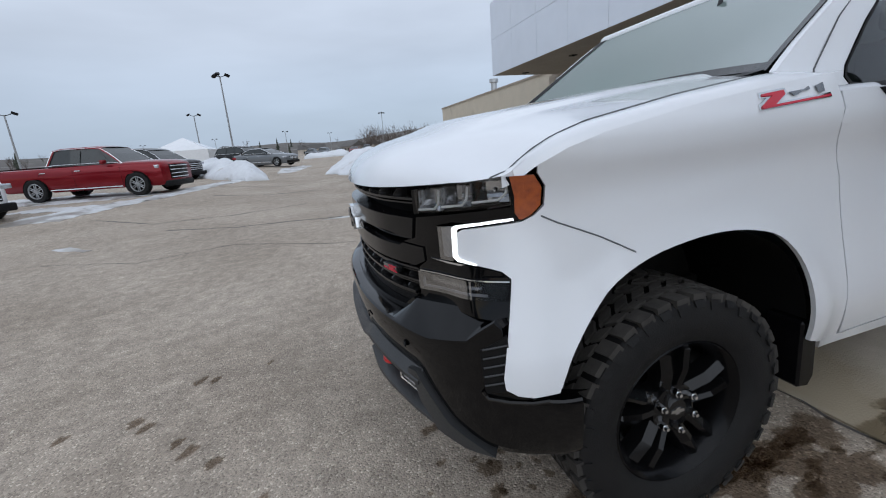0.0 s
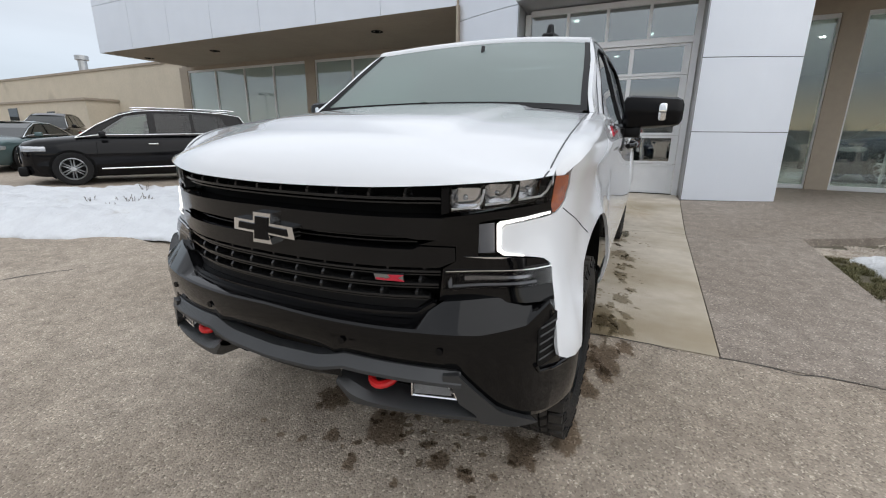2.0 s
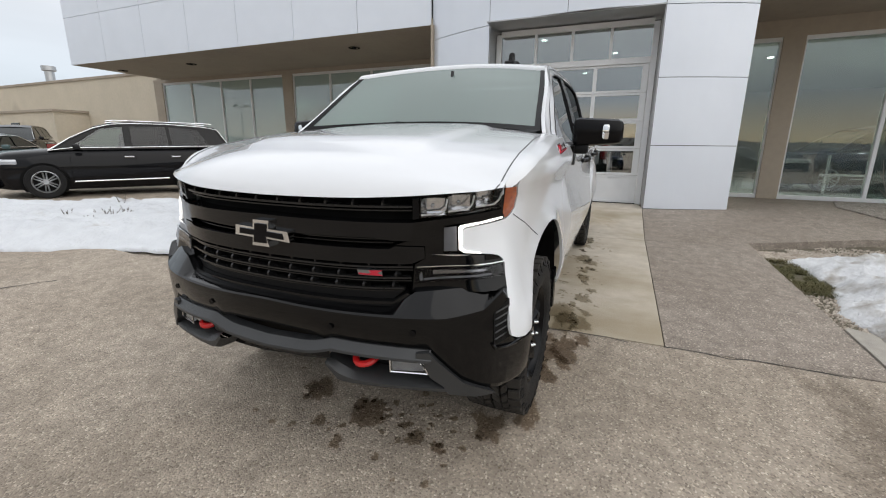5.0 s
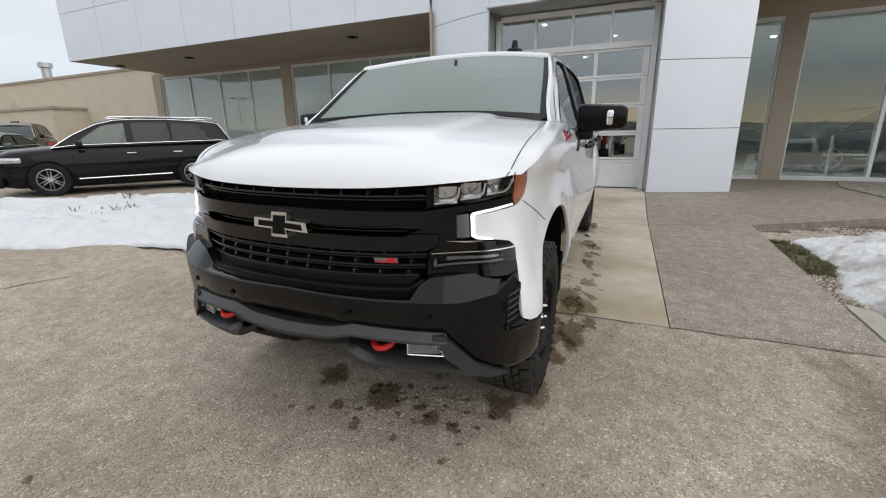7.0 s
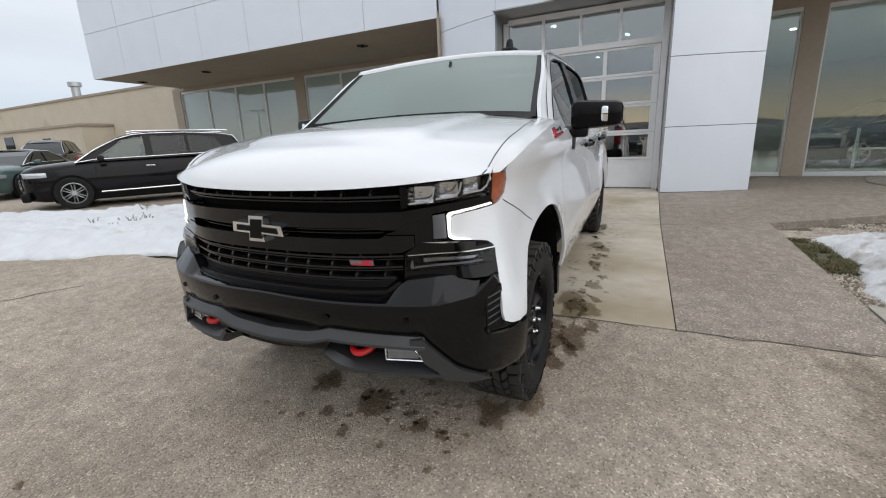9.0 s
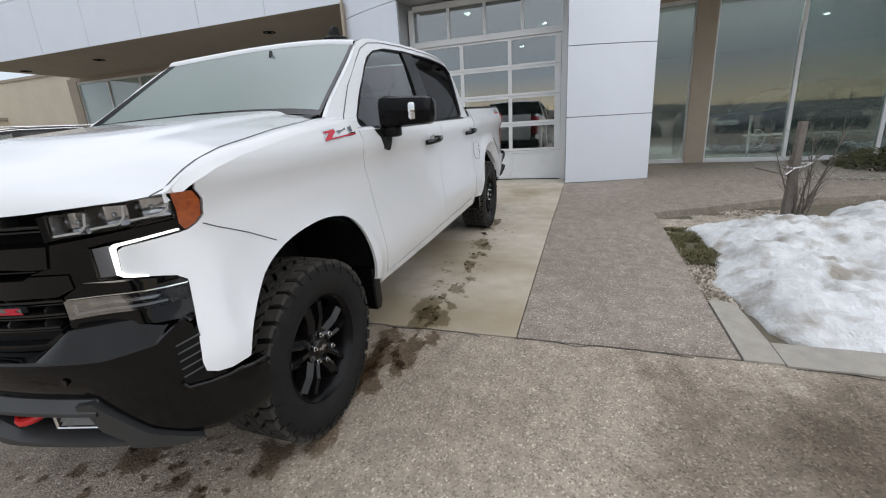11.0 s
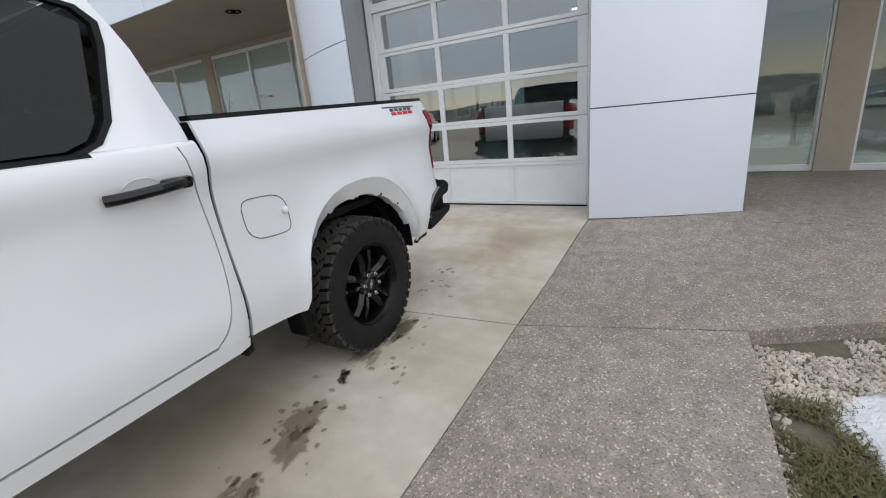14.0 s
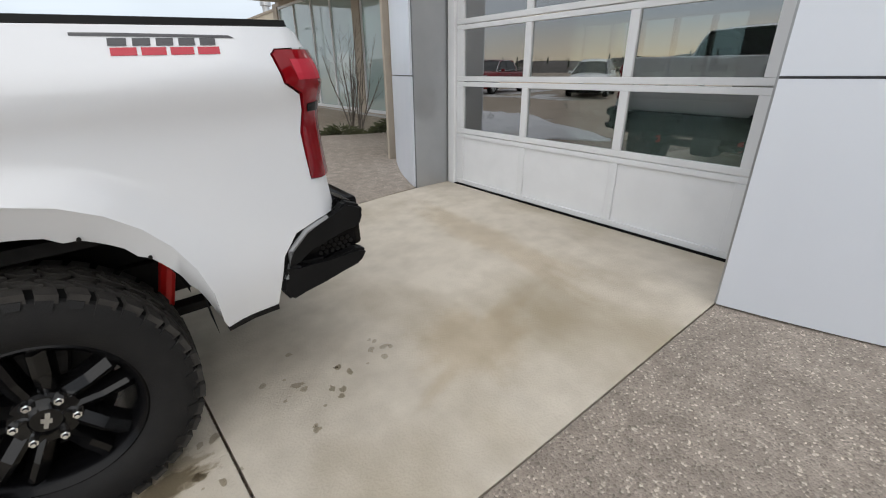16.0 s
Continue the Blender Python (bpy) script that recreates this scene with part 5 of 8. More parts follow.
def bump_low(y):
    return lerp_list(y, ((0, 0.690), (0.20, 0.685), (0.262, 0.668), (0.29, 0.680), (0.52, 0.668), (0.65, 0.660), (0.677, 0.626), (0.76, 0.530), (0.82, 0.485), (0.88, 0.455), (0.943, 0.44)))


def plan_x(y):
    return float(np.interp(y, PY[:K_SIDE], PX[:K_SIDE]))


bm = bmesh.new()
ss = sorted({-SM + 2 * SM * i / 90 for i in range(91)} | {k * sb(y) for k in (-1, 1) for y in (0.262, 0.29, 0.49, 0.52, 0.582, 0.65, 0.677, 0.71, 0.822, 0.872, 0.882, 0.893)})


def bumper_face(s, k):
    y = float(np.interp(abs(s), BS, BY))
    f, b, l = bump_front(y), bump_back(y), bump_low(y)
    if k < 3:
        # the shelf runs back to the grille
        p = Vector(bum(s, f, 0.004))
        q = Vector((max(plan_x(min(y, 0.86)) - 0.03, p.x + 0.012), math.copysign(min(y, 0.873), s), b)) if y < 0.873 else Vector(bum(s, b, 0.03))
        return (q + Vector((0.07, 0, -0.004)), q, q.lerp(p, 0.93))[k]
    d, z = ((0.0, f - 0.006), (-0.003, f - 0.02), (0.0, (f + l) / 2), (0.006, l + 0.02), (0.016, l), (0.07, l))[k - 3]
    return bum(s, z, d)


sheet(bm, bumper_face, ss, list(range(9)))
bumper = part("front_bumper", bm, GLOSS, truck, "gloss black front bumper", smooth=24)
# slatted air duct at the bumper corner
for sg in (-1, 1):
    bm = skin([(sg * sb(0.852), 0.656), (sg * sb(0.892), 0.672), (sg * sb(0.887), 0.832), (sg * sb(0.848), 0.788)], lambda u, v, d: bum(u, v, d - 0.004), 0.05, 0.01)
    duct = part("bumper_duct", bm, PLASTIC, bumper)
    for j in range(5):
        bm = bmesh.new()
        z = 0.682 + 0.027 * j
        tube(bm, [bum(sg * sb(y), z + 0.008 * i, -0.005) for i, y in enumerate((0.853, 0.870, 0.887))], 0.0030, 5)
        part("duct_slat", bm, VALANCE, duct)
    bm = bmesh.new()
    tube(bm, [bum(sg * sb(y), z, -0.004) for y, z in ((0.848, 0.665), (0.856, 0.644), (0.885, 0.636), (0.910, 0.632), (0.925, 0.636))], 0.007, 7)
    part("duct_lip", bm, GLOSS, duct, smooth=True)
    # parking sensors
    for y in (0.30, 0.60):
        bm = bmesh.new()
        c = bum(sg * sb(y), 0.729, -0.002)
        tube(bm, [c, (c[0] - 0.004, c[1], c[2])], 0.0115, 14)
        part("parking_sensor", bm, GRILLE, bumper)


def moulding(name, ys, rows, mat_, mirror=True, smooth=22):
    """A moulded band that runs along the bumper: rows of (inward, up) for each half-width."""
    for sg in ((-1, 1) if mirror else (1,)):
        bm = bmesh.new()
        n = len(rows(abs(ys[0])))
        sheet(bm, lambda y, k: bum(sg * math.copysign(sb(abs(y)), y), rows(abs(y))[k][1], rows(abs(y))[k][0]), ys, list(range(n)))
        part(name, bm, mat_, bumper, smooth=smooth)


def val(poly, depth=0.05, lift=0.0, name="valance", mat_=VALANCE, parent=None, step=0.06):
    return part(name, skin(poly, lambda u, v, d: bum(u, v, d - lift), step, depth), mat_, parent or bumper, smooth=30)


def band_top(y):
    return lerp_list(y, ((0, 0.640), (0.20, 0.650), (0.262, 0.664), (0.29, 0.677), (0.52, 0.665), (0.66, 0.655)))


# sloping upper band, centre apron and the lips below the hooks
moulding("valance", [-0.66 + 1.32 * i / 44 for i in range(45)], lambda y: ((0.05, band_top(y) + 0.004), (0.012, band_top(y)), (-0.016, band_top(y) - 0.030), (-0.018, band_top(y) - 0.040), (0.03, band_top(y) - 0.044)), VALANCE, mirror=False)
moulding("apron", [-0.295 + 0.59 * i / 20 for i in range(21)], lambda y: ((-0.014, band_top(y) - 0.038), (-0.006, 0.60), (0.03, 0.558 + 0.02 * (y / 0.295) ** 2), (0.09, 0.545)), PLASTIC, mirror=False)
moulding("valance_lip", [0.27 + 0.47 * i / 20 for i in range(21)], lambda y: (lambda t, b: ((0.09, t + 0.012), (0.022, t), (-0.006, (t + b) / 2 + 0.004), (-0.006, b + 0.008), (0.02, b - 0.006), (0.10, b - 0.01)))(lerp_list(y, ((0.27, 0.592), (0.376, 0.541), (0.54, 0.525), (0.70, 0.518), (0.74, 0.506))), lerp_list(y, ((0.27, 0.56), (0.322, 0.50), (0.54, 0.496), (0.716, 0.483), (0.74, 0.484)))), VALANCE)
for sg in (-1, 1):
    val([(sg * sb(y), z) for y, z in ((0.61, 0.652), (0.652, 0.655), (0.679, 0.622), (0.762, 0.526), (0.83, 0.483), (0.86, 0.455), (0.80, 0.462), (0.716, 0.486), (0.70, 0.518), (0.656, 0.556), (0.634, 0.618), (0.61, 0.628))], lift=0.012)
    # near-black backing paints the shade inside the valance openings
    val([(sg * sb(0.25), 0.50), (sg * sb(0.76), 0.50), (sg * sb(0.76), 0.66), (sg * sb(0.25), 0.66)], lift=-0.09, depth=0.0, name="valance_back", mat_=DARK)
    RIMQ = ((0.517, 0.562), (0.650, 0.556), (0.640, 0.582), (0.617, 0.608), (0.517, 0.626))
    fog = val([(sg * sb(y), z) for y, z in RIMQ], lift=-0.04, depth=0.03, name="fog_lamp", mat_=FOGSILVER, step=0.02)
    bm = bmesh.new()
    loop = [bum(sg * sb(y), z, 0.012) for y, z in RIMQ]
    for pa, pb in zip(loop, loop[1:] + loop[:1]):
        tube(bm, [pa, pb], 0.004, 6)
    part("fog_lamp_frame", bm, CHROME, fog, smooth=True)
    for j, (za, zb_) in enumerate(((0.566, 0.580), (0.580, 0.596), (0.596, 0.616))):
        bm = bmesh.new()
        bm.faces.new([bm.verts.new(bum(sg * sb(y), z, d)) for y, z, d in ((0.522, za, 0.016), (0.634 - 0.014 * j, za, 0.014), (0.628 - 0.014 * j, zb_, 0.034), (0.522, zb_, 0.036))])
        part("fog_reflector", bm, FOGSILVER, fog)
    part("lens", skin([(sg * sb(y), z) for y, z in RIMQ], lambda u, v, d: bum(u, v, d + 0.012), 0.05, 0.0), LENS, fog)
    # tow hook, a closed steel loop
    bm = bmesh.new()
    hc = Vector((-0.805, sg * 0.405, 0.600))
    ring = [hc + Vector((-0.058 * math.sin(a), 0.042 * math.cos(a), -0.016 * math.sin(a))) for a in [2 * math.pi * k / 20 for k in range(21)]]
    tube(bm, ring, 0.0135, 9, close=False)
    tube(bm, [hc + Vector((0.04, 0, 0.01)), hc + Vector((0.14, 0, 0.02))], 0.022, 8)
    part("tow_hook", bm, REDPAINT, truck, "red steel tow hook", smooth=True)

# badges on the sides: plain coloured shapes
for fn, sgn in ((body, 1), (bodyr, -1)):
    for name, poly, m_, lift in (
            ("side_badge", [(0.186, 1.321), (0.468, 1.337), (0.470, 1.350), (0.262, 1.338), (0.300, 1.356), (0.302, 1.374), (0.200, 1.367), (0.197, 1.352), (0.222, 1.352), (0.186, 1.336)], CHROME, 0.004),
            ("side_badge", [(0.194, 1.325), (0.462, 1.340), (0.463, 1.345), (0.243, 1.333), (0.292, 1.358), (0.292, 1.369), (0.208, 1.363), (0.206, 1.357), (0.245, 1.357), (0.194, 1.332)], REDBADGE, 0.007),
            ("side_badge", [(0.312, 1.357), (0.392, 1.363), (0.392, 1.372), (0.336, 1.352), (0.322, 1.351), (0.366, 1.365), (0.312, 1.362)], STEELDARK, 0.006),
            ("side_badge", [(0.420, 1.352), (0.446, 1.354), (0.452, 1.379), (0.418, 1.371), (0.418, 1.366), (0.430, 1.366)], STEELDARK, 0.006),
            ("bed_badge", [(4.115, 1.409), (4.50, 1.404), (4.485, 1.411), (4.20, 1.416), (4.115, 1.416)], GREYBADGE, 0.002),
            *(("bed_badge", [(4.185 + 0.054 * q, 1.386), (4.226 + 0.054 * q, 1.386), (4.23 + 0.054 * q, 1.404), (4.189 + 0.054 * q, 1.404)], GREYBADGE, 0.0025) for q in range(5)),
            *(("bed_badge", [(4.185 + 0.068 * q, 1.363), (4.243 + 0.068 * q, 1.363), (4.246 + 0.068 * q, 1.382), (4.188 + 0.068 * q, 1.382)], REDBADGE, 0.002) for q in range(4))):
        bm = skin([(s_x(x), z) for x, z in poly], lambda u, v, d: fn(u, v, d - lift), 0.06, 0.003)
        part(name, bm, m_, truck)

# tail lamps
TL = [(4.597, 1.36), (4.612, 1.372), (4.76, 1.372), (4.76, 0.962), (4.70, 0.958), (4.662, 0.965), (4.657, 1.12), (4.674, 1.19), (4.665, 1.245), (4.614, 1.278)]
def s_rear(x):
    return s_x(min(x, 4.745)) + max(0, x - 4.745) * 6
for fn in (body, bodyr):
    bm = skin([(s_rear(x), z) for x, z in TL], lambda u, v, d: fn(u, v, d - 0.008), 0.035, 0.03)
    tl = part("tail_lamp", bm, LENSRED, truck, "red tail lamp", smooth=40)
    bm = skin([(s_rear(x), z) for x, z in [(4.685, 1.185), (4.735, 1.185), (4.735, 1.215), (4.685, 1.21)]], lambda u, v, d: fn(u, v, d - 0.011), 0.03, 0.004)
    part("tail_lamp_gap", bm, GRILLE, tl)
    bm = skin([(s_rear(x), z) for x, z in [(4.655, 1.285), (4.735, 1.285), (4.735, 1.345), (4.645, 1.345)]], lambda u, v, d: fn(u, v, d - 0.010), 0.03, 0.004)
    part("lamp_panel", bm, REDBADGE, tl)

# rear bumper with corner steps
for sg in (-1, 1):
    bm = bmesh.new()
    prism(bm, [(4.473, 0.582), (4.503, 0.536), (4.641, 0.572), (4.791, 0.605), (4.818, 0.656), (4.805, 0.766), (4.829, 0.834), (4.75, 0.87), (4.724, 0.816), (4.588, 0.789), (4.545, 0.76), (4.492, 0.682)], "y", sg * 0.70, sg * 0.862)
    bmesh.ops.bevel(bm, geom=bm.edges[:], offset=0.010, segments=2, affect="EDGES")
    rb = part("rear_bumper_corner", bm, GRILLE, truck, smooth=35)
    bm = bmesh.new()
    prism(bm, [(4.492, 0.682), (4.555, 0.665), (4.60, 0.722), (4.729, 0.747), (4.812, 0.752), (4.835, 0.80), (4.829, 0.834), (4.76, 0.862), (4.724, 0.816), (4.588, 0.789), (4.545, 0.76)], "y", sg * 0.855, sg * 0.915)
    bmesh.ops.bevel(bm, geom=bm.edges[:], offset=0.011, segments=3, affect="EDGES")
    part("bumper_rim", bm, PLASTIC, rb, smooth=35)
    bm = bmesh.new()
    prism(bm, [(4.473, 0.582), (4.503, 0.536), (4.641, 0.572), (4.800, 0.600), (4.835, 0.648), (4.80, 0.667), (4.654, 0.640), (4.586, 0.645), (4.555, 0.665), (4.492, 0.682)], "y", sg * 0.855, sg * 0.918)
    bmesh.ops.bevel(bm, geom=bm.edges[:], offset=0.011, segments=3, affect="EDGES")
    part("step_ledge", bm, PLASTIC, rb, smooth=35)
    bm = bmesh.new()
    for i in range(6):
        for j in range(3):
            c = (4.655 + 0.024 * i + 0.012 * (j % 2), sg * 0.860, 0.668 + 0.018 * j)
            tube(bm, [c, (c[0], c[1] + sg * 0.008, c[2])], 0.009, 6)
    part("step_tread", bm, CHASSIS, rb)
    # grey tube paints the white bed side's return as it looks in shade
    bm = bmesh.new()
    tube(bm, [(4.498, sg * 0.912, 0.63), (4.53, sg * 0.914, 0.73), (4.60, sg * 0.912, 0.79), (4.69, sg * 0.90, 0.815)], 0.010, 6)
    part("bumper_edge", bm, GREYSTRIP, rb, smooth=True)
    bm = skin([(s_x(4.27), 0.512), (s_x(4.455), 0.512), (s_x(4.455), 0.534), (s_x(4.27), 0.529)], lambda u, v, d: (body if sg < 0 else bodyr)(u, v, d - 0.003), 0.1, 0.03)
    part("bed_trim", bm, PLASTIC, truck)
bm = bmesh.new()
box(bm, 4.78, 4.90, -0.74, 0.74, 0.60, 0.82, 0.02)
part("rear_bumper", bm, GRILLE, truck, smooth=40)

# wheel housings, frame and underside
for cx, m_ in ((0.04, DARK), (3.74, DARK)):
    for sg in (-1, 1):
        # near-black housing: the shade of the wheel well is in its colour
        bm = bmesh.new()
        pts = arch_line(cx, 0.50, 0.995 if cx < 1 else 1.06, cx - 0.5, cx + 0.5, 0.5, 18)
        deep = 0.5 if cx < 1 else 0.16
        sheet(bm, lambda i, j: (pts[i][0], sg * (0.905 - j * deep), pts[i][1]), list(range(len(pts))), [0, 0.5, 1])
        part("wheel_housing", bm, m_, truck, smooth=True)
        if cx > 1:
            fn = body if sg < 0 else bodyr
            lip = arch_line(3.74, 0.52, 1.055, 3.22, 4.26, 0.56, 40)
            bm = bmesh.new()
            low = []
            for i, (x, z) in enumerate(lip):
                k = math.sin(math.pi * i / 40)
                cut = (0.10 + 0.012 * (abs(math.sin(i * 0.62)) < 0.3)) * k ** 0.6
                v = Vector((3.74 - x, 0, 0.50 - z)).normalized()
                low.append((x + v.x * cut * 0.5, 0.10, z - cut))
            sheet(bm, lambda i, j: fn(s_x(lip[i][0]), lip[i][1], 0.004) if j == 0 else (fn(s_x(low[i][0]), low[i][2], 0.045) if j == 1 else fn(s_x(low[i][0]), low[i][2], low[i][1])), list(range(41)), [0, 1, 2])
            part("arch_lip", bm, WHITE, truck, smooth=50)
            for i in (8, 14, 20, 26, 31):
                bm = bmesh.new()
                p = fn(s_x(low[i][0]), low[i][2] + 0.006, 0.036)
                tube(bm, [p, (p[0], p[1] + (0.006 if sg > 0 else -0.006), p[2])], 0.006, 8)
                part("lip_bolt", bm, CHASSIS, truck)
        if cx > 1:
            # near-black inner wall stands for the shaded void behind the arch
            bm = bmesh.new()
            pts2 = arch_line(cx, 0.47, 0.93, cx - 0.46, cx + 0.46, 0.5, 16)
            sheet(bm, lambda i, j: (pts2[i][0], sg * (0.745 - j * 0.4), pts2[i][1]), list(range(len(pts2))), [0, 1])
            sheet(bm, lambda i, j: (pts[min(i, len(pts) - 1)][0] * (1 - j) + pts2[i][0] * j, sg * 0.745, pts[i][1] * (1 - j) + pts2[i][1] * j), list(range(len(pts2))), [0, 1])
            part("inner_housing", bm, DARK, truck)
bm = bmesh.new()
for y in (-0.45, 0.45):
    box(bm, -0.6, 4.75, y - 0.04, y + 0.04, 0.52, 0.66)
box(bm, -0.45, 2.8, -0.55, 0.55, 0.46, 0.60)
box(bm, 0.55, 2.88, -0.80, 0.80, 0.55, 0.62)
box(bm, -0.72, -0.50, -0.70, 0.70, 0.55, 0.80)
box(bm, -0.70, 0.58, -0.45, 0.45, 0.62, 1.18)
box(bm, 3.0, 4.6, -0.44, 0.44, 0.60, 0.84)
part("chassis_frame", bm, CHASSIS, truck)
bm = bmesh.new()
tube(bm, [(0.0, -0.72, 0.40), (0.0, 0.72, 0.40)], 0.04, 10)
part("front_axle", bm, CHASSIS, truck)
bm = bmesh.new()
tube(bm, [(3.745, -0.72, 0.40), (3.745, 0.72, 0.40)], 0.05, 10)
box(bm, 3.58, 3.92, -0.16, 0.16, 0.27, 0.53, 0.06)
for y in (-0.52, 0.52):
    box(bm, 3.05, 4.45, y - 0.035, y + 0.035, 0.44, 0.475)
part("rear_axle", bm, CHASSIS, truck)
for y in (-0.50, 0.50):
    bm = bmesh.new()
    tube(bm, [(4.10, y, 0.42), (4.17, y, 0.66)], 0.03, 10)
    part("shock_absorber", bm, REDPAINT, truck, "red rear shock absorber")
bm = bmesh.new()
tube(bm, [(2.3, 0.35, 0.42), (3.2, 0.38, 0.46), (4.0, 0.55, 0.50), (4.45, 0.62, 0.48)], 0.035, 10)
part("exhaust_pipe", bm, STEEL, truck)
# brackets below the cab's rear corners
for sg in (-1, 1):
    bm = bmesh.new()
    box(bm, 2.835, 2.895, *sorted((sg * 0.80, sg * 0.90)), 0.462, 0.535, 0.012)
    part("cab_bracket", bm, PLASTIC, truck)
# mud flaps
for x0, x1, zt, zb in ((0.50, 0.575, 0.62, 0.36), (3.165, 3.225, 0.55, 0.36)):
    for sg in (-1, 1):
        bm = bmesh.new()
        prism(bm, [(x0, zt), (x1, zt + 0.01), (x1 + 0.015, zb + 0.04), (x1 - 0.01, zb), (x0 + 0.01, zb + 0.01)], "y", sg * 0.79, sg * 0.915)
        bmesh.ops.bevel(bm, geom=bm.edges[:], offset=0.008, segments=1, affect="EDGES")
        part("mud_flap", bm, GRILLE, truck)

# wheels
def tyre_mesh(bm):
    prof = [(0.232, -0.105), (0.255, -0.128), (0.30, -0.140), (0.345, -0.138), (0.376, -0.130), (0.388, -0.112), (0.390, -0.05), (0.390, 0.05), (0.388, 0.112), (0.376, 0.130), (0.345, 0.138), (0.30, 0.140), (0.255, 0.128), (0.232, 0.105)]
    lathe(bm, prof, 72, "y")


def tread_mesh(bm):
    """Chunky blocks round the tyre: shoulder lugs and two staggered inner rows."""
    N = 38
    def block(a, w, r0, r1, al, wl, skew):
        vs = []
        for dr in (0, 1):
            r = (r0, r1)[dr]
            for sa, sw in ((-1, -1), (1, -1), (1, 1), (-1, 1)):
                k = 0.93 if dr else 1.0
                ang = a + sa * al * k + skew * sw
                vs.append(bm.verts.new((r * math.cos(ang), w + sw * wl * k, r * math.sin(ang))))
        for f in ((4, 5, 6, 7), (0, 1, 5, 4), (1, 2, 6, 5), (2, 3, 7, 6), (3, 0, 4, 7)):
            bm.faces.new([vs[i] for i in f])
    for k in range(N):
        a = 2 * math.pi * k / N
        for sg in (-1, 1):
            block(a, sg * 0.104, 0.374, 0.4025 - 0.003 * (k % 2), 0.062, 0.026 + 0.004 * (k % 2), 0.012 * sg)
            block(a + 0.06, sg * 0.060, 0.386, 0.4045, 0.060, 0.014, 0.035 * sg)
            block(a + 0.03, sg * 0.022, 0.386, 0.405, 0.061, 0.017, -0.035 * sg)


def biter_mesh(bm):
    """Small raised keys round both side walls."""
    for k in range(38):
        a = 2 * math.pi * k / 38
        for sg in (-1, 1):
            r0, r1 = (0.350, 0.384) if k % 2 else (0.364, 0.384)
            vs = []
            for dw in (0, 1):
                for rr, aa in ((r0, -0.042), (r0, 0.042), (r1, 0.050), (r1, -0.050)):
                    wv = sg * ((0.134, 0.1415)[dw] if rr == r0 else (0.122, 0.133)[dw])
                    vs.append(bm.verts.new((rr * math.cos(a + aa), wv, rr * math.sin(a + aa))))
            for f in ((4, 5, 6, 7), (0, 1, 5, 4), (1, 2, 6, 5), (2, 3, 7, 6), (3, 0, 4, 7)):
                bm.faces.new([vs[i] for i in f])


def spoke_wheel(bm, n, r_in, r_out, w0, w1, out, split=True):
    """Pairs of faceted spokes from the hub to the rim on the side y = out."""
    for k in range(n):
        base = 2 * math.pi * k / n + math.pi / 2
        e = Vector((math.cos(base), 0, math.sin(base)))
        t = Vector((-math.sin(base), 0, math.cos(base)))
        for sg in (-1, 1):
            rows = []
            for q, off, w, y in ((0.0, 0.62, w0, out - 0.020), (0.45, 0.95, (w0 + w1) / 2, out - 0.002), (0.86, 1.25, w1, out - 0.006), (1.0, 1.32, w1 * 0.55, out - 0.030)):
                c = e * (r_in + (r_out - r_in) * q) + t * sg * off * w0
                # inner flank, ridge near the pair's outer side, outer flank
                rows.append([bm.verts.new(c + t * sg * w * a + Vector((0, h, 0))) for a, h in ((-0.85, y - 0.055), (-0.40, y - 0.008), (0.10, y), (1.0, y - 0.018), (1.45, y - 0.060))])
            for a, b in zip(rows[:-1], rows[1:]):
                for j in range(4):
                    bm.faces.new((a[j], a[j + 1], b[j + 1], b[j]))
            bm.faces.new(rows[-1])


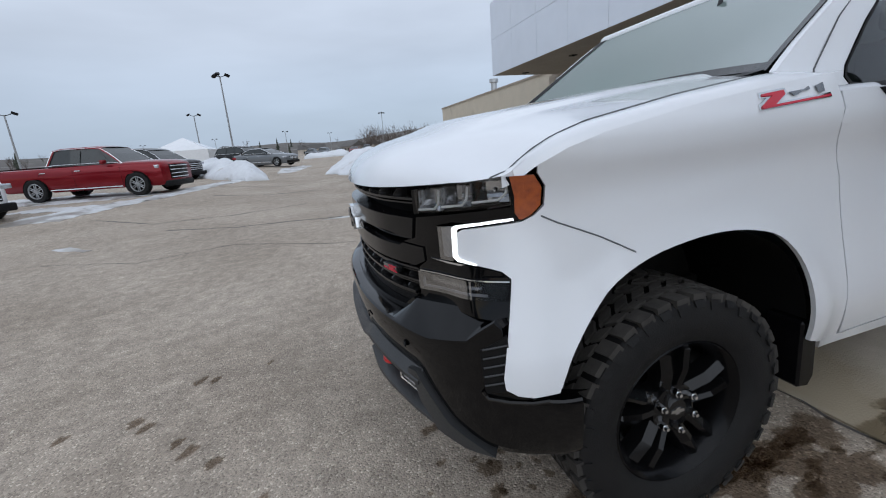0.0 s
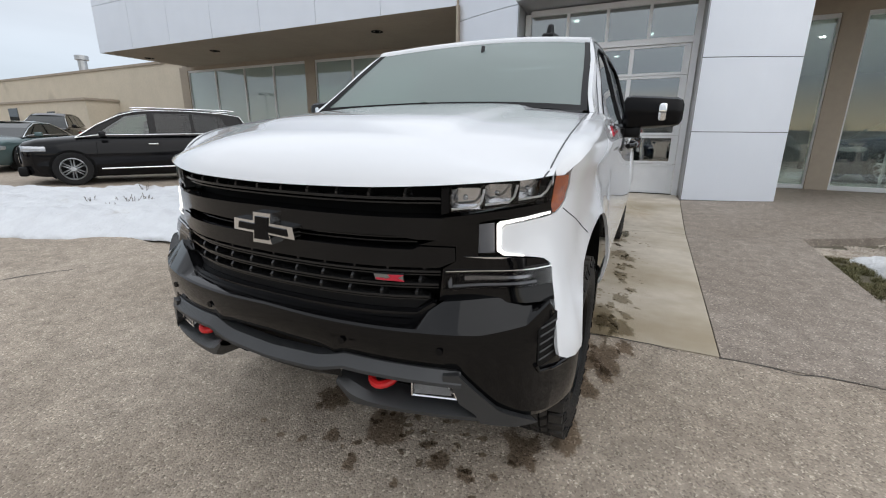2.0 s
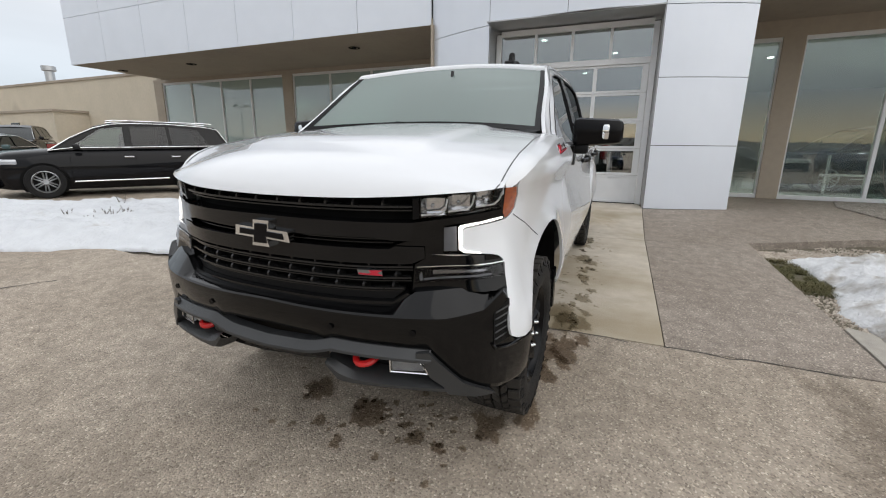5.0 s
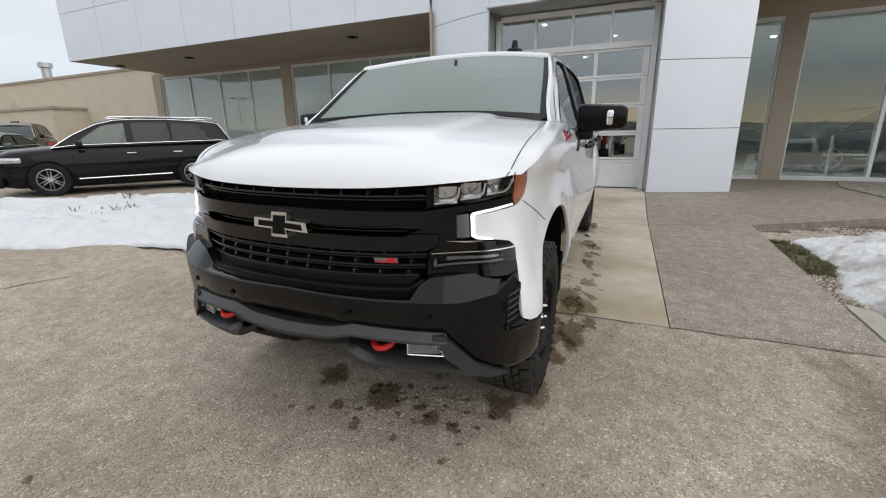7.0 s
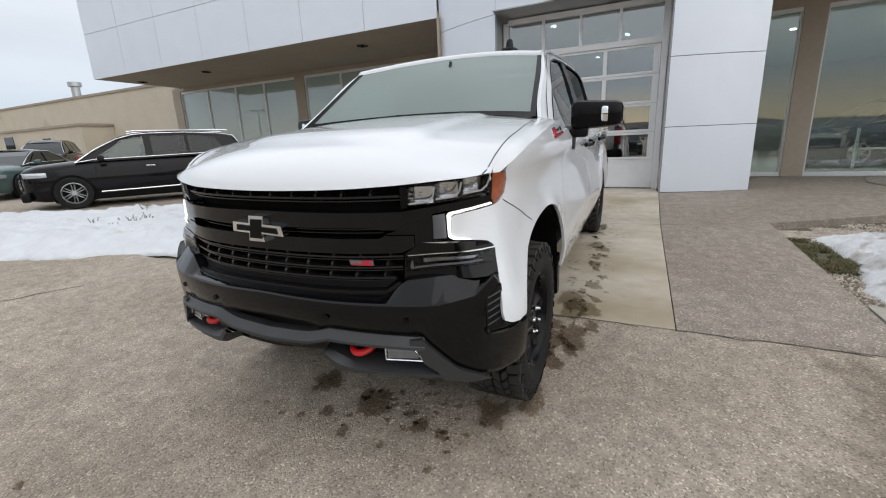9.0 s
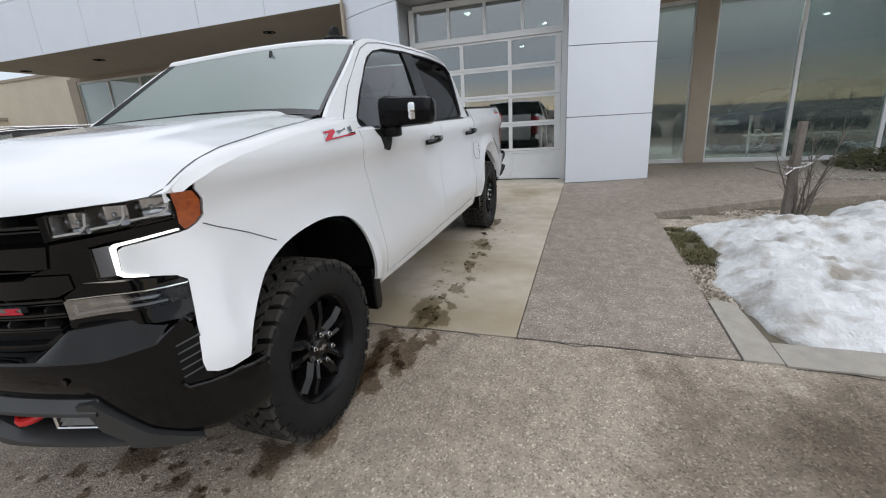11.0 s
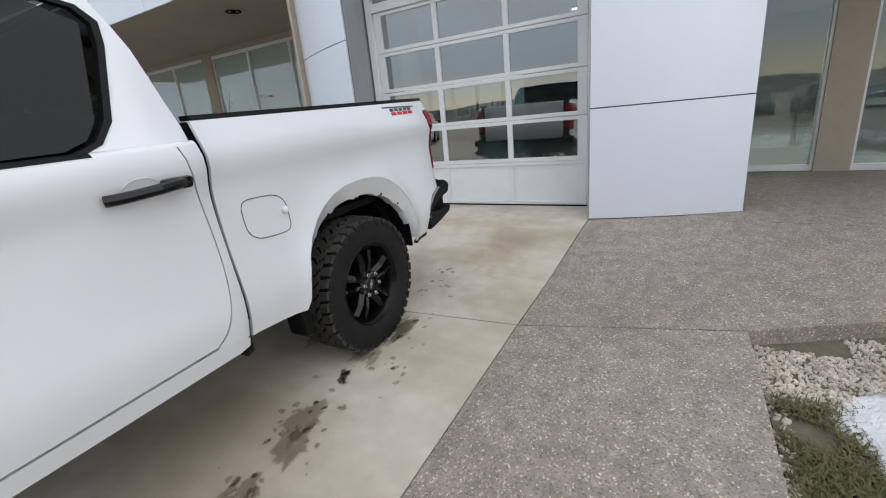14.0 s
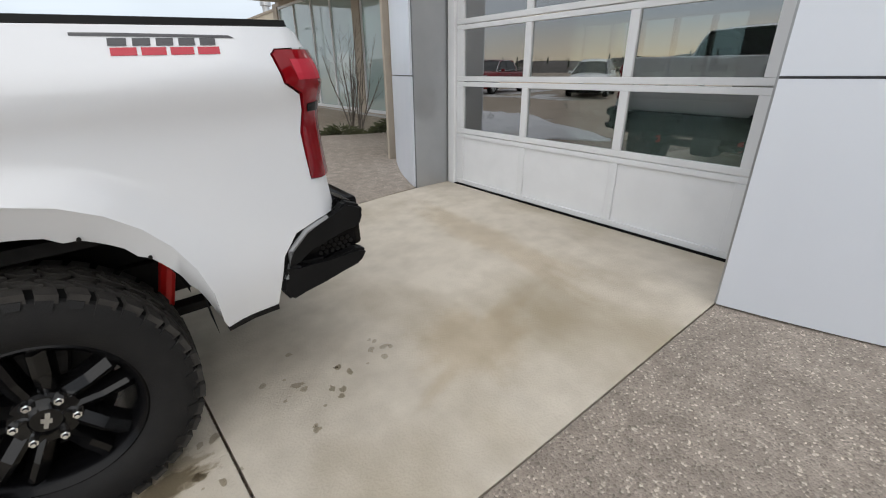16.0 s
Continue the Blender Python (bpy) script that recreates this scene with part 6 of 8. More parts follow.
def pickup_wheel(m, tyre_label=""):
    w = part("wheel", bmesh.new(), RUBBER, truck)
    w.matrix_local = m
    bm = bmesh.new()
    tyre_mesh(bm)
    biter_mesh(bm)
    part("tyre", bm, RUBBER, w, "black all-terrain tyre with a keyed side wall", smooth=35)
    bm = bmesh.new()
    tread_mesh(bm)
    part("tread", bm, TREAD, w)
    # near-black band puts the shade between the tread blocks into colour
    bm = bmesh.new()
    lathe(bm, [(0.385, -0.122), (0.3915, -0.112), (0.3915, 0.112), (0.385, 0.122)], 72, "y")
    part("tread_groove", bm, DARK, w, smooth=True)
    bm = bmesh.new()
    lathe(bm, [(0.236, 0.10), (0.243, 0.112), (0.247, 0.118), (0.240, 0.122), (0.228, 0.112), (0.215, 0.09), (0.205, 0.02), (0.205, -0.10)], 60, "y")
    part("rim", bm, GRILLE, w, "gloss black alloy rim", smooth=40)
    bm = bmesh.new()
    spoke_wheel(bm, 5, 0.064, 0.230, 0.0285, 0.029, 0.112)
    part("spokes", bm, RIM, w)
    bm = bmesh.new()
    lathe(bm, [(0.0, 0.104), (0.036, 0.104), (0.044, 0.096), (0.082, 0.090), (0.088, 0.06), (0.09, 0.0)], 36, "y")
    part("hub", bm, RIM, w, smooth=40)
    nut = None
    for k in range(6):
        a = 2 * math.pi * k / 6 + 0.4
        c = Vector((0.068 * math.cos(a), 0.09, 0.068 * math.sin(a)))
        if nut is None:
            bm = bmesh.new()
            tube(bm, [(0, 0, 0), (0, 0.024, 0)], 0.012, 6)
            tube(bm, [(0, 0.02, 0), (0, 0.034, 0)], 0.009, 10, r2=0.006)
            nut = part("lug_nut", bm, CHROME, w, smooth=40, loc=c)
        else:
            share("lug_nut", nut, w, Matrix.Translation(c))
    bm = bmesh.new()
    prism(bm, [(-0.026, -0.008), (-0.006, -0.008), (-0.008, -0.013), (0.009, -0.013), (0.008, -0.006), (0.026, -0.004), (0.025, 0.006), (0.007, 0.005), (0.006, 0.012), (-0.010, 0.012), (-0.007, 0.004), (-0.025, 0.003)], "y", 0.104, 0.107)
    part("hub_emblem", bm, STEEL, w)
    bm = bmesh.new()
    lathe(bm, [(0.06, -0.02), (0.17, -0.02), (0.17, 0.0), (0.06, 0.0)], 32, "y")
    box(bm, -0.19, -0.10, -0.05, 0.05, -0.05, 0.12, 0.02)
    part("brake_disc", bm, CHASSIS, w)
    return w


ROUND = Matrix.Diagonal((1.03, 1.02, 1.01, 1))
first = pickup_wheel(pose(0, -0.780, 0.42, 0, 0, 180) @ ROUND)
for x, y, turn, rz in ((3.745, -0.755, 72, 180), (0, 0.780, 0, 0), (3.745, 0.755, 72, 0)):
    w = new("wheel", first.data)
    w.parent, w.matrix_local = truck, pose(x, y, 0.42, 0, 0, rz) @ ROUND @ pose(0, 0, 0, 0, turn, 0)
    for c in first.children:
        o = new(c.name.split(".")[0], c.data)
        o.parent = w
        o.matrix_basis = c.matrix_basis
        if "label" in c:
            o["label"] = c["label"]

# the cab stands a little wider towards its roof, the bed is narrower
for o in list(truck.children_recursive):
    if o.data is None or not len(o.data.vertices) or "mirror" in o.name or o.name.startswith("roof_antenna") or o.parent.name.startswith("wheel") or "lug" in o.name:
        continue
    m = o.matrix_basis if o.parent == truck else o.parent.matrix_basis @ o.matrix_basis
    inv = m.inverted()
    for v in o.data.vertices:
        p = m @ v.co
        p.y *= 1 + 0.034 * smooth01((p.z - 1.42) / 0.4) - 0.036 * smooth01((p.x - 2.80) / 0.12)
        v.co = inv @ p

# ---- other vehicles ----
def car_paint(name, c, metal=0.3):
    dark = max(c) < 0.05
    return surf(name, c, tuple(v * 0.9 for v in c), rough=0.05 if dark else 0.12, metal=0.0 if dark else metal, scale=3, spec=0.22 if dark else 0.4, rvar=0.02)


CARGLASS = surf("dark_car_glass", (0.014, 0.018, 0.018), (0.020, 0.025, 0.025), rough=0.02, rvar=0.01, spec=0.5)
LAMPGLASS = surf("lamp_cluster", (0.55, 0.57, 0.60), (0.40, 0.42, 0.45), rough=0.1, scale=30, metal=0.5)
ALLOY = surf("silver_alloy", (0.50, 0.51, 0.52), (0.42, 0.43, 0.44), rough=0.3, metal=0.8)
_wheel_cache = {}


def car_wheel(parent, m, r, rim_mat, n):
    key = (round(r, 3), rim_mat.name, n)
    if key not in _wheel_cache:
        w = new("wheel")
        bm = bmesh.new()
        k = r / 0.37
        lathe(bm, [(0.235 * k, -0.10), (0.30 * k, -0.12), (0.355 * k, -0.112), (0.37 * k, -0.09), (0.37 * k, 0.09), (0.355 * k, 0.112), (0.30 * k, 0.12), (0.235 * k, 0.10)], 40, "y")
        bm2 = bmesh.new()
        lathe(bm2, [(0.236 * k, 0.095), (0.245 * k, 0.105), (0.235 * k, 0.112), (0.218 * k, 0.085), (0.205 * k, 0.0), (0.20 * k, -0.09)], 40, "y")
        spoke_wheel(bm2, n, 0.04 * k, 0.225 * k, 0.022 * k, 0.016 * k, 0.10)
        lathe(bm2, [(0.0, 0.10), (0.05 * k, 0.10), (0.06 * k, 0.07), (0.065 * k, 0.0)], 20, "y")
        bm3 = bmesh.new()
        lathe(bm3, [(0.0, -0.02), (0.2 * k, -0.02)], 24, "y")
        parts = (part("tyre", bm, RUBBER, w, smooth=45), part("rim", bm2, rim_mat, w, smooth=35), part("brake_disc", bm3, DARK, w))
        _wheel_cache[key] = [p.data for p in parts]
        for p in parts:
            bpy.data.objects.remove(p)
        bpy.data.objects.remove(w)
    w = new("wheel")
    w.parent, w.matrix_local = parent, m
    for nm, d in zip(("tyre", "rim", "brake_disc"), _wheel_cache[key]):
        o = new(nm, d)
        o.parent = w


def section(hw, zb, zs, zt):
    return [(hw * 0.86, zb), (hw * 0.955, zb + 0.10), (hw * 0.985, zb + 0.28), (hw, (zb + zs) * 0.55), (hw * 0.985, zs - 0.10), (hw * 0.95, zs - 0.02), (hw * 0.86, zs + (zt - zs) * 0.45), (hw * 0.45, zt), (0, zt + 0.008)]


def loft(bm, stations):
    """A body from cross-sections (x, hw, zb, zs, zt), the same on both sides."""
    rows = []
    for x, hw, zb, zs, zt in stations:
        sec = section(hw, zb, zs, zt)
        row = [bm.verts.new((x, -y, z)) for y, z in sec] + [bm.verts.new((x, y, z)) for y, z in reversed(sec[:-1])]
        rows.append(row)
    for a, b in zip(rows[:-1], rows[1:]):
        for i in range(len(a) - 1):
            bm.faces.new((a[i], a[i + 1], b[i + 1], b[i]))
        bm.faces.new((a[-1], a[0], b[0], b[-1]))
    bm.faces.new(rows[0])
    bm.faces.new(rows[-1][::-1])


def car(name, label, category, m, paint, L, wb, foh, hw, H, lower, green, panes, r=0.36, rim=None, spokes=6, chrome=True, rails=False, group="", cladding=True, bed=None, detail=True, clear=False):
    """A parked vehicle. lower: body stations (x, width share, bottom, shoulder, top); green: glasshouse outline (x, z); panes: side windows."""
    th = thing(name, label, category, group, m)
    bm = bmesh.new()
    loft(bm, [(x, hw * k, zb, zs, zt) for x, k, zb, zs, zt in lower])
    part("body", bm, paint, th, smooth=40)
    base = lambda z: hw * (0.93 - 0.40 * max(0, z - green[0][1] + 0.05))
    # glasshouse: dark core, painted roof and pillars, panes
    bm = bmesh.new()
    lo = [bm.verts.new((x, -base(z) + 0.02, z - 0.01)) for x, z in green]
    hi = [bm.verts.new((x, base(z) - 0.02, z - 0.01)) for x, z in green]
    n = len(green)
    if clear:
        bm.faces.new((lo[-1], hi[-1], hi[0], lo[0]))
        bm.faces.new((lo[0], hi[0], hi[1], lo[1]))
    else:
        bm.faces.new(lo)
        bm.faces.new(hi[::-1])
    for i in range(1 if clear else 0, n - 1 if clear else n):
        bm.faces.new((lo[i], hi[i], hi[(i + 1) % n], lo[(i + 1) % n]))
    part("glasshouse", bm, CARGLASS, th, "dark tinted glass")
    if clear:
        # pillars, door frames and headlining round open windows, seats inside
        for sg in (-1, 1):
            bm = bmesh.new()
            q = lambda p: bm.verts.new((p[0], sg * (base(p[1]) - 0.006), p[1]))
            for a, b in zip(panes[:-1], panes[1:]):
                bm.faces.new([q(p) for p in (a[1], b[0], b[3], a[2])])
            bm.faces.new([q(p) for p in [green[0], green[-1]] + [p for pn in reversed(panes) for p in (pn[1], pn[0])]])
            tops = [p for pn in panes for p in (pn[3], pn[2])]
            bm.faces.new([q(p) for p in tops + list(reversed(green[2:-1]))])
            bm.faces.new([q(p) for p in (green[0], panes[0][0], panes[0][3], green[2], green[1])])
            bm.faces.new([q(p) for p in (panes[-1][1], green[-1], green[-2], panes[-1][2])])
            part("door_frame", bm, GLOSS, th)
        for x_ in (2.35, 3.25, 4.1):
            for y_ in (-0.42, 0.42):
                bm = bmesh.new()
                box(bm, x_, x_ + 0.16, y_ - 0.24, y_ + 0.24, 0.7, 1.28, 0.05)
                box(bm, x_ + 0.04, x_ + 0.14, y_ - 0.12, y_ + 0.12, 1.30, 1.46, 0.03)
                part("seat", bm, SEAT, th, smooth=40)
    top = max(z for _, z in green)
    edge = [p for p in green if p[1] > top - 0.14]
    bm = bmesh.new()
    rows = []
    for x, z in edge:
        w = base(z) - 0.012
        rows.append([bm.verts.new((x, w * t, z + 0.03 * (1 - t * t) - (0.02 if abs(t) == 1 else 0))) for t in (-1, -0.92, -0.5, 0, 0.5, 0.92, 1)])
    for a, b in zip(rows[:-1], rows[1:]):
        for i in range(6):
            bm.faces.new((a[i], a[i + 1], b[i + 1], b[i]))
    part("roof_panel", bm, paint, th, smooth=50)
    for sg in (-1, 1):
        bm = bmesh.new()
        for (xa, za), (xb, zb_) in zip(green[:-1], green[1:]):
            va = [(xa, sg * base(za), za), (xb, sg * base(zb_), zb_)]
            cx = sum(p[0] for p in green) / n
            ia = Vector((cx, 0, green[0][1] + 0.2))
            q = []
            for x, y, z in va:
                d = (Vector((ia.x, 0, ia.z)) - Vector((x, 0, z))).normalized() * 0.075
                q.append((x + d.x, sg * base(z + d.z), z + d.z))
            bm.faces.new([bm.verts.new(p) for p in (va[0], va[1], q[1], q[0])])
        part("window_pillar", bm, paint, th)
        for k, poly in enumerate(panes):
            bm = bmesh.new()
            bm.faces.new([bm.verts.new((x, sg * (base(z) - 0.002), z)) for x, z in poly])
            part("window", bm, (WIN_CAR if k == 0 else WIN_REAR) if clear else CARGLASS, th)
        if chrome:
            bm = bmesh.new()
            x0, x1 = panes[0][0], panes[-1][1]
            pts = [(x, sg * (base(z) + 0.004), z) for x, z in ([green[0]] + [p for p in green[1:]])]
            tube(bm, [(x, y, z - (0.03 if z > top - 0.2 else 0)) for x, y, z in pts], 0.012, 6)
            tube(bm, [pts[0], (pts[0][0] + 0.4, sg * (base(green[0][1] + 0.06) + 0.006), green[0][1] + 0.06), (pts[-1][0] - 0.3, sg * (base(green[-1][1] + 0.02) + 0.006), green[-1][1] + 0.03), pts[-1]], 0.010, 6)
            part("chrome_trim", bm, CHROME, th)
            bm = bmesh.new()
            tube(bm, [(foh + 0.5, sg * hw * 0.99, 0.36), (foh + wb - 0.5, sg * hw * 0.99, 0.38)], 0.018, 6)
            part("sill_trim", bm, CHROME, th)
        if rails:
            bm = bmesh.new()
            tube(bm, [(edge[0][0] + 0.25, sg * (base(top) - 0.08), top + 0.0), (edge[0][0] + 0.4, sg * (base(top) - 0.08), top + 0.025), (edge[-1][0] - 0.3, sg * (base(top) - 0.08), top + 0.02), (edge[-1][0] - 0.1, sg * (base(top) - 0.08), top + 0.01)], 0.016, 6)
            part("roof_rail", bm, CHROME, th)
        # mirror, handles, lamps
        bm = bmesh.new()
        gx, gz = green[0]
        box(bm, gx + 0.45, gx + 0.58, *sorted((sg * (hw - 0.02), sg * (hw + 0.17))), gz + 0.02, gz + 0.15, 0.03)
        part("side_mirror", bm, paint, th, smooth=40)
        if detail:
            for hx in (foh + wb * 0.52, foh + wb * 0.86):
                bm = bmesh.new()
                box(bm, hx, hx + 0.2, *sorted((sg * hw * 0.97, sg * (hw * 0.99 + 0.03))), gz - 0.16, gz - 0.125, 0.01)
                part("door_handle", bm, CHROME if chrome else paint, th)
            for gx_ in (foh + 0.48, foh + wb * 0.60, foh + wb * 0.93):
                bm = bmesh.new()
                tube(bm, [(gx_, sg * hw * 0.975, 0.38), (gx_, sg * (hw + 0.001), 0.60), (gx_ + 0.01, sg * (hw * 0.988), gz - 0.08)], 0.004, 4)
                part("door_gap", bm, DARK, th)
        z1 = lower[1][3] - 0.06
        bm = bmesh.new()
        box(bm, 0.03, 0.42, *sorted((sg * hw * 0.60, sg * hw * 0.955)), z1 - 0.09, z1 + 0.03, 0.03)
        for v in bm.verts:
            v.co.x += 0.30 * max(0, abs(v.co.y) / hw - 0.6)
        part("headlight", bm, LAMPGLASS, th, smooth=40)
        bm = bmesh.new()
        zt = lower[-1][3]
        box(bm, L - 0.34, L + 0.004, *sorted((sg * hw * 0.66, sg * hw * 0.955)), zt - 0.22, zt - 0.03, 0.03)
        part("tail_light", bm, LENSRED, th, "red tail light", smooth=40)
        for cx in (foh, foh + wb):
            # flat near-black disc stands for the shaded wheel well
            bm = bmesh.new()
            lathe(bm, [(r + 0.05, 0.0), (r + 0.05, 0.012), (r + 0.015, 0.012), (0.0, 0.006)], 32, "y")
            for v in bm.verts:
                v.co = Vector((v.co.x + cx, sg * (hw * 0.985 + v.co.y), max(0.16, v.co.z + r)))
            part("wheel_arch", bm, DARK, th)
            car_wheel(th, pose(cx, sg * (hw - 0.075), r, 0, 0, 0 if sg > 0 else 180), r, rim or ALLOY, spokes)
    # front face
    bm = bmesh.new()
    zf = lower[1][3]
    box(bm, -0.012, 0.10, -hw * 0.56, hw * 0.56, 0.46, zf - 0.04, 0.03)
    gr = part("grille", bm, GRILLE, th, smooth=40)
    bm = bmesh.new()
    for i in range(4):
        z = 0.52 + (zf - 0.62) * i / 3
        tube(bm, [(-0.018, -hw * 0.52, z), (-0.018, hw * 0.52, z)], 0.012, 6)
    part("grille_bars", bm, CHROME if chrome else GRILLE, gr)
    bm = bmesh.new()
    box(bm, -0.03, 0.14, -hw * 0.82, hw * 0.82, 0.22, 0.42, 0.04)
    part("lower_bumper", bm, PLASTIC, th, smooth=40)
    if bed:
        x0, x1, z = bed
        # flat near-black plate stands for the shaded hollow of the bed
        bm = bmesh.new()
        box(bm, x0, x1, -hw * 0.80, hw * 0.80, z - 0.02, z + 0.012)
        part("bed_opening", bm, DARK, th)
    return th


SUV_LOW = [(0.0, 0.55, 0.30, 0.80, 0.86), (0.10, 0.74, 0.24, 0.90, 0.97), (0.35, 0.93, 0.20, 0.95, 1.03), (1.0, 1.0, 0.18, 0.99, 1.10), (1.5, 1.0, 0.18, 1.02, 1.12), (2.5, 1.0, 0.18, 1.04, 1.13), (4.0, 1.0, 0.18, 1.06, 1.15), (4.7, 0.97, 0.22, 1.08, 1.16), (4.92, 0.90, 0.28, 1.05, 1.12), (4.98, 0.80, 0.36, 1.00, 1.05)]
SUV_GREEN = [(1.05, 1.06), (1.48, 1.36), (1.90, 1.61), (2.25, 1.71), (2.6, 1.74), (3.4, 1.75), (4.2, 1.71), (4.55, 1.65), (4.82, 1.16)]
SUV_PANES = [[(1.44, 1.14), (2.46, 1.15), (2.46, 1.63), (2.02, 1.56)], [(2.62, 1.15), (3.38, 1.16), (3.36, 1.65), (2.61, 1.64)], [(3.46, 1.17), (4.30, 1.22), (4.08, 1.60), (3.44, 1.65)]]
SEDAN_LOW = [(0.0, 0.70, 0.28, 0.66, 0.72), (0.12, 0.88, 0.20, 0.76, 0.82), (0.4, 0.97, 0.18, 0.83, 0.90), (1.0, 1.0, 0.16, 0.87, 0.97), (1.5, 1.0, 0.16, 0.90, 1.00), (3.0, 1.0, 0.16, 0.94, 1.02), (4.2, 0.99, 0.18, 0.97, 1.05), (4.7, 0.94, 0.24, 0.97, 1.05), (4.88, 0.84, 0.34, 0.92, 0.99)]
SEDAN_GREEN = [(1.35, 0.96), (1.9, 1.25), (2.35, 1.41), (2.8, 1.44), (3.3, 1.42), (3.8, 1.25), (4.25, 1.03)]
SEDAN_PANES = [[(1.85, 1.02), (2.75, 1.03), (2.75, 1.36), (2.40, 1.34)], [(2.85, 1.03), (3.75, 1.06), (3.45, 1.34), (2.85, 1.36)]]
PICK_LOW = [(0.0, 0.80, 0.36, 0.92, 0.98), (0.08, 0.92, 0.30, 1.00, 1.06), (0.3, 0.98, 0.28, 1.04, 1.12), (1.0, 1.0, 0.30, 1.08, 1.16), (1.5, 1.0, 0.30, 1.09, 1.17), (3.85, 1.0, 0.30, 1.09, 1.17), (3.95, 1.0, 0.34, 1.10, 1.14), (5.4, 1.0, 0.36, 1.12, 1.15), (5.62, 0.96, 0.42, 1.10, 1.13)]
PICK_GREEN = [(1.30, 1.10), (1.75, 1.45), (2.05, 1.66), (2.3, 1.71), (3.45, 1.71), (3.70, 1.66), (3.88, 1.16)]
PICK_PANES = [[(1.72, 1.17), (2.62, 1.18), (2.62, 1.60), (2.12, 1.56)], [(2.74, 1.18), (3.70, 1.20), (3.56, 1.60), (2.74, 1.61)]]


def heading(front, rear, foh):
    """The pose of a vehicle whose front and rear wheels on the ground stand at these points."""
    f, r_ = Vector(front), Vector(rear)
    d = (r_ - f).normalized()
    o = f - d * foh
    return pose(o.x, o.y, ground_z(*((f + r_) / 2)) + 0.0, 0, 0, math.degrees(math.atan2(d.y, d.x)))


def dirpose(x, y, ang):
    """Front bumper at x, y; ang is the way from the front to the rear."""
    a = radians(ang)
    return pose(x, y, ground_z(x + 2.4 * math.cos(a), y + 2.4 * math.sin(a)), 0, 0, ang)


BLACKP, TEALP, REDP, GREYP, WHITEP, NAVYP, SILVERP = (car_paint(*a) for a in (
    ("black_metallic", (0.008, 0.008, 0.009)), ("grey_teal_metallic", (0.10, 0.15, 0.155)), ("deep_red_metallic", (0.20, 0.010, 0.016)),
    ("grey_metallic", (0.16, 0.17, 0.18)), ("white_paint", (0.70, 0.71, 0.72), 0.0), ("navy_metallic", (0.010, 0.016, 0.032)), ("silver_metallic", (0.42, 0.43, 0.44))))

suv = lambda name, label, m, paint, **k: car(name, label, "car", m, paint, 4.98, 2.86, 0.93, 0.96, 1.78, SUV_LOW, SUV_GREEN, SUV_PANES, r=0.37, **k)
sedan = lambda name, label, m, paint, **k: car(name, label, "car", m, paint, 4.88, 2.83, 0.90, 0.92, 1.44, SEDAN_LOW, SEDAN_GREEN, SEDAN_PANES, r=0.34, **k)
pick = lambda name, label, m, paint, **k: car(name, label, "pickup truck", m, paint, 5.62, 3.45, 0.90, 0.94, 1.77, PICK_LOW, PICK_GREEN, PICK_PANES, r=0.385, bed=(4.02, 5.55, 1.15), **k)

black_suv = suv("suv", "gloss black three-row SUV with chrome trim, parked behind snow", heading((3.70, 11.45), (6.18, 10.02), 0.93), BLACKP, rails=True, clear=True)
bm = bmesh.new()
box(bm, 3.72, 3.90, 0.815, 0.822, 1.30, 1.40)
for v in bm.verts:
    v.co.y = 0.96 * (0.93 - 0.40 * (v.co.z - 1.01)) + 0.004
part("window_sticker", bm, WHITEP, black_suv, "white paper window sticker")
sedan("sedan", "grey-teal sedan with chrome grille, parked in the lot", dirpose(2.93, 15.72, 42.5), TEALP)
pick("pickup_truck", "dark red crew-cab pickup parked on a snowy lot", heading((-6.34, 15.73), (-9.67, 16.75), 0.90), REDP)
suv("suv", "black crossover parked beyond the red pickup", heading((-7.49, 23.54), (-10.06, 24.81), 0.93), BLACKP)
suv("suv", "black full-size SUV behind a ploughed snow bank", heading((-5.11, 38.08), (-8.54, 40.77), 0.93), BLACKP, rails=True)
sedan("sedan", "grey sedan parked at the end of a row", heading((-2.82, 34.02), (-5.47, 35.69), 0.90), GREYP)
suv("suv", "white SUV parked beside the red pickup", dirpose(-8.39, 10.46, 154.5), WHITEP)
van = suv("suv", "black and red decorated SUV parked by the beige building", dirpose(8.13, 24.23, 53.5), BLACKP)
bm = bmesh.new()
for sg in (-1, 1):
    box(bm, 2.6, 4.6, *sorted((sg * 0.964, sg * 0.972)), 0.62, 0.86)
part("door_decal", bm, REDBADGE, van, "red side decal")
bm = bmesh.new()
for sg in (-1, 1):
    box(bm, 3.0, 4.1, *sorted((sg * 0.966, sg * 0.974)), 0.90, 0.96)
part("lettering_bar", bm, WHITEP, van, "white lettering bar")
suv("suv", "dark blue SUV inside the showroom", pose(12.55, -5.15, 0.445, 0, 0, -78), NAVYP)
sedan("sedan", "dark sedan inside the showroom", pose(13.6, 8.2, 0.445, 0, 0, 100), NAVYP)
# rows further off, and the row across the lot that the glass mirrors
far_paint = (GREYP, BLACKP, SILVERP, WHITEP, NAVYP, REDP)
proto = {}
for i in range(12):
    x, y = 2.0 + 6.5 * (i % 6) - 9 * (i // 6), 92.0 + 9 * (i // 6)
    p = far_paint[(i * 5 + i // 6) % 6]
    if p.name not in proto:
        proto[p.name] = (sedan if i % 2 else suv)("sedan" if i % 2 else "suv", "parked car in a distant row", dirpose(x, y, 75), p, group="distant parked cars", detail=False, chrome=False)
    else:
        copy_thing(proto[p.name], dirpose(x, y, 75))
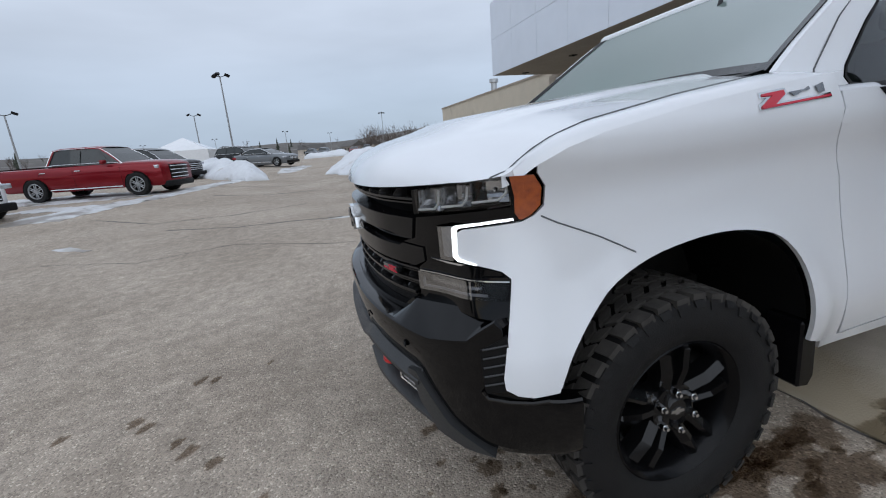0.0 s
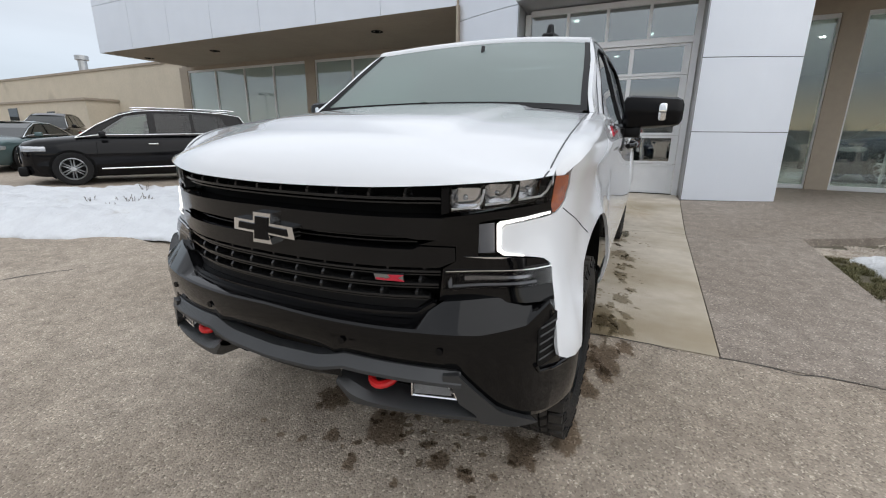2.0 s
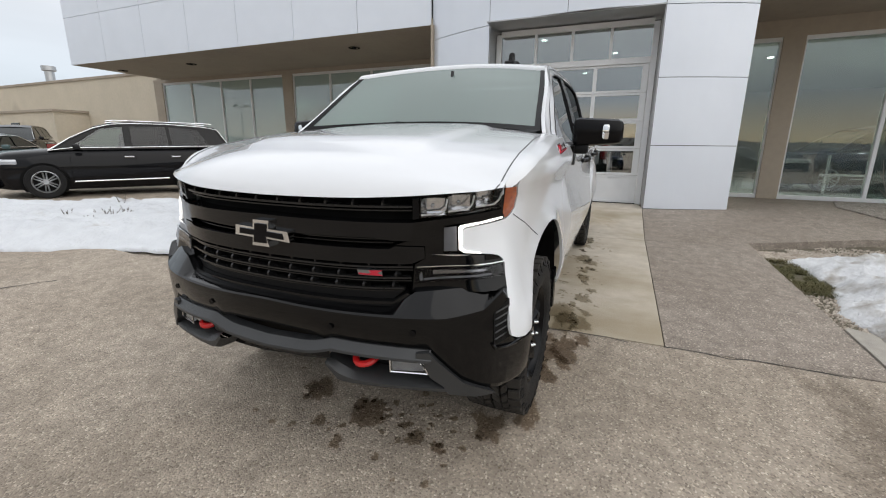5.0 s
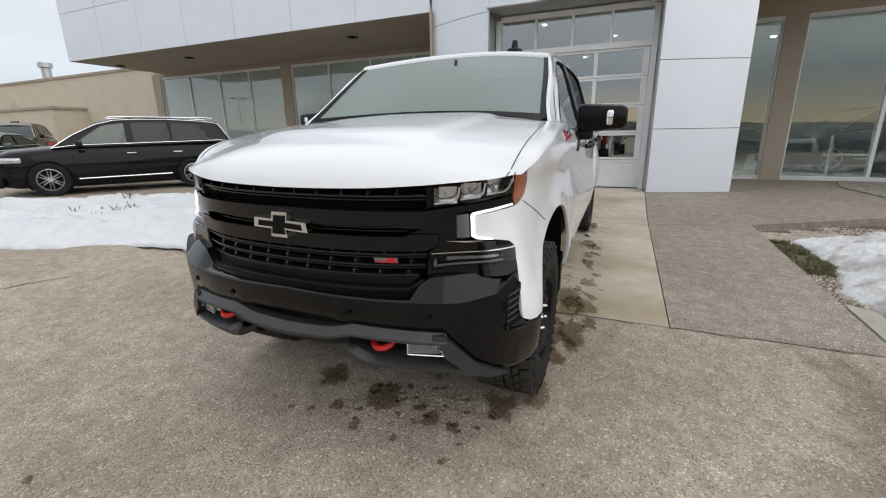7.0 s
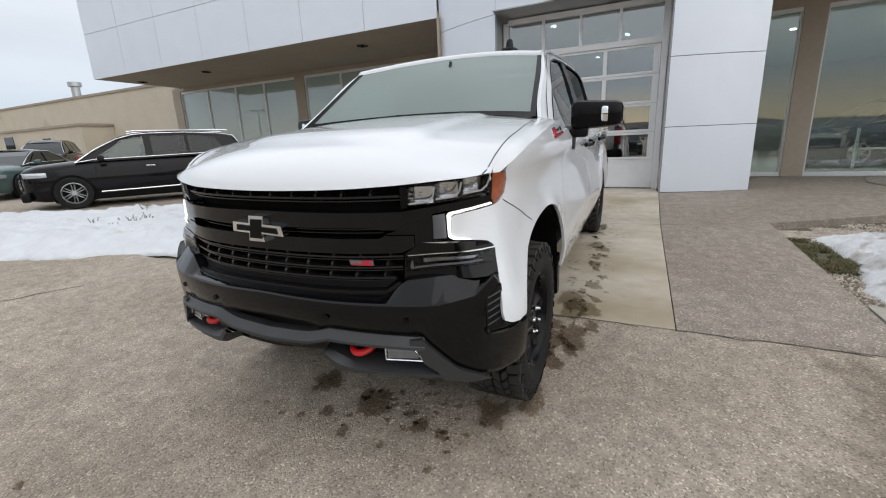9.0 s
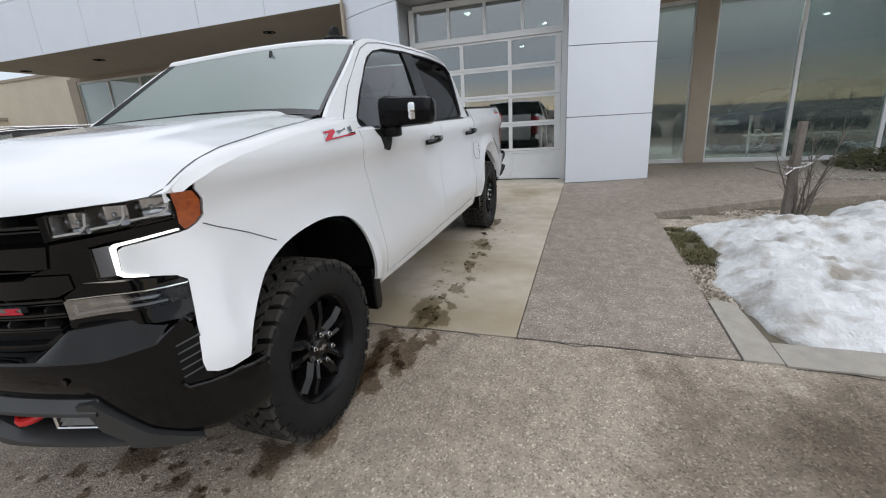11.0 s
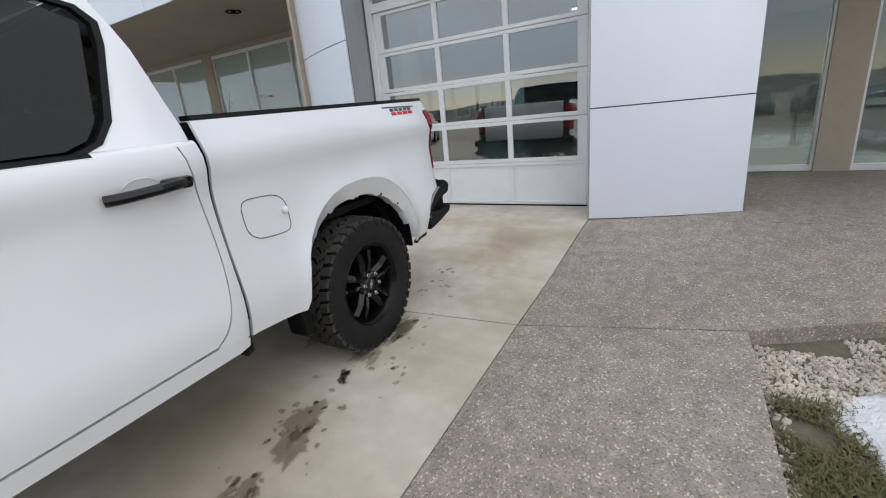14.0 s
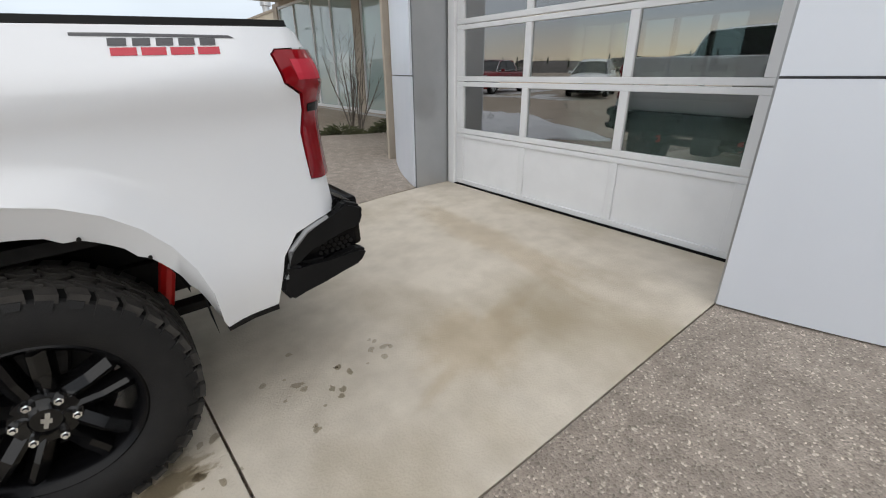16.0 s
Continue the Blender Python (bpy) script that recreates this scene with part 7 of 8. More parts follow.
for i in range(9):
    p = far_paint[(i * 3 + 1) % 6]
    copy_thing(proto[p.name] if p.name in proto else list(proto.values())[0], dirpose(-17.0 - 0.4 * (i % 3), -16 + 3.1 * i, 176))

# ---- snow, bed, plants ----
def inside(poly, x, y):
    """Distance inside a polygon, negative outside."""
    best, odd = 1e9, False
    n = len(poly)
    for i in range(n):
        (x0, y0), (x1, y1) = poly[i], poly[(i + 1) % n]
        dx, dy = x1 - x0, y1 - y0
        t = max(0, min(1, ((x - x0) * dx + (y - y0) * dy) / (dx * dx + dy * dy)))
        best = min(best, math.hypot(x - x0 - t * dx, y - y0 - t * dy))
        if (y0 > y) != (y1 > y) and x < x0 + (y - y0) / (y1 - y0) * (x1 - x0):
            odd = not odd
    return best if odd else -best


def snow_bank(name, label, poly, height, step=0.12, base=None, edge=0.5, rough=0.3, lump=2.2, seed=0.0, material=None, kind="", knob=1.0):
    """Old snow over a patch of ground with a ragged, melting rim."""
    base = base or ground_z
    xs = np.arange(min(p[0] for p in poly) - 0.4, max(p[0] for p in poly) + 0.4, step)
    ys = np.arange(min(p[1] for p in poly) - 0.4, max(p[1] for p in poly) + 0.4, step)
    bm = bmesh.new()
    grid = {}
    for i, x in enumerate(xs):
        for j, y in enumerate(ys):
            d = inside(poly, x, y) + 0.16 * noise.noise((x * 1.7 + seed, y * 1.7, 0.3)) + 0.07 * noise.noise((x * 5 + seed, y * 5, 1.3))
            if d < -0.02:
                continue
            k = smooth01(d / edge) ** 0.8
            h = height * k * (0.78 + rough * noise.fractal((x * lump * 0.5 + seed, y * lump * 0.5, seed), 1.0, 2.0, 4)) + knob * (0.05 * k * noise.noise((x * 6, y * 6, seed)) + 0.035 * k * noise.noise((x * 13, y * 13, seed)) + (knob - 1) * 0.10 * k * noise.noise((x * 24, y * 24, seed)))
            grid[i, j] = bm.verts.new((x, y, base(x, y) + max(0.0, h) + 0.012 * smooth01(d / 0.05) - 0.004))
    for (i, j), v in list(grid.items()):
        q = [grid.get(c) for c in ((i, j), (i + 1, j), (i + 1, j + 1), (i, j + 1))]
        if all(q):
            bm.faces.new(q)
    lone = [v for v in bm.verts if not v.link_faces]
    bmesh.ops.delete(bm, geom=lone, context="VERTS")
    rim = [e for e in bm.edges if len(e.link_faces) == 1]
    for _ in range(5):
        bmesh.ops.smooth_vert(bm, verts=list({v for e in rim for v in e.verts}), factor=0.5, use_axis_x=True, use_axis_y=True)
    out = bmesh.ops.extrude_edge_only(bm, edges=rim)
    for v in out["geom"]:
        if isinstance(v, bmesh.types.BMVert):
            v.co.z = base(v.co.x, v.co.y) - 0.03
    return tagged(part(name, bm, material or SNOW, smooth=60), label, "snow", kind=kind)


def bed_z(x, y):
    return rise(x) - 0.05 - 0.05 * smooth01((x - 2.5) / 2)


# planting bed with kerb
bm = skin([(1.10, -3.0), (4.56, -3.0), (5.30, -4.55), (5.75, -7.0), (5.95, -14.0), (1.10, -14.0)], lambda u, v, d: (u, v, bed_z(u, v) - d), 0.4, 0.1)
struct("ground_bed", bm, SOIL, "brown soil of the planting bed", "soil")
kerb = thing("kerb", "pale concrete kerb round the planting bed", "kerb", kind="structure")
for poly in ([(0.95, -2.978), (1.75, -2.978), (1.78, -3.02), (1.70, -3.14), (1.19, -3.17), (0.95, -3.17)], [(0.93, -3.175), (1.18, -3.175), (1.16, -6.0), (0.92, -6.0)], [(0.92, -6.01), (1.16, -6.01), (1.15, -9.5), (0.92, -9.5)]):
    bm = skin(poly, lambda u, v, d: (u, v, rise(u) + 0.012 + 0.004 * noise.noise((u * 9, v * 9, 0)) - d), 0.08, 0.14)
    part("kerb_stone", bm, KERB, kerb, smooth=40)
snow_bank("snow_bank", "dirty melting snow heaped over the planting bed", [(1.12, -3.45), (1.30, -3.24), (1.65, -3.15), (2.3, -3.12), (2.9, -3.13), (3.3, -3.28), (3.7, -3.28), (4.05, -3.24), (4.28, -3.5), (4.5, -4.2), (5.0, -5.2), (5.2, -7.5), (5.2, -12), (1.2, -12), (1.05, -6.0), (1.02, -4.2)], 0.21, step=0.045, base=bed_z, edge=0.40, rough=0.5, lump=3.0, seed=3.1, material=SNOW_DIRTY, knob=1.2)
# pale gravel along the walk and the step
rng = random.Random(7)
proto_bm = bmesh.new()
bmesh.ops.create_icosphere(proto_bm, subdivisions=1, radius=1.0)
proto_bm.verts.index_update()
ICO, ICOF = [v.co.copy() for v in proto_bm.verts], [tuple(v.index for v in f.verts) for f in proto_bm.faces]
proto_bm.free()
pv, pf = [], []
zones = [((1.75, 2.75), (-3.30, -2.99), 500), ((4.02, 4.54), (-3.60, -2.985), 1700), ((4.35, 4.78), (-3.95, -3.45), 700), ((4.5, 5.05), (-4.6, -3.8), 600), ((2.6, 4.05), (-3.07, -2.985), 260)]
for (x0, x1), (y0, y1), n in zones:
    for _ in range(n):
        x, y = rng.uniform(x0, x1), rng.uniform(y0, y1)
        if x > 4.5 and x - 4.54 > (-2.97 - y) * 0.46:
            continue
        r = rng.uniform(0.008, 0.019)
        mtx = pose(x, y, bed_z(x, y) + r * 0.3, rng.uniform(0, 360), rng.uniform(0, 360), rng.uniform(0, 360)) @ Matrix.Diagonal((1, rng.uniform(0.5, 0.9), rng.uniform(0.4, 0.7), 1))
        k0 = len(pv)
        pv += [mtx @ (q * r * rng.uniform(0.85, 1.15)) for q in ICO]
        pf += [(a + k0, b + k0, c + k0) for a, b, c in ICOF]
PEBBLE = surf("bed_pebbles", (0.66, 0.59, 0.50), (0.28, 0.235, 0.19), rough=0.85, scale=45)
pebbles = bpy.data.meshes.new("gravel")
pebbles.from_pydata(pv, [], pf)
bm = bmesh.new()
bm.from_mesh(pebbles)
tagged(part("gravel", bm, PEBBLE), "pale loose gravel beside the walkway", "gravel", kind="stuff")
bm = bmesh.new()
for _ in range(7000):
    x = rng.uniform(2.65, 4.05)
    y = rng.uniform(-3.44, -3.02)
    if noise.noise((x * 4, y * 4, 2)) < -0.25:
        continue
    z = bed_z(x, y)
    a, l = rng.uniform(0, 6.28), rng.uniform(0.03, 0.085)
    tip = Vector((x + math.cos(a) * l, y + math.sin(a) * l, z + rng.uniform(0.008, 0.05)))
    w = Vector((-math.sin(a), math.cos(a), 0)) * 0.003
    p = Vector((x, y, z))
    mid = p.lerp(tip, 0.55) + Vector((0, 0, 0.012))
    v = [bm.verts.new(q) for q in (p - w, p + w, mid + w * 0.8, mid - w * 0.8)]
    bm.faces.new(v)
    bm.faces.new((v[3], v[2], bm.verts.new(tip)))
tagged(part("grass", bm, GRASS), "matted olive winter grass at the edge of the walkway", "grass", kind="stuff")


def bare_shrub(name, label, m, n, h, spread, seed, rad=0.012):
    rg = random.Random(seed)
    th = thing(name, label, "shrub", m=m)
    for k in range(n):
        bm = bmesh.new()
        a = rg.uniform(0, 6.28)
        p = Vector((math.cos(a) * 0.05 * rg.random(), math.sin(a) * 0.05 * rg.random(), -0.05))
        d = Vector((math.cos(a) * spread * rg.random(), math.sin(a) * spread * rg.random(), 1)).normalized()
        pts, L = [p.copy()], h * rg.uniform(0.6, 1.0)
        for i in range(6):
            d = (d + Vector((rg.uniform(-0.14, 0.14), rg.uniform(-0.14, 0.14), 0.05))).normalized()
            pts.append(pts[-1] + d * L / 6)
        tube(bm, pts, rad * rg.uniform(0.6, 1.2), 5, r2=0.002)
        for i in range(2, 6):
            for _ in range(3):
                e = (d + Vector((rg.uniform(-1, 1), rg.uniform(-1, 1), rg.uniform(0, 0.6)))).normalized()
                q = pts[i] + e * rg.uniform(0.08, 0.28) * h * 0.7
                tube(bm, [pts[i], pts[i].lerp(q, 0.5) + Vector((0, 0, 0.01)), q], 0.0035, 4, r2=0.0012)
        part("stem", bm, BARK, th)
    return th


bare_shrub("bare_shrub", "leafless young tree tied to a weathered post", pose(4.25, -4.42, bed_z(4.2, -4.4)), 12, 1.35, 0.28, 5)
post = thing("wooden_post", "weathered square wooden post with a white tie", "post", m=pose(4.18, -4.28, bed_z(4.13, -4.3), 3, 2, 12))
bm = bmesh.new()
box(bm, -0.036, 0.036, -0.036, 0.036, -0.1, 1.20, 0.008)
part("post_shaft", bm, WOODPOST, post, smooth=30)
bm = bmesh.new()
tube(bm, [(-0.06, 0.03, 0.70), (-0.06, -0.07, 0.72), (0.03, -0.2, 0.76), (0.08, -0.06, 0.74), (0.06, 0.05, 0.70), (-0.06, 0.03, 0.70), (-0.13, 0.16, 0.63)], 0.007, 5)
part("tie", bm, DOORWHITE, post, "white plastic tie")
tagger = thing("plant_marker", "small black plant marker standing in snow", "marker", m=pose(4.15, -5.75, bed_z(4.1, -5.7) + 0.12))
bm = bmesh.new()
tube(bm, [(0, 0, -0.1), (0, 0, 0.10)], 0.008, 6)
box(bm, -0.012, 0.012, -0.022, 0.022, 0.08, 0.13, 0.004)
part("stake", bm, PLASTIC, tagger)


def juniper(m, n, r, h, seed, label, green=(0.035, 0.045, 0.018)):
    rg = random.Random(seed)
    th = thing("juniper_bush", label, "shrub", m=m)
    bm = bmesh.new()
    for _ in range(n):
        a, q = rg.uniform(0, 6.28), rg.random() ** 0.6
        c = Vector((math.cos(a) * r * q, math.sin(a) * r * 0.6 * q, h * (1 - q * q) * rg.uniform(0.3, 1.0)))
        d = Vector((math.cos(a) + rg.uniform(-.5, .5), math.sin(a) + rg.uniform(-.5, .5), rg.uniform(0.0, 0.7))).normalized()
        s = d.orthogonal().normalized() * 0.012
        L = rg.uniform(0.08, 0.2)
        v = [bm.verts.new(x) for x in (c - s, c + s, c + d * L * 0.6 + s, c + d * L, c + d * L * 0.6 - s)]
        bm.faces.new(v)
    part("foliage", bm, JUNIPER, th)
    bm = bmesh.new()
    for _ in range(10):
        a = rg.uniform(0, 6.28)
        tube(bm, [(0, 0, -0.05), (math.cos(a) * r * 0.4, math.sin(a) * r * 0.25, h * 0.5), (math.cos(a) * r * 0.8, math.sin(a) * r * 0.5, h * 0.45)], 0.012, 5, r2=0.004)
    part("branches", bm, BARK, th)


JUNIPER = surf("juniper_green", (0.045, 0.055, 0.022), (0.075, 0.075, 0.03), rough=0.9, scale=15)
juniper(pose(7.9, -7.1, 0.42), 1500, 1.2, 0.35, 3, "low dark green juniper spreading before the window")
juniper(pose(8.0, -9.2, 0.42), 1500, 1.2, 0.4, 4, "low dark green juniper spreading before the window")
juniper(pose(8.0, 6.1, 0.30), 700, 0.6, 0.3, 8, "low brownish juniper beside the building")
juniper(pose(9.1, 5.75, 0.37), 700, 0.6, 0.35, 9, "low brownish juniper beside the building")
bm = skin([(6.6, -5.3), (6.2, -7.0), (6.4, -14.0), (8.95, -14.0), (9.45, -5.6), (8.2, -5.2)], lambda u, v, d: (u, v, rise(u) + 0.02 - d), 0.5, 0.05)
struct("ground_gravel", bm, GRAVEL, "grey gravel strip below the showroom windows", "gravel")
bare_shrub("bare_shrub", "tall leafless shrub against the building", pose(9.2, 8.0, 0.25), 9, 2.9, 0.3, 21, 0.02)
bare_shrub("bare_shrub", "tall leafless shrub against the building", pose(9.1, 7.35, 0.25), 7, 2.4, 0.3, 22, 0.02)

# dead stalks standing out of the island's snow
for k, (x, y, h_) in enumerate(((1.92, 6.11, 0.20), (1.81, 6.19, 0.16), (2.11, 6.18, 0.17), (2.8, 7.31, 0.28), (1.59, 6.1, 0.12), (1.6, 6.62, 0.18), (2.05, 5.98, 0.14))):
    bare_shrub("dead_stalks", "dry brown plant stalks standing out of old snow", pose(x, y, ground_z(x, y) + 0.16), 4, h_ * 0.7 + 0.06, 1.3, 40 + k, 0.004)
# snow on the other side and in the lot
snow_bank("snow_bank", "broad patch of old white snow on a lot island", [(-0.16, 6.44), (0.18, 8.93), (0.53, 10.92), (1.39, 11.3), (2.25, 9.88), (3.51, 8.25), (4.06, 6.33), (3.6, 4.04), (1.97, 2.78), (1.17, 2.9), (0.96, 4.41), (0.34, 5.28)], 0.24, step=0.075, edge=0.7, seed=1.7)
snow_bank("snow_bank", "ploughed heap of grey-white snow near parked cars", [(0.43, 16.83), (-0.58, 19.96), (0.1, 26.94), (3.68, 29.85), (6.02, 23.79), (4.41, 19.63), (2.34, 16.88), (1.42, 16.1)], 0.95, step=0.25, edge=2.2, rough=0.5, lump=0.9, seed=9.0)
snow_bank("snow_bank", "ploughed ridge of dirty snow along the row", [(-2.62, 18.61), (-2.86, 21.02), (-4.9, 27.07), (-8.23, 33.66), (-10.74, 33.23), (-8.4, 27.16), (-5.57, 20.59), (-3.84, 18.04)], 0.85, step=0.25, edge=1.3, rough=0.5, lump=0.9, seed=12.0)
snow_bank("snow_bank", "low ridge of dirty snow at the end of the lane", [(-2.09, 58.01), (-1.48, 61.99), (5.04, 62.82), (5.46, 59.81), (2.4, 57.39)], 0.8, step=0.4, edge=1.5, rough=0.5, lump=0.9, seed=15.0)
ICE = surf("trodden_ice", (0.62, 0.64, 0.66), (0.40, 0.385, 0.36), rough=0.4, scale=3, c3=(0.22, 0.2, 0.175), spot=(0.5, 0.62), sscale=1.3)
for k, poly in enumerate(([(-5.83, 6.69), (-5.13, 6.97), (-4.34, 6.25), (-4.85, 6.06)], [(-8.25, 9.75), (-6.75, 10.01), (-5.06, 13.27), (-4.27, 16.55), (-3.5, 19.53), (-4.18, 20.25), (-5.56, 17.09), (-6.35, 13.71), (-8.12, 11.15)],
                          [(-1.29, 6.29), (-0.35, 6.11), (0.15, 6.13), (-0.24, 6.39), (-1.24, 6.47)], [(-9.39, 12.38), (-7, 11.72), (-6.19, 12.3), (-8.75, 13.57)], [(-12.71, 15.47), (-10.22, 14.81), (-6.74, 13.92), (-5.71, 15.09), (-8.63, 18.37), (-13.61, 19.3)],
                          [(0.18, 10.83), (0.58, 10.82), (0.65, 11.82), (0.31, 12.13)], [(-2.88, 24.02), (-1.85, 24.99), (-0.64, 32.96), (-1.36, 35.98), (-3.12, 30.03)])):
    snow_bank("ice_patch", "thin grey ice and trodden snow on asphalt", poly, 0.008, step=0.14, edge=0.3, seed=20.0 + k, material=ICE)

# wet stains, drips and cracks on the paving
def ground_top(x, y):
    return (rise(x) if x > 0.962 and y < 1.37 else ground_z(x, y)) + 0.003


def stain(cx, cy, r, seed, n=22, stretch=1.0, ang=0.0):
    """A blot of water, thinning out to its rim."""
    bm = bmesh.new()
    wet = bm.verts.layers.float.new("wet")
    ca, sa = math.cos(ang), math.sin(ang)
    lift = (seed * 10 % 23) * 0.00012
    rings = []
    for f in (1.0, 0.72, 0.4):
        ring = []
        for k in range(n):
            a = 2 * math.pi * k / n
            q = 1.3 * r * (1 + 0.6 * noise.noise((math.cos(a) * 1.3 + seed, math.sin(a) * 1.3, seed)) + 0.32 * noise.noise((math.cos(a) * 3.5 + seed, math.sin(a) * 3.5, seed + 4)) + 0.2 * noise.noise((math.cos(a) * 9 + seed, math.sin(a) * 9, seed + 7)))
            u, v = f * q * math.cos(a) * stretch, f * q * math.sin(a)
            x, y = cx + u * ca - v * sa, cy + u * sa + v * ca
            p = bm.verts.new((x, y, ground_top(x, y) + lift))
            p[wet] = 1 - f
            ring.append(p)
        rings.append(ring)
    c = bm.verts.new((cx, cy, ground_top(cx, cy) + lift))
    c[wet] = 1.0
    for i in range(2):
        for k in range(n):
            bm.faces.new((rings[i][k], rings[i][(k + 1) % n], rings[i + 1][(k + 1) % n], rings[i + 1][k]))
    for k in range(n):
        bm.faces.new((c, rings[2][k], rings[2][(k + 1) % n]))
    return bm


def water_film(name, tint, scale=26.0, edge=(0.10, 0.30), gloss=0.35, ragged=0.75):
    """Water soaked into paving: the paving shows through, darker, with a faint sheen and a ragged rim."""
    m = bpy.data.materials.new(name)
    m.use_nodes = True
    nt, ln = m.node_tree.nodes, m.node_tree.links
    nt.clear()
    o = nt.new("ShaderNodeOutputMaterial")
    clear = nt.new("ShaderNodeBsdfTransparent")
    dark = nt.new("ShaderNodeBsdfTransparent")
    dark.inputs[0].default_value = (*tint, 1)
    gl = nt.new("ShaderNodeBsdfGlossy")
    gl.inputs["Roughness"].default_value = 0.25
    fr = nt.new("ShaderNodeFresnel")
    fr.inputs[0].default_value = 1.2
    fm = nt.new("ShaderNodeMath")
    fm.operation = "MULTIPLY"
    fm.inputs[1].default_value = gloss
    at = nt.new("ShaderNodeAttribute")
    at.attribute_name = "wet"
    tc = nt.new("ShaderNodeTexCoord")
    no = nt.new("ShaderNodeTexNoise")
    no.inputs["Scale"].default_value, no.inputs["Detail"].default_value, no.inputs["Roughness"].default_value = scale, 7.0, 0.65
    mad = nt.new("ShaderNodeMath")
    mad.operation = "MULTIPLY_ADD"
    mad.inputs[1].default_value, mad.inputs[2].default_value = ragged, -0.5 * ragged + 0.05
    ad = nt.new("ShaderNodeMath")
    mr = nt.new("ShaderNodeMapRange")
    mr.interpolation_type = "SMOOTHSTEP"
    mr.inputs[1].default_value, mr.inputs[2].default_value = edge
    mix1, mix2 = nt.new("ShaderNodeMixShader"), nt.new("ShaderNodeMixShader")
    ln.new(tc.outputs["Object"], no.inputs["Vector"])
    ln.new(no.outputs[0], mad.inputs[0])
    ln.new(at.outputs["Fac"], ad.inputs[0])
    ln.new(mad.outputs[0], ad.inputs[1])
    ln.new(ad.outputs[0], mr.inputs[0])
    ln.new(fr.outputs[0], fm.inputs[0])
    ln.new(fm.outputs[0], mix1.inputs[0])
    ln.new(dark.outputs[0], mix1.inputs[1])
    ln.new(gl.outputs[0], mix1.inputs[2])
    ln.new(mr.outputs[0], mix2.inputs[0])
    ln.new(clear.outputs[0], mix2.inputs[1])
    ln.new(mix1.outputs[0], mix2.inputs[2])
    ln.new(mix2.outputs[0], o.inputs[0])
    return m


WETC = water_film("wet_concrete", (0.72, 0.70, 0.66))
WETA = water_film("wet_asphalt", (0.68, 0.64, 0.60))
DAMP = water_film("damp_asphalt", (0.80, 0.79, 0.78), scale=5.0, edge=(0.05, 0.55), gloss=0.1, ragged=0.9)
DIRT = water_film("brown_dirt_on_concrete", (0.945, 0.92, 0.88), scale=7.0, edge=(0.05, 0.6), gloss=0.05, ragged=0.9)
WETDARK = water_film("standing_meltwater", (0.42, 0.39, 0.36), gloss=0.8)
sid = 0
for cx, cy, r, st, an in ((-0.47, -0.12, 0.085, 1.4, 0.4), (-0.33, -0.76, 0.072, 1.6, 0.3), (-0.38, 0.26, 0.07, 1.3, 0.2), (-0.55, -0.45, 0.04, 1.3, 0), (-0.57, -0.58, 0.028, 1.4, 1), (-0.48, -0.36, 0.022, 1.2, 2), (0.30, -0.92, 0.08, 2.2, 0.1), (0.58, -0.90, 0.09, 1.7, 0.2), (0.78, -0.84, 0.085, 1.8, 0.1), (0.45, -1.05, 0.04, 2.0, 0.4), (-0.72, -0.1, 0.025, 1.5, 0.3), (-0.15, -0.94, 0.05, 2.2, 0.1), (-0.62, 0.08, 0.03, 1.2, 0.3), (0.66, -1.02, 0.085, 1.8, 0.25), (0.38, -0.84, 0.10, 1.8, 0.0), (0.84, -1.14, 0.045, 2.0, 0.3)):
    sid += 1
    tagged(part("wet_stain", stain(cx, cy, r, sid * 1.7, n=48, stretch=st, ang=an), WETA), "dark wet patch of meltwater on asphalt", "stain", "wet patches")
for cx, cy, r, st, an in ((1.10, -0.98, 0.085, 2.0, 0.1), (1.12, -1.08, 0.08, 1.6, 0.3), (1.3, -0.92, 0.09, 2.2, 0.1), (1.67, -1.07, 0.055, 1.9, 0.3), (2.28, -1.03, 0.058, 1.7, 0.25), (2.11, -1.05, 0.024, 2.2, 0.5), (2.50, -1.01, 0.034, 1.6, 0.3), (2.57, -0.99, 0.018, 2.4, 0.6), (2.86, -1.06, 0.058, 1.9, 0.35), (3.02, -0.985, 0.075, 1.5, 0.15), (3.57, -0.99, 0.032, 2.2, 0.15), (3.93, -0.97, 0.045, 2.8, 0.1), (3.62, -0.45, 0.05, 1.8, 0.2), (1.35, -1.12, 0.035, 1.6, 0.6), (1.92, -1.13, 0.03, 1.6, 0.9), (2.6, -1.06, 0.035, 1.8, 0.4), (1.5, -1.0, 0.03, 1.8, 0.2), (3.80, -0.90, 0.10, 2.6, 0.05)):
    sid += 1
    tagged(part("wet_stain", stain(cx, cy, r, sid * 1.7, n=48, stretch=st, ang=an), WETC), "brown wet patch of meltwater on concrete", "stain", "wet patches")
for cx, cy, r, st, an in ((-0.35, -2.75, 0.62, 1.5, 0.2), (0.35, -3.6, 0.5, 1.3, 0.5)):
    sid += 1
    tagged(part("wet_stain", stain(cx, cy, r, sid * 1.7, n=48, stretch=st, ang=an), DAMP), "broad damp patch on asphalt", "stain", "wet patches")
for cx, cy, r, st, an in ((6.25, -0.2, 0.17, 6.0, 1.5), (5.35, -1.05, 0.2, 2.0, 0.3)):
    sid += 1
    tagged(part("dirt_stain", stain(cx, cy, r, sid * 1.7, n=48, stretch=st, ang=an), DIRT), "faint brown dirt streak on pale concrete", "stain", "dirt streaks")
tagged(part("wet_stain", stain(3.36, -0.925, 0.028, 3.3, n=48, stretch=2.4, ang=0.45), WETDARK), "nearly black puddle of meltwater on concrete", "stain", "wet patches")
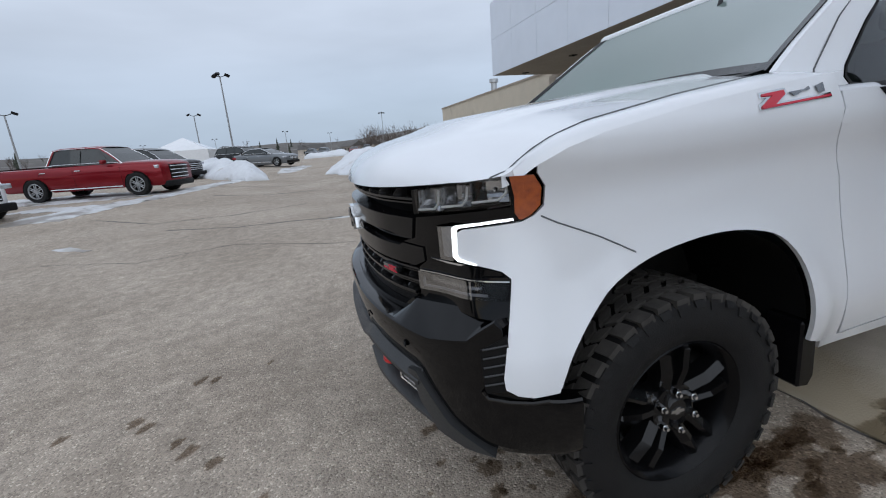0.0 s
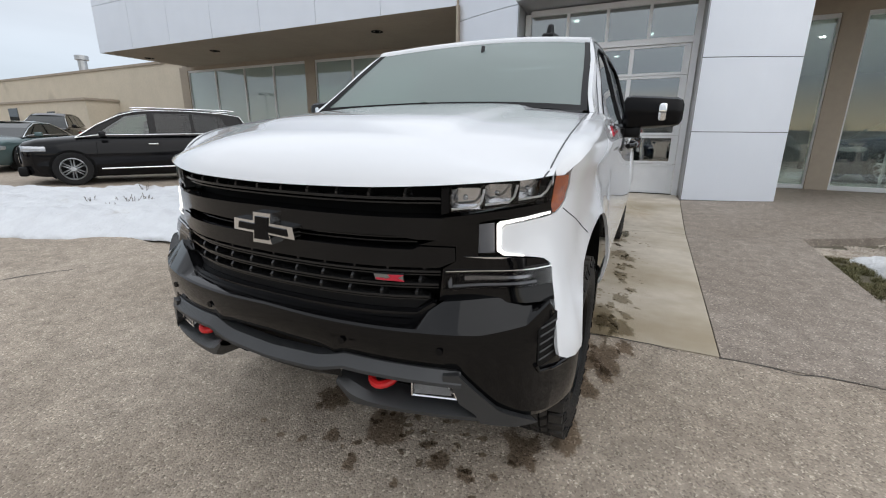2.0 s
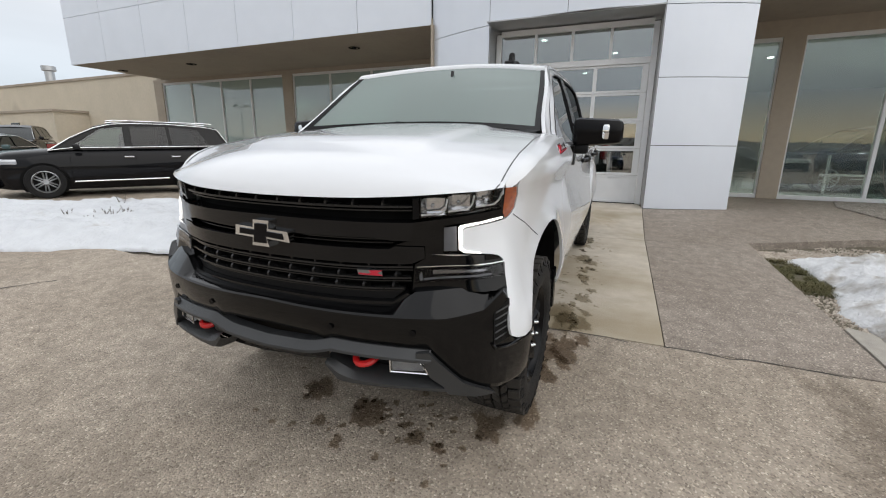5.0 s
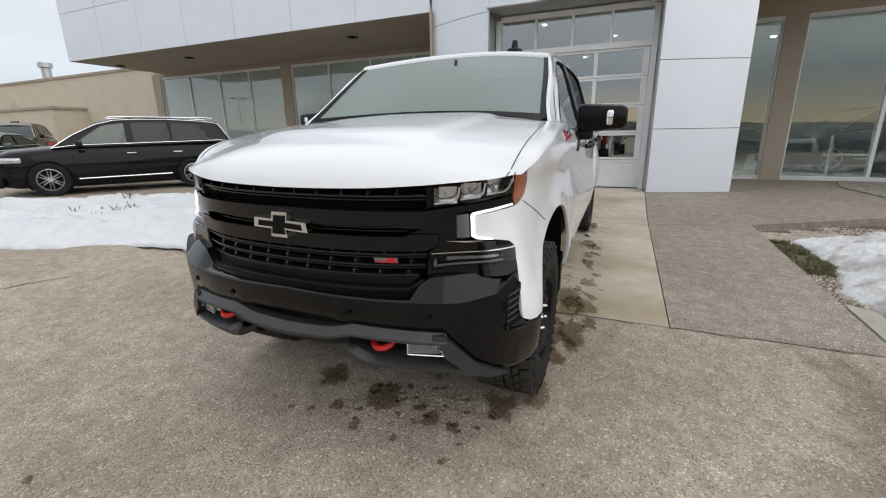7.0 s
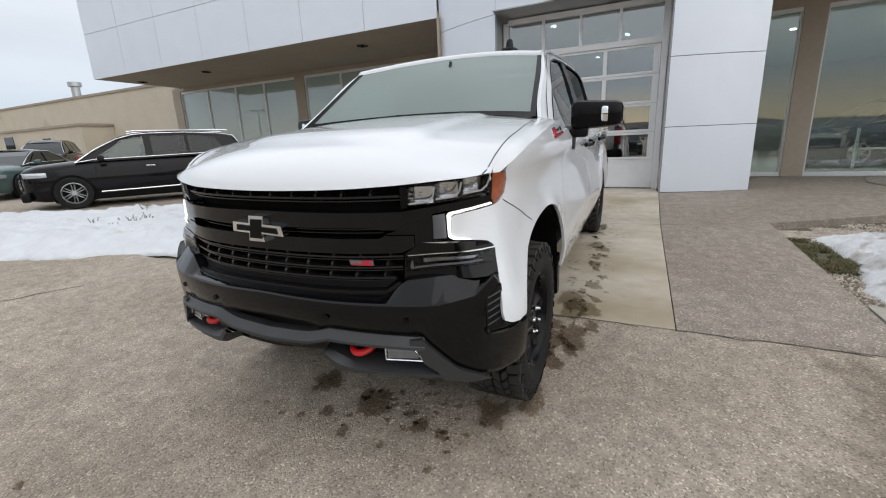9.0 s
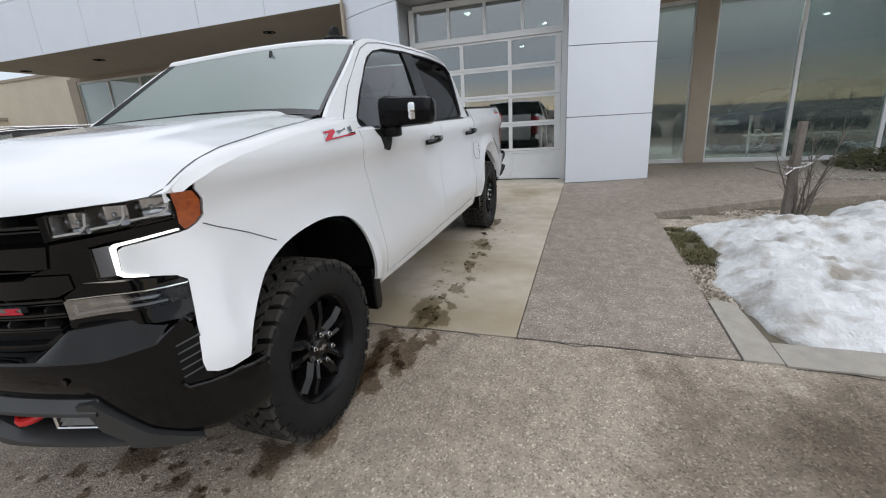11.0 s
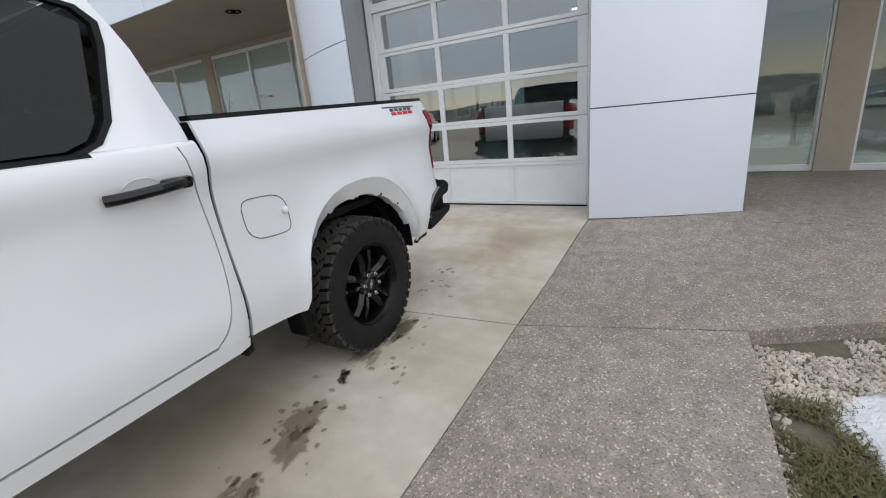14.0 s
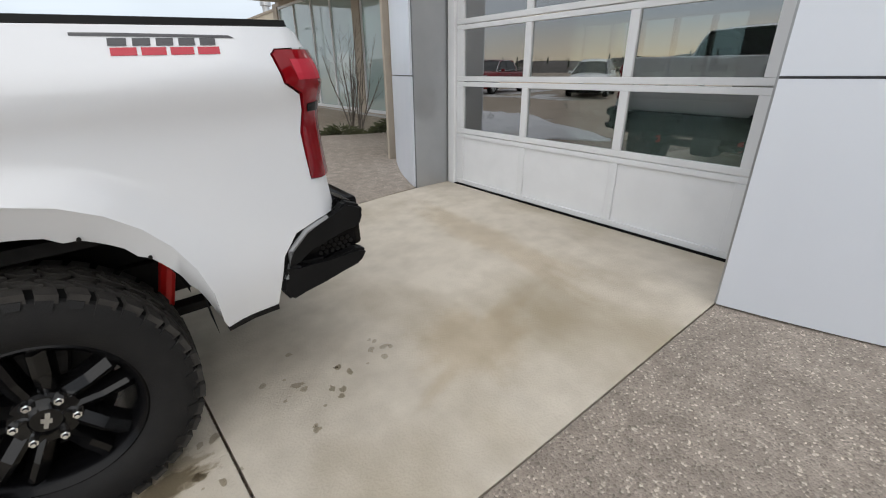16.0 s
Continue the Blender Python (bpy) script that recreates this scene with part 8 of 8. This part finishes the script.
for k in range(140):
    x = rng.uniform(1.1, 4.2) if k < 118 else rng.uniform(4.3, 5.0)
    y = -1.0 + rng.gauss(0, 0.13) + (0.18 if x > 4.3 else 0)
    sid += 1
    tagged(part("water_drip", stain(x, y, rng.uniform(0.005, 0.018), sid * 1.3, 9, rng.uniform(1, 1.8), rng.uniform(0, 3)), WETC), "small wet drip mark on concrete", "stain", "drip marks")
for k in range(48):
    x, y = -0.45 + rng.gauss(0, 0.16), -0.25 + rng.gauss(0, 0.38)
    sid += 1
    tagged(part("water_drip", stain(x, y, rng.uniform(0.005, 0.02), sid * 1.3, 9, rng.uniform(1, 1.8), rng.uniform(0, 3)), WETA), "small wet drip mark on asphalt", "stain", "drip marks")
for cx, cy, r in ((-2.24, 0.66, 0.03), (-2.17, 0.58, 0.028), (-1.88, 0.26, 0.032), (-1.95, 0.36, 0.024), (-1.98, 1.01, 0.03), (-1.88, 0.98, 0.026), (-1.74, 0.11, 0.028), (-2.6, 0.66, 0.025), (-1.5, -0.24, 0.025), (-1.55, 1.06, 0.018)):
    sid += 1
    tagged(part("footprint", stain(cx, cy, r, sid * 1.3, 14, 1.7, 1.0), WETA), "damp shoe mark on asphalt", "stain", "shoe marks")
# cracks
def crack(pts, w, seed):
    bm = bmesh.new()
    rg = random.Random(seed)
    line = []
    for (x0, y0), (x1, y1) in zip(pts[:-1], pts[1:]):
        n = max(2, int(math.hypot(x1 - x0, y1 - y0) / 0.12))
        for i in range(n):
            t = i / n
            line.append((x0 + (x1 - x0) * t + rg.uniform(-0.02, 0.02), y0 + (y1 - y0) * t + rg.uniform(-0.02, 0.02)))
    prev = None
    for i, (x, y) in enumerate(line[:-1]):
        d = Vector((line[i + 1][0] - x, line[i + 1][1] - y, 0)).normalized()
        nrm = Vector((-d.y, d.x, 0)) * w * rg.uniform(0.5, 1.4)
        z = ground_top(x, y) - 0.001
        a, b = bm.verts.new((x + nrm.x, y + nrm.y, z)), bm.verts.new((x - nrm.x, y - nrm.y, z))
        if prev:
            bm.faces.new((prev[0], a, b, prev[1]))
        prev = (a, b)
    return bm


CRACK = surf("crack_filler", (0.055, 0.050, 0.045), (0.09, 0.08, 0.07), rough=0.8, scale=30)
for k, (pts, w) in enumerate(([[(-3.91, 7.44), (-2.53, 6.85), (-1.53, 6.73), (-0.34, 6.35)], 0.03], [[(-5.86, 9.59), (-4.39, 8.35), (-2.88, 8.51), (-1.06, 9.37)], 0.025], [[(-3.98, 12.54), (-2.39, 12.2), (-0.77, 12.76)], 0.05], [[(-5.19, 16.08), (-2.71, 15.21), (-0.29, 15.75)], 0.05], [[(-4.96, 5.47), (-3.58, 4.83), (-2.37, 5.2), (-0.99, 4.36), (0.29, 3.73)], 0.012],
                              [[(0.945, -1.69), (0.955, -2.97)], 0.007], [[(0.945, 1.3), (0.95, -1.69)], 0.008], [[(0.93, -3.2), (0.90, -5.0), (0.90, -9.0)], 0.007], [[(6.6, -3.3), (6.4, -5.0), (6.2, -7.0)], 0.006], [[(-0.6, -2.6), (0.2, -3.4), (0.0, -4.6)], 0.006])):
    tagged(part("pavement_crack", crack(pts, w, k), CRACK), "dark crack line across the paving", "crack", kind="structure")

# ---- beige building beyond ----
bg = thing("commercial_building", "long low beige stucco building with flat roof", "building", m=pose(-0.11, -0.06, 0.62, 0, 0, -1.5))
bm = bmesh.new()
box(bm, 14.0, 40, 20.5, 49.0, -0.2, 4.72)
part("wall", bm, STUCCO, bg)
bm = bmesh.new()
box(bm, 13.93, 40, 20.5, 49.06, 4.72, 4.86)
part("parapet", bm, BAND, bg)
bm = bmesh.new()
box(bm, 12.2, 14.0, 30.0, 54.0, -0.2, 2.78)
part("low_wing", bm, STUCCO, bg)
bm = bmesh.new()
box(bm, 12.1, 14.05, 29.9, 54.1, 2.78, 2.92)
part("wing_parapet", bm, BAND, bg)
for y0, y1, z0, z1 in ((39.2, 40.6, 1.6, 2.5), (34, 35.0, 0.2, 2.2), (46, 47.4, 1.6, 2.5)):
    bm = bmesh.new()
    box(bm, 12.17, 12.3, y0, y1, z0, z1)
    part("window", bm, CARGLASS, bg)
bm = bmesh.new()
box(bm, 13.90, 14.05, 21.2, 22.6, 2.85, 3.15, 0.02)
part("sign_box", bm, DARK, bg)
bm = bmesh.new()
box(bm, 17, 21, 33, 37, 4.8, 5.5)
part("roof_unit", bm, POLE, bg)
bm = bmesh.new()
lathe(bm, [(0.28, 4.8), (0.28, 6.0), (0.42, 6.05), (0.42, 6.35), (0.0, 6.4)], 16, "z", (16.0, 37.8, 0))
part("roof_vent", bm, ALUGREY, bg, smooth=40)

# ---- lamp posts, far trees and hills ----
def light_pole(x, y, h, heads):
    th = thing("parking_light_pole", "tall galvanised parking lot light pole with floodlights", "light pole", "parking light poles", pose(x, y, ground_z(x, y)))
    bm = bmesh.new()
    tube(bm, [(0, 0, 0), (0, 0, h * 0.5), (0, 0, h)], 0.13, 8, r2=0.08)
    part("pole", bm, POLE, th)
    for k in range(heads):
        a = 2 * math.pi * k / heads + 0.4
        bm = bmesh.new()
        tube(bm, [(0, 0, h - 0.1), (math.cos(a) * 0.6, math.sin(a) * 0.6, h + 0.1)], 0.05, 6)
        box(bm, -0.3, 0.3, -0.25, 0.25, -0.15, 0.15, 0.05, pose(math.cos(a) * 0.9, math.sin(a) * 0.9, h + 0.15, 0, 25, math.degrees(a)))
        part("floodlight", bm, PLASTIC, th)


light_pole(-10.28, 62.22, 11.0, 3)
light_pole(25.61, 149.32, 12.2, 3)
light_pole(-33.03, 60.82, 7.3, 2)
for x, y, h in ((-8, 190, 10), (12, 230, 10), (40, 260, 11), (-40, 220, 10), (70, 280, 11), (-75, 240, 10), (-19.9, 90, 9.0)):
    light_pole(x, y, h, 2)
HILL = surf("wooded_hill", (0.105, 0.092, 0.080), (0.075, 0.068, 0.060), rough=1.0, scale=0.08, c3=(0.22, 0.21, 0.20), spot=(0.58, 0.66), sscale=0.05)


def hill(a, r):
    """Height of the far ridge by bearing and distance."""
    n_ = noise.fractal((math.cos(a) * 3, math.sin(a) * 3, 0.5), 1.0, 2.0, 4)
    return max(0.0, (r - 240) / 260) ** 0.8 * (11 + 6 * n_) + 0.4


bm = bmesh.new()
sheet(bm, lambda a, r: (r * math.cos(a), r * math.sin(a), hill(a, r)), [2 * math.pi * k / 160 for k in range(161)], [235, 300, 360, 430, 520, 700])
struct("backdrop_hills", bm, HILL, "low wooded ridge on the horizon", "hills", smooth=True)
TWIG = surf("bare_wood", (0.115, 0.092, 0.075), (0.075, 0.062, 0.052), rough=1.0, scale=0.3)
PINE = surf("dark_conifer", (0.030, 0.036, 0.026), (0.045, 0.05, 0.036), rough=1.0, scale=0.4)
rg = random.Random(31)


def bare_tree(bm, x, y, z, h, rg):
    for _ in range(9):
        a = rg.uniform(0, 6.28)
        p = Vector((x, y, z))
        d = Vector((math.cos(a) * 0.5, math.sin(a) * 0.5, 1.0)).normalized()
        q1 = p + Vector((0, 0, h * rg.uniform(0.15, 0.4)))
        q2 = q1 + d * h * 0.35
        q3 = q2 + (d + Vector((rg.uniform(-.5, .5), rg.uniform(-.5, .5), 0.3))).normalized() * h * 0.3
        tube(bm, [p, q1, q2, q3], h * 0.012, 4, r2=h * 0.002, close=False)
        for _ in range(5):
            e = (d + Vector((rg.uniform(-1, 1), rg.uniform(-1, 1), rg.uniform(-0.2, 0.8)))).normalized()
            b = q1.lerp(q3, rg.uniform(0.3, 1))
            tube(bm, [b, b + e * h * rg.uniform(0.12, 0.25)], h * 0.004, 3, r2=h * 0.001, close=False)


bm = bmesh.new()
for _ in range(420):
    a = rg.uniform(0, 2 * math.pi)
    r = rg.uniform(170, 420)
    if abs(a - math.pi / 2) < 0.5:
        r = rg.uniform(150, 420)
    x, y = r * math.cos(a), r * math.sin(a)
    bare_tree(bm, x, y, max(0, hill(a, r)), rg.uniform(4, 8.5), rg)
for _ in range(26):
    bare_tree(bm, 24 + rg.uniform(-7, 14), 122 + rg.uniform(-8, 16), 0, rg.uniform(6, 8.5), rg)
tagged(part("bare_trees", bm, TWIG), "distant leafless trees along the horizon", "trees", kind="stuff")
bm = bmesh.new()
for _ in range(160):
    a = rg.uniform(0, 2 * math.pi)
    r = rg.uniform(190, 400)
    x, y, z, h = r * math.cos(a), r * math.sin(a), max(0, hill(a, r)), rg.uniform(4, 9)
    for k in range(5):
        q = 0.2 * h * (1 - k / 5.5)
        ring = [bm.verts.new((x + q * rg.uniform(0.6, 1.2) * math.cos(t), y + q * rg.uniform(0.6, 1.2) * math.sin(t), z + h * (0.08 + 0.17 * k))) for t in [6.283 * i / 7 for i in range(7)]]
        tip = bm.verts.new((x, y, z + h * (0.34 + 0.17 * k)))
        for i in range(7):
            bm.faces.new((ring[i], ring[(i + 1) % 7], tip))
tagged(part("conifers", bm, PINE), "distant dark conifers on the ridge", "trees", kind="stuff")
HOUSEW = surf("house_siding", (0.42, 0.38, 0.33), (0.30, 0.27, 0.24), rough=0.9, random_by=0.4)
SHINGLE = surf("dark_shingles", (0.09, 0.085, 0.08), rough=0.95, random_by=0.3)
house = None
for k in range(46):
    a = math.pi / 2 + rg.uniform(-1.3, 1.1) if k < 34 else rg.uniform(0, 6.28)
    r = rg.uniform(200, 380)
    m_ = pose(r * math.cos(a), r * math.sin(a), max(0, hill(a, r)) - 0.3, 0, 0, rg.uniform(0, 180))
    if house is None:
        house = thing("house", "small distant house with pitched roof", "house", "distant houses", m_)
        bm = bmesh.new()
        box(bm, -6, 6, -4, 4, 0, 3.2)
        part("wall", bm, HOUSEW, house)
        bm = bmesh.new()
        prism(bm, [(-4.5, 3.1), (4.5, 3.1), (0, 5.4)], "x", -6.4, 6.4)
        part("roof", bm, SHINGLE, house)
        for x in (-4, -1, 2):
            bm = bmesh.new()
            box(bm, x, x + 1.4, -4.05, 4.05, 1.1, 2.3)
            part("window", bm, CARGLASS, house)
    else:
        copy_thing(house, m_)
# white tent roof far off
tent = thing("tent", "white peaked tent canopy in the far lot", "tent", m=pose(-19.14, 75.46, ground_z(-19, 75)))
bm = bmesh.new()
for a, b in (((-4, -4), (4, -4)), ((4, -4), (4, 4)), ((4, 4), (-4, 4)), ((-4, 4), (-4, -4))):
    bm.faces.new([bm.verts.new(q) for q in ((*a, 2.4), (*b, 2.4), (0, 0, 4.4))])
    bm.faces.new([bm.verts.new(q) for q in ((*a, 0), (*b, 0), (*b, 2.4), (*a, 2.4))])
part("canopy", bm, WHITEP, tent)
# ceiling spots of the showroom, lit
for x, y in ((11.0, -6.0), (12.5, -8.5), (14.5, -5.2), (16, -9), (15.5, 0.3), (12.2, -0.8), (10, 0.9), (15, 6), (13, 10), (16, 14)):
    sp = thing("ceiling_spot", "small lit round ceiling spot in the showroom", "light", "showroom spots", pose(x, y, 4.3))
    bm = bmesh.new()
    lathe(bm, [(0.0, -0.03), (0.07, -0.03), (0.08, 0.0)], 14, "z")
    part("lamp", bm, SPOT, sp)
    if x < 15:
        bulb = bpy.data.lights.new("spot_bulb", "SPOT")
        bulb.energy, bulb.shadow_soft_size, bulb.color, bulb.spot_size = 330.0, 0.08, (1.0, 0.97, 0.92), 2.4
        new("spot_bulb", bulb).matrix_world = pose(x, y, 4.18)
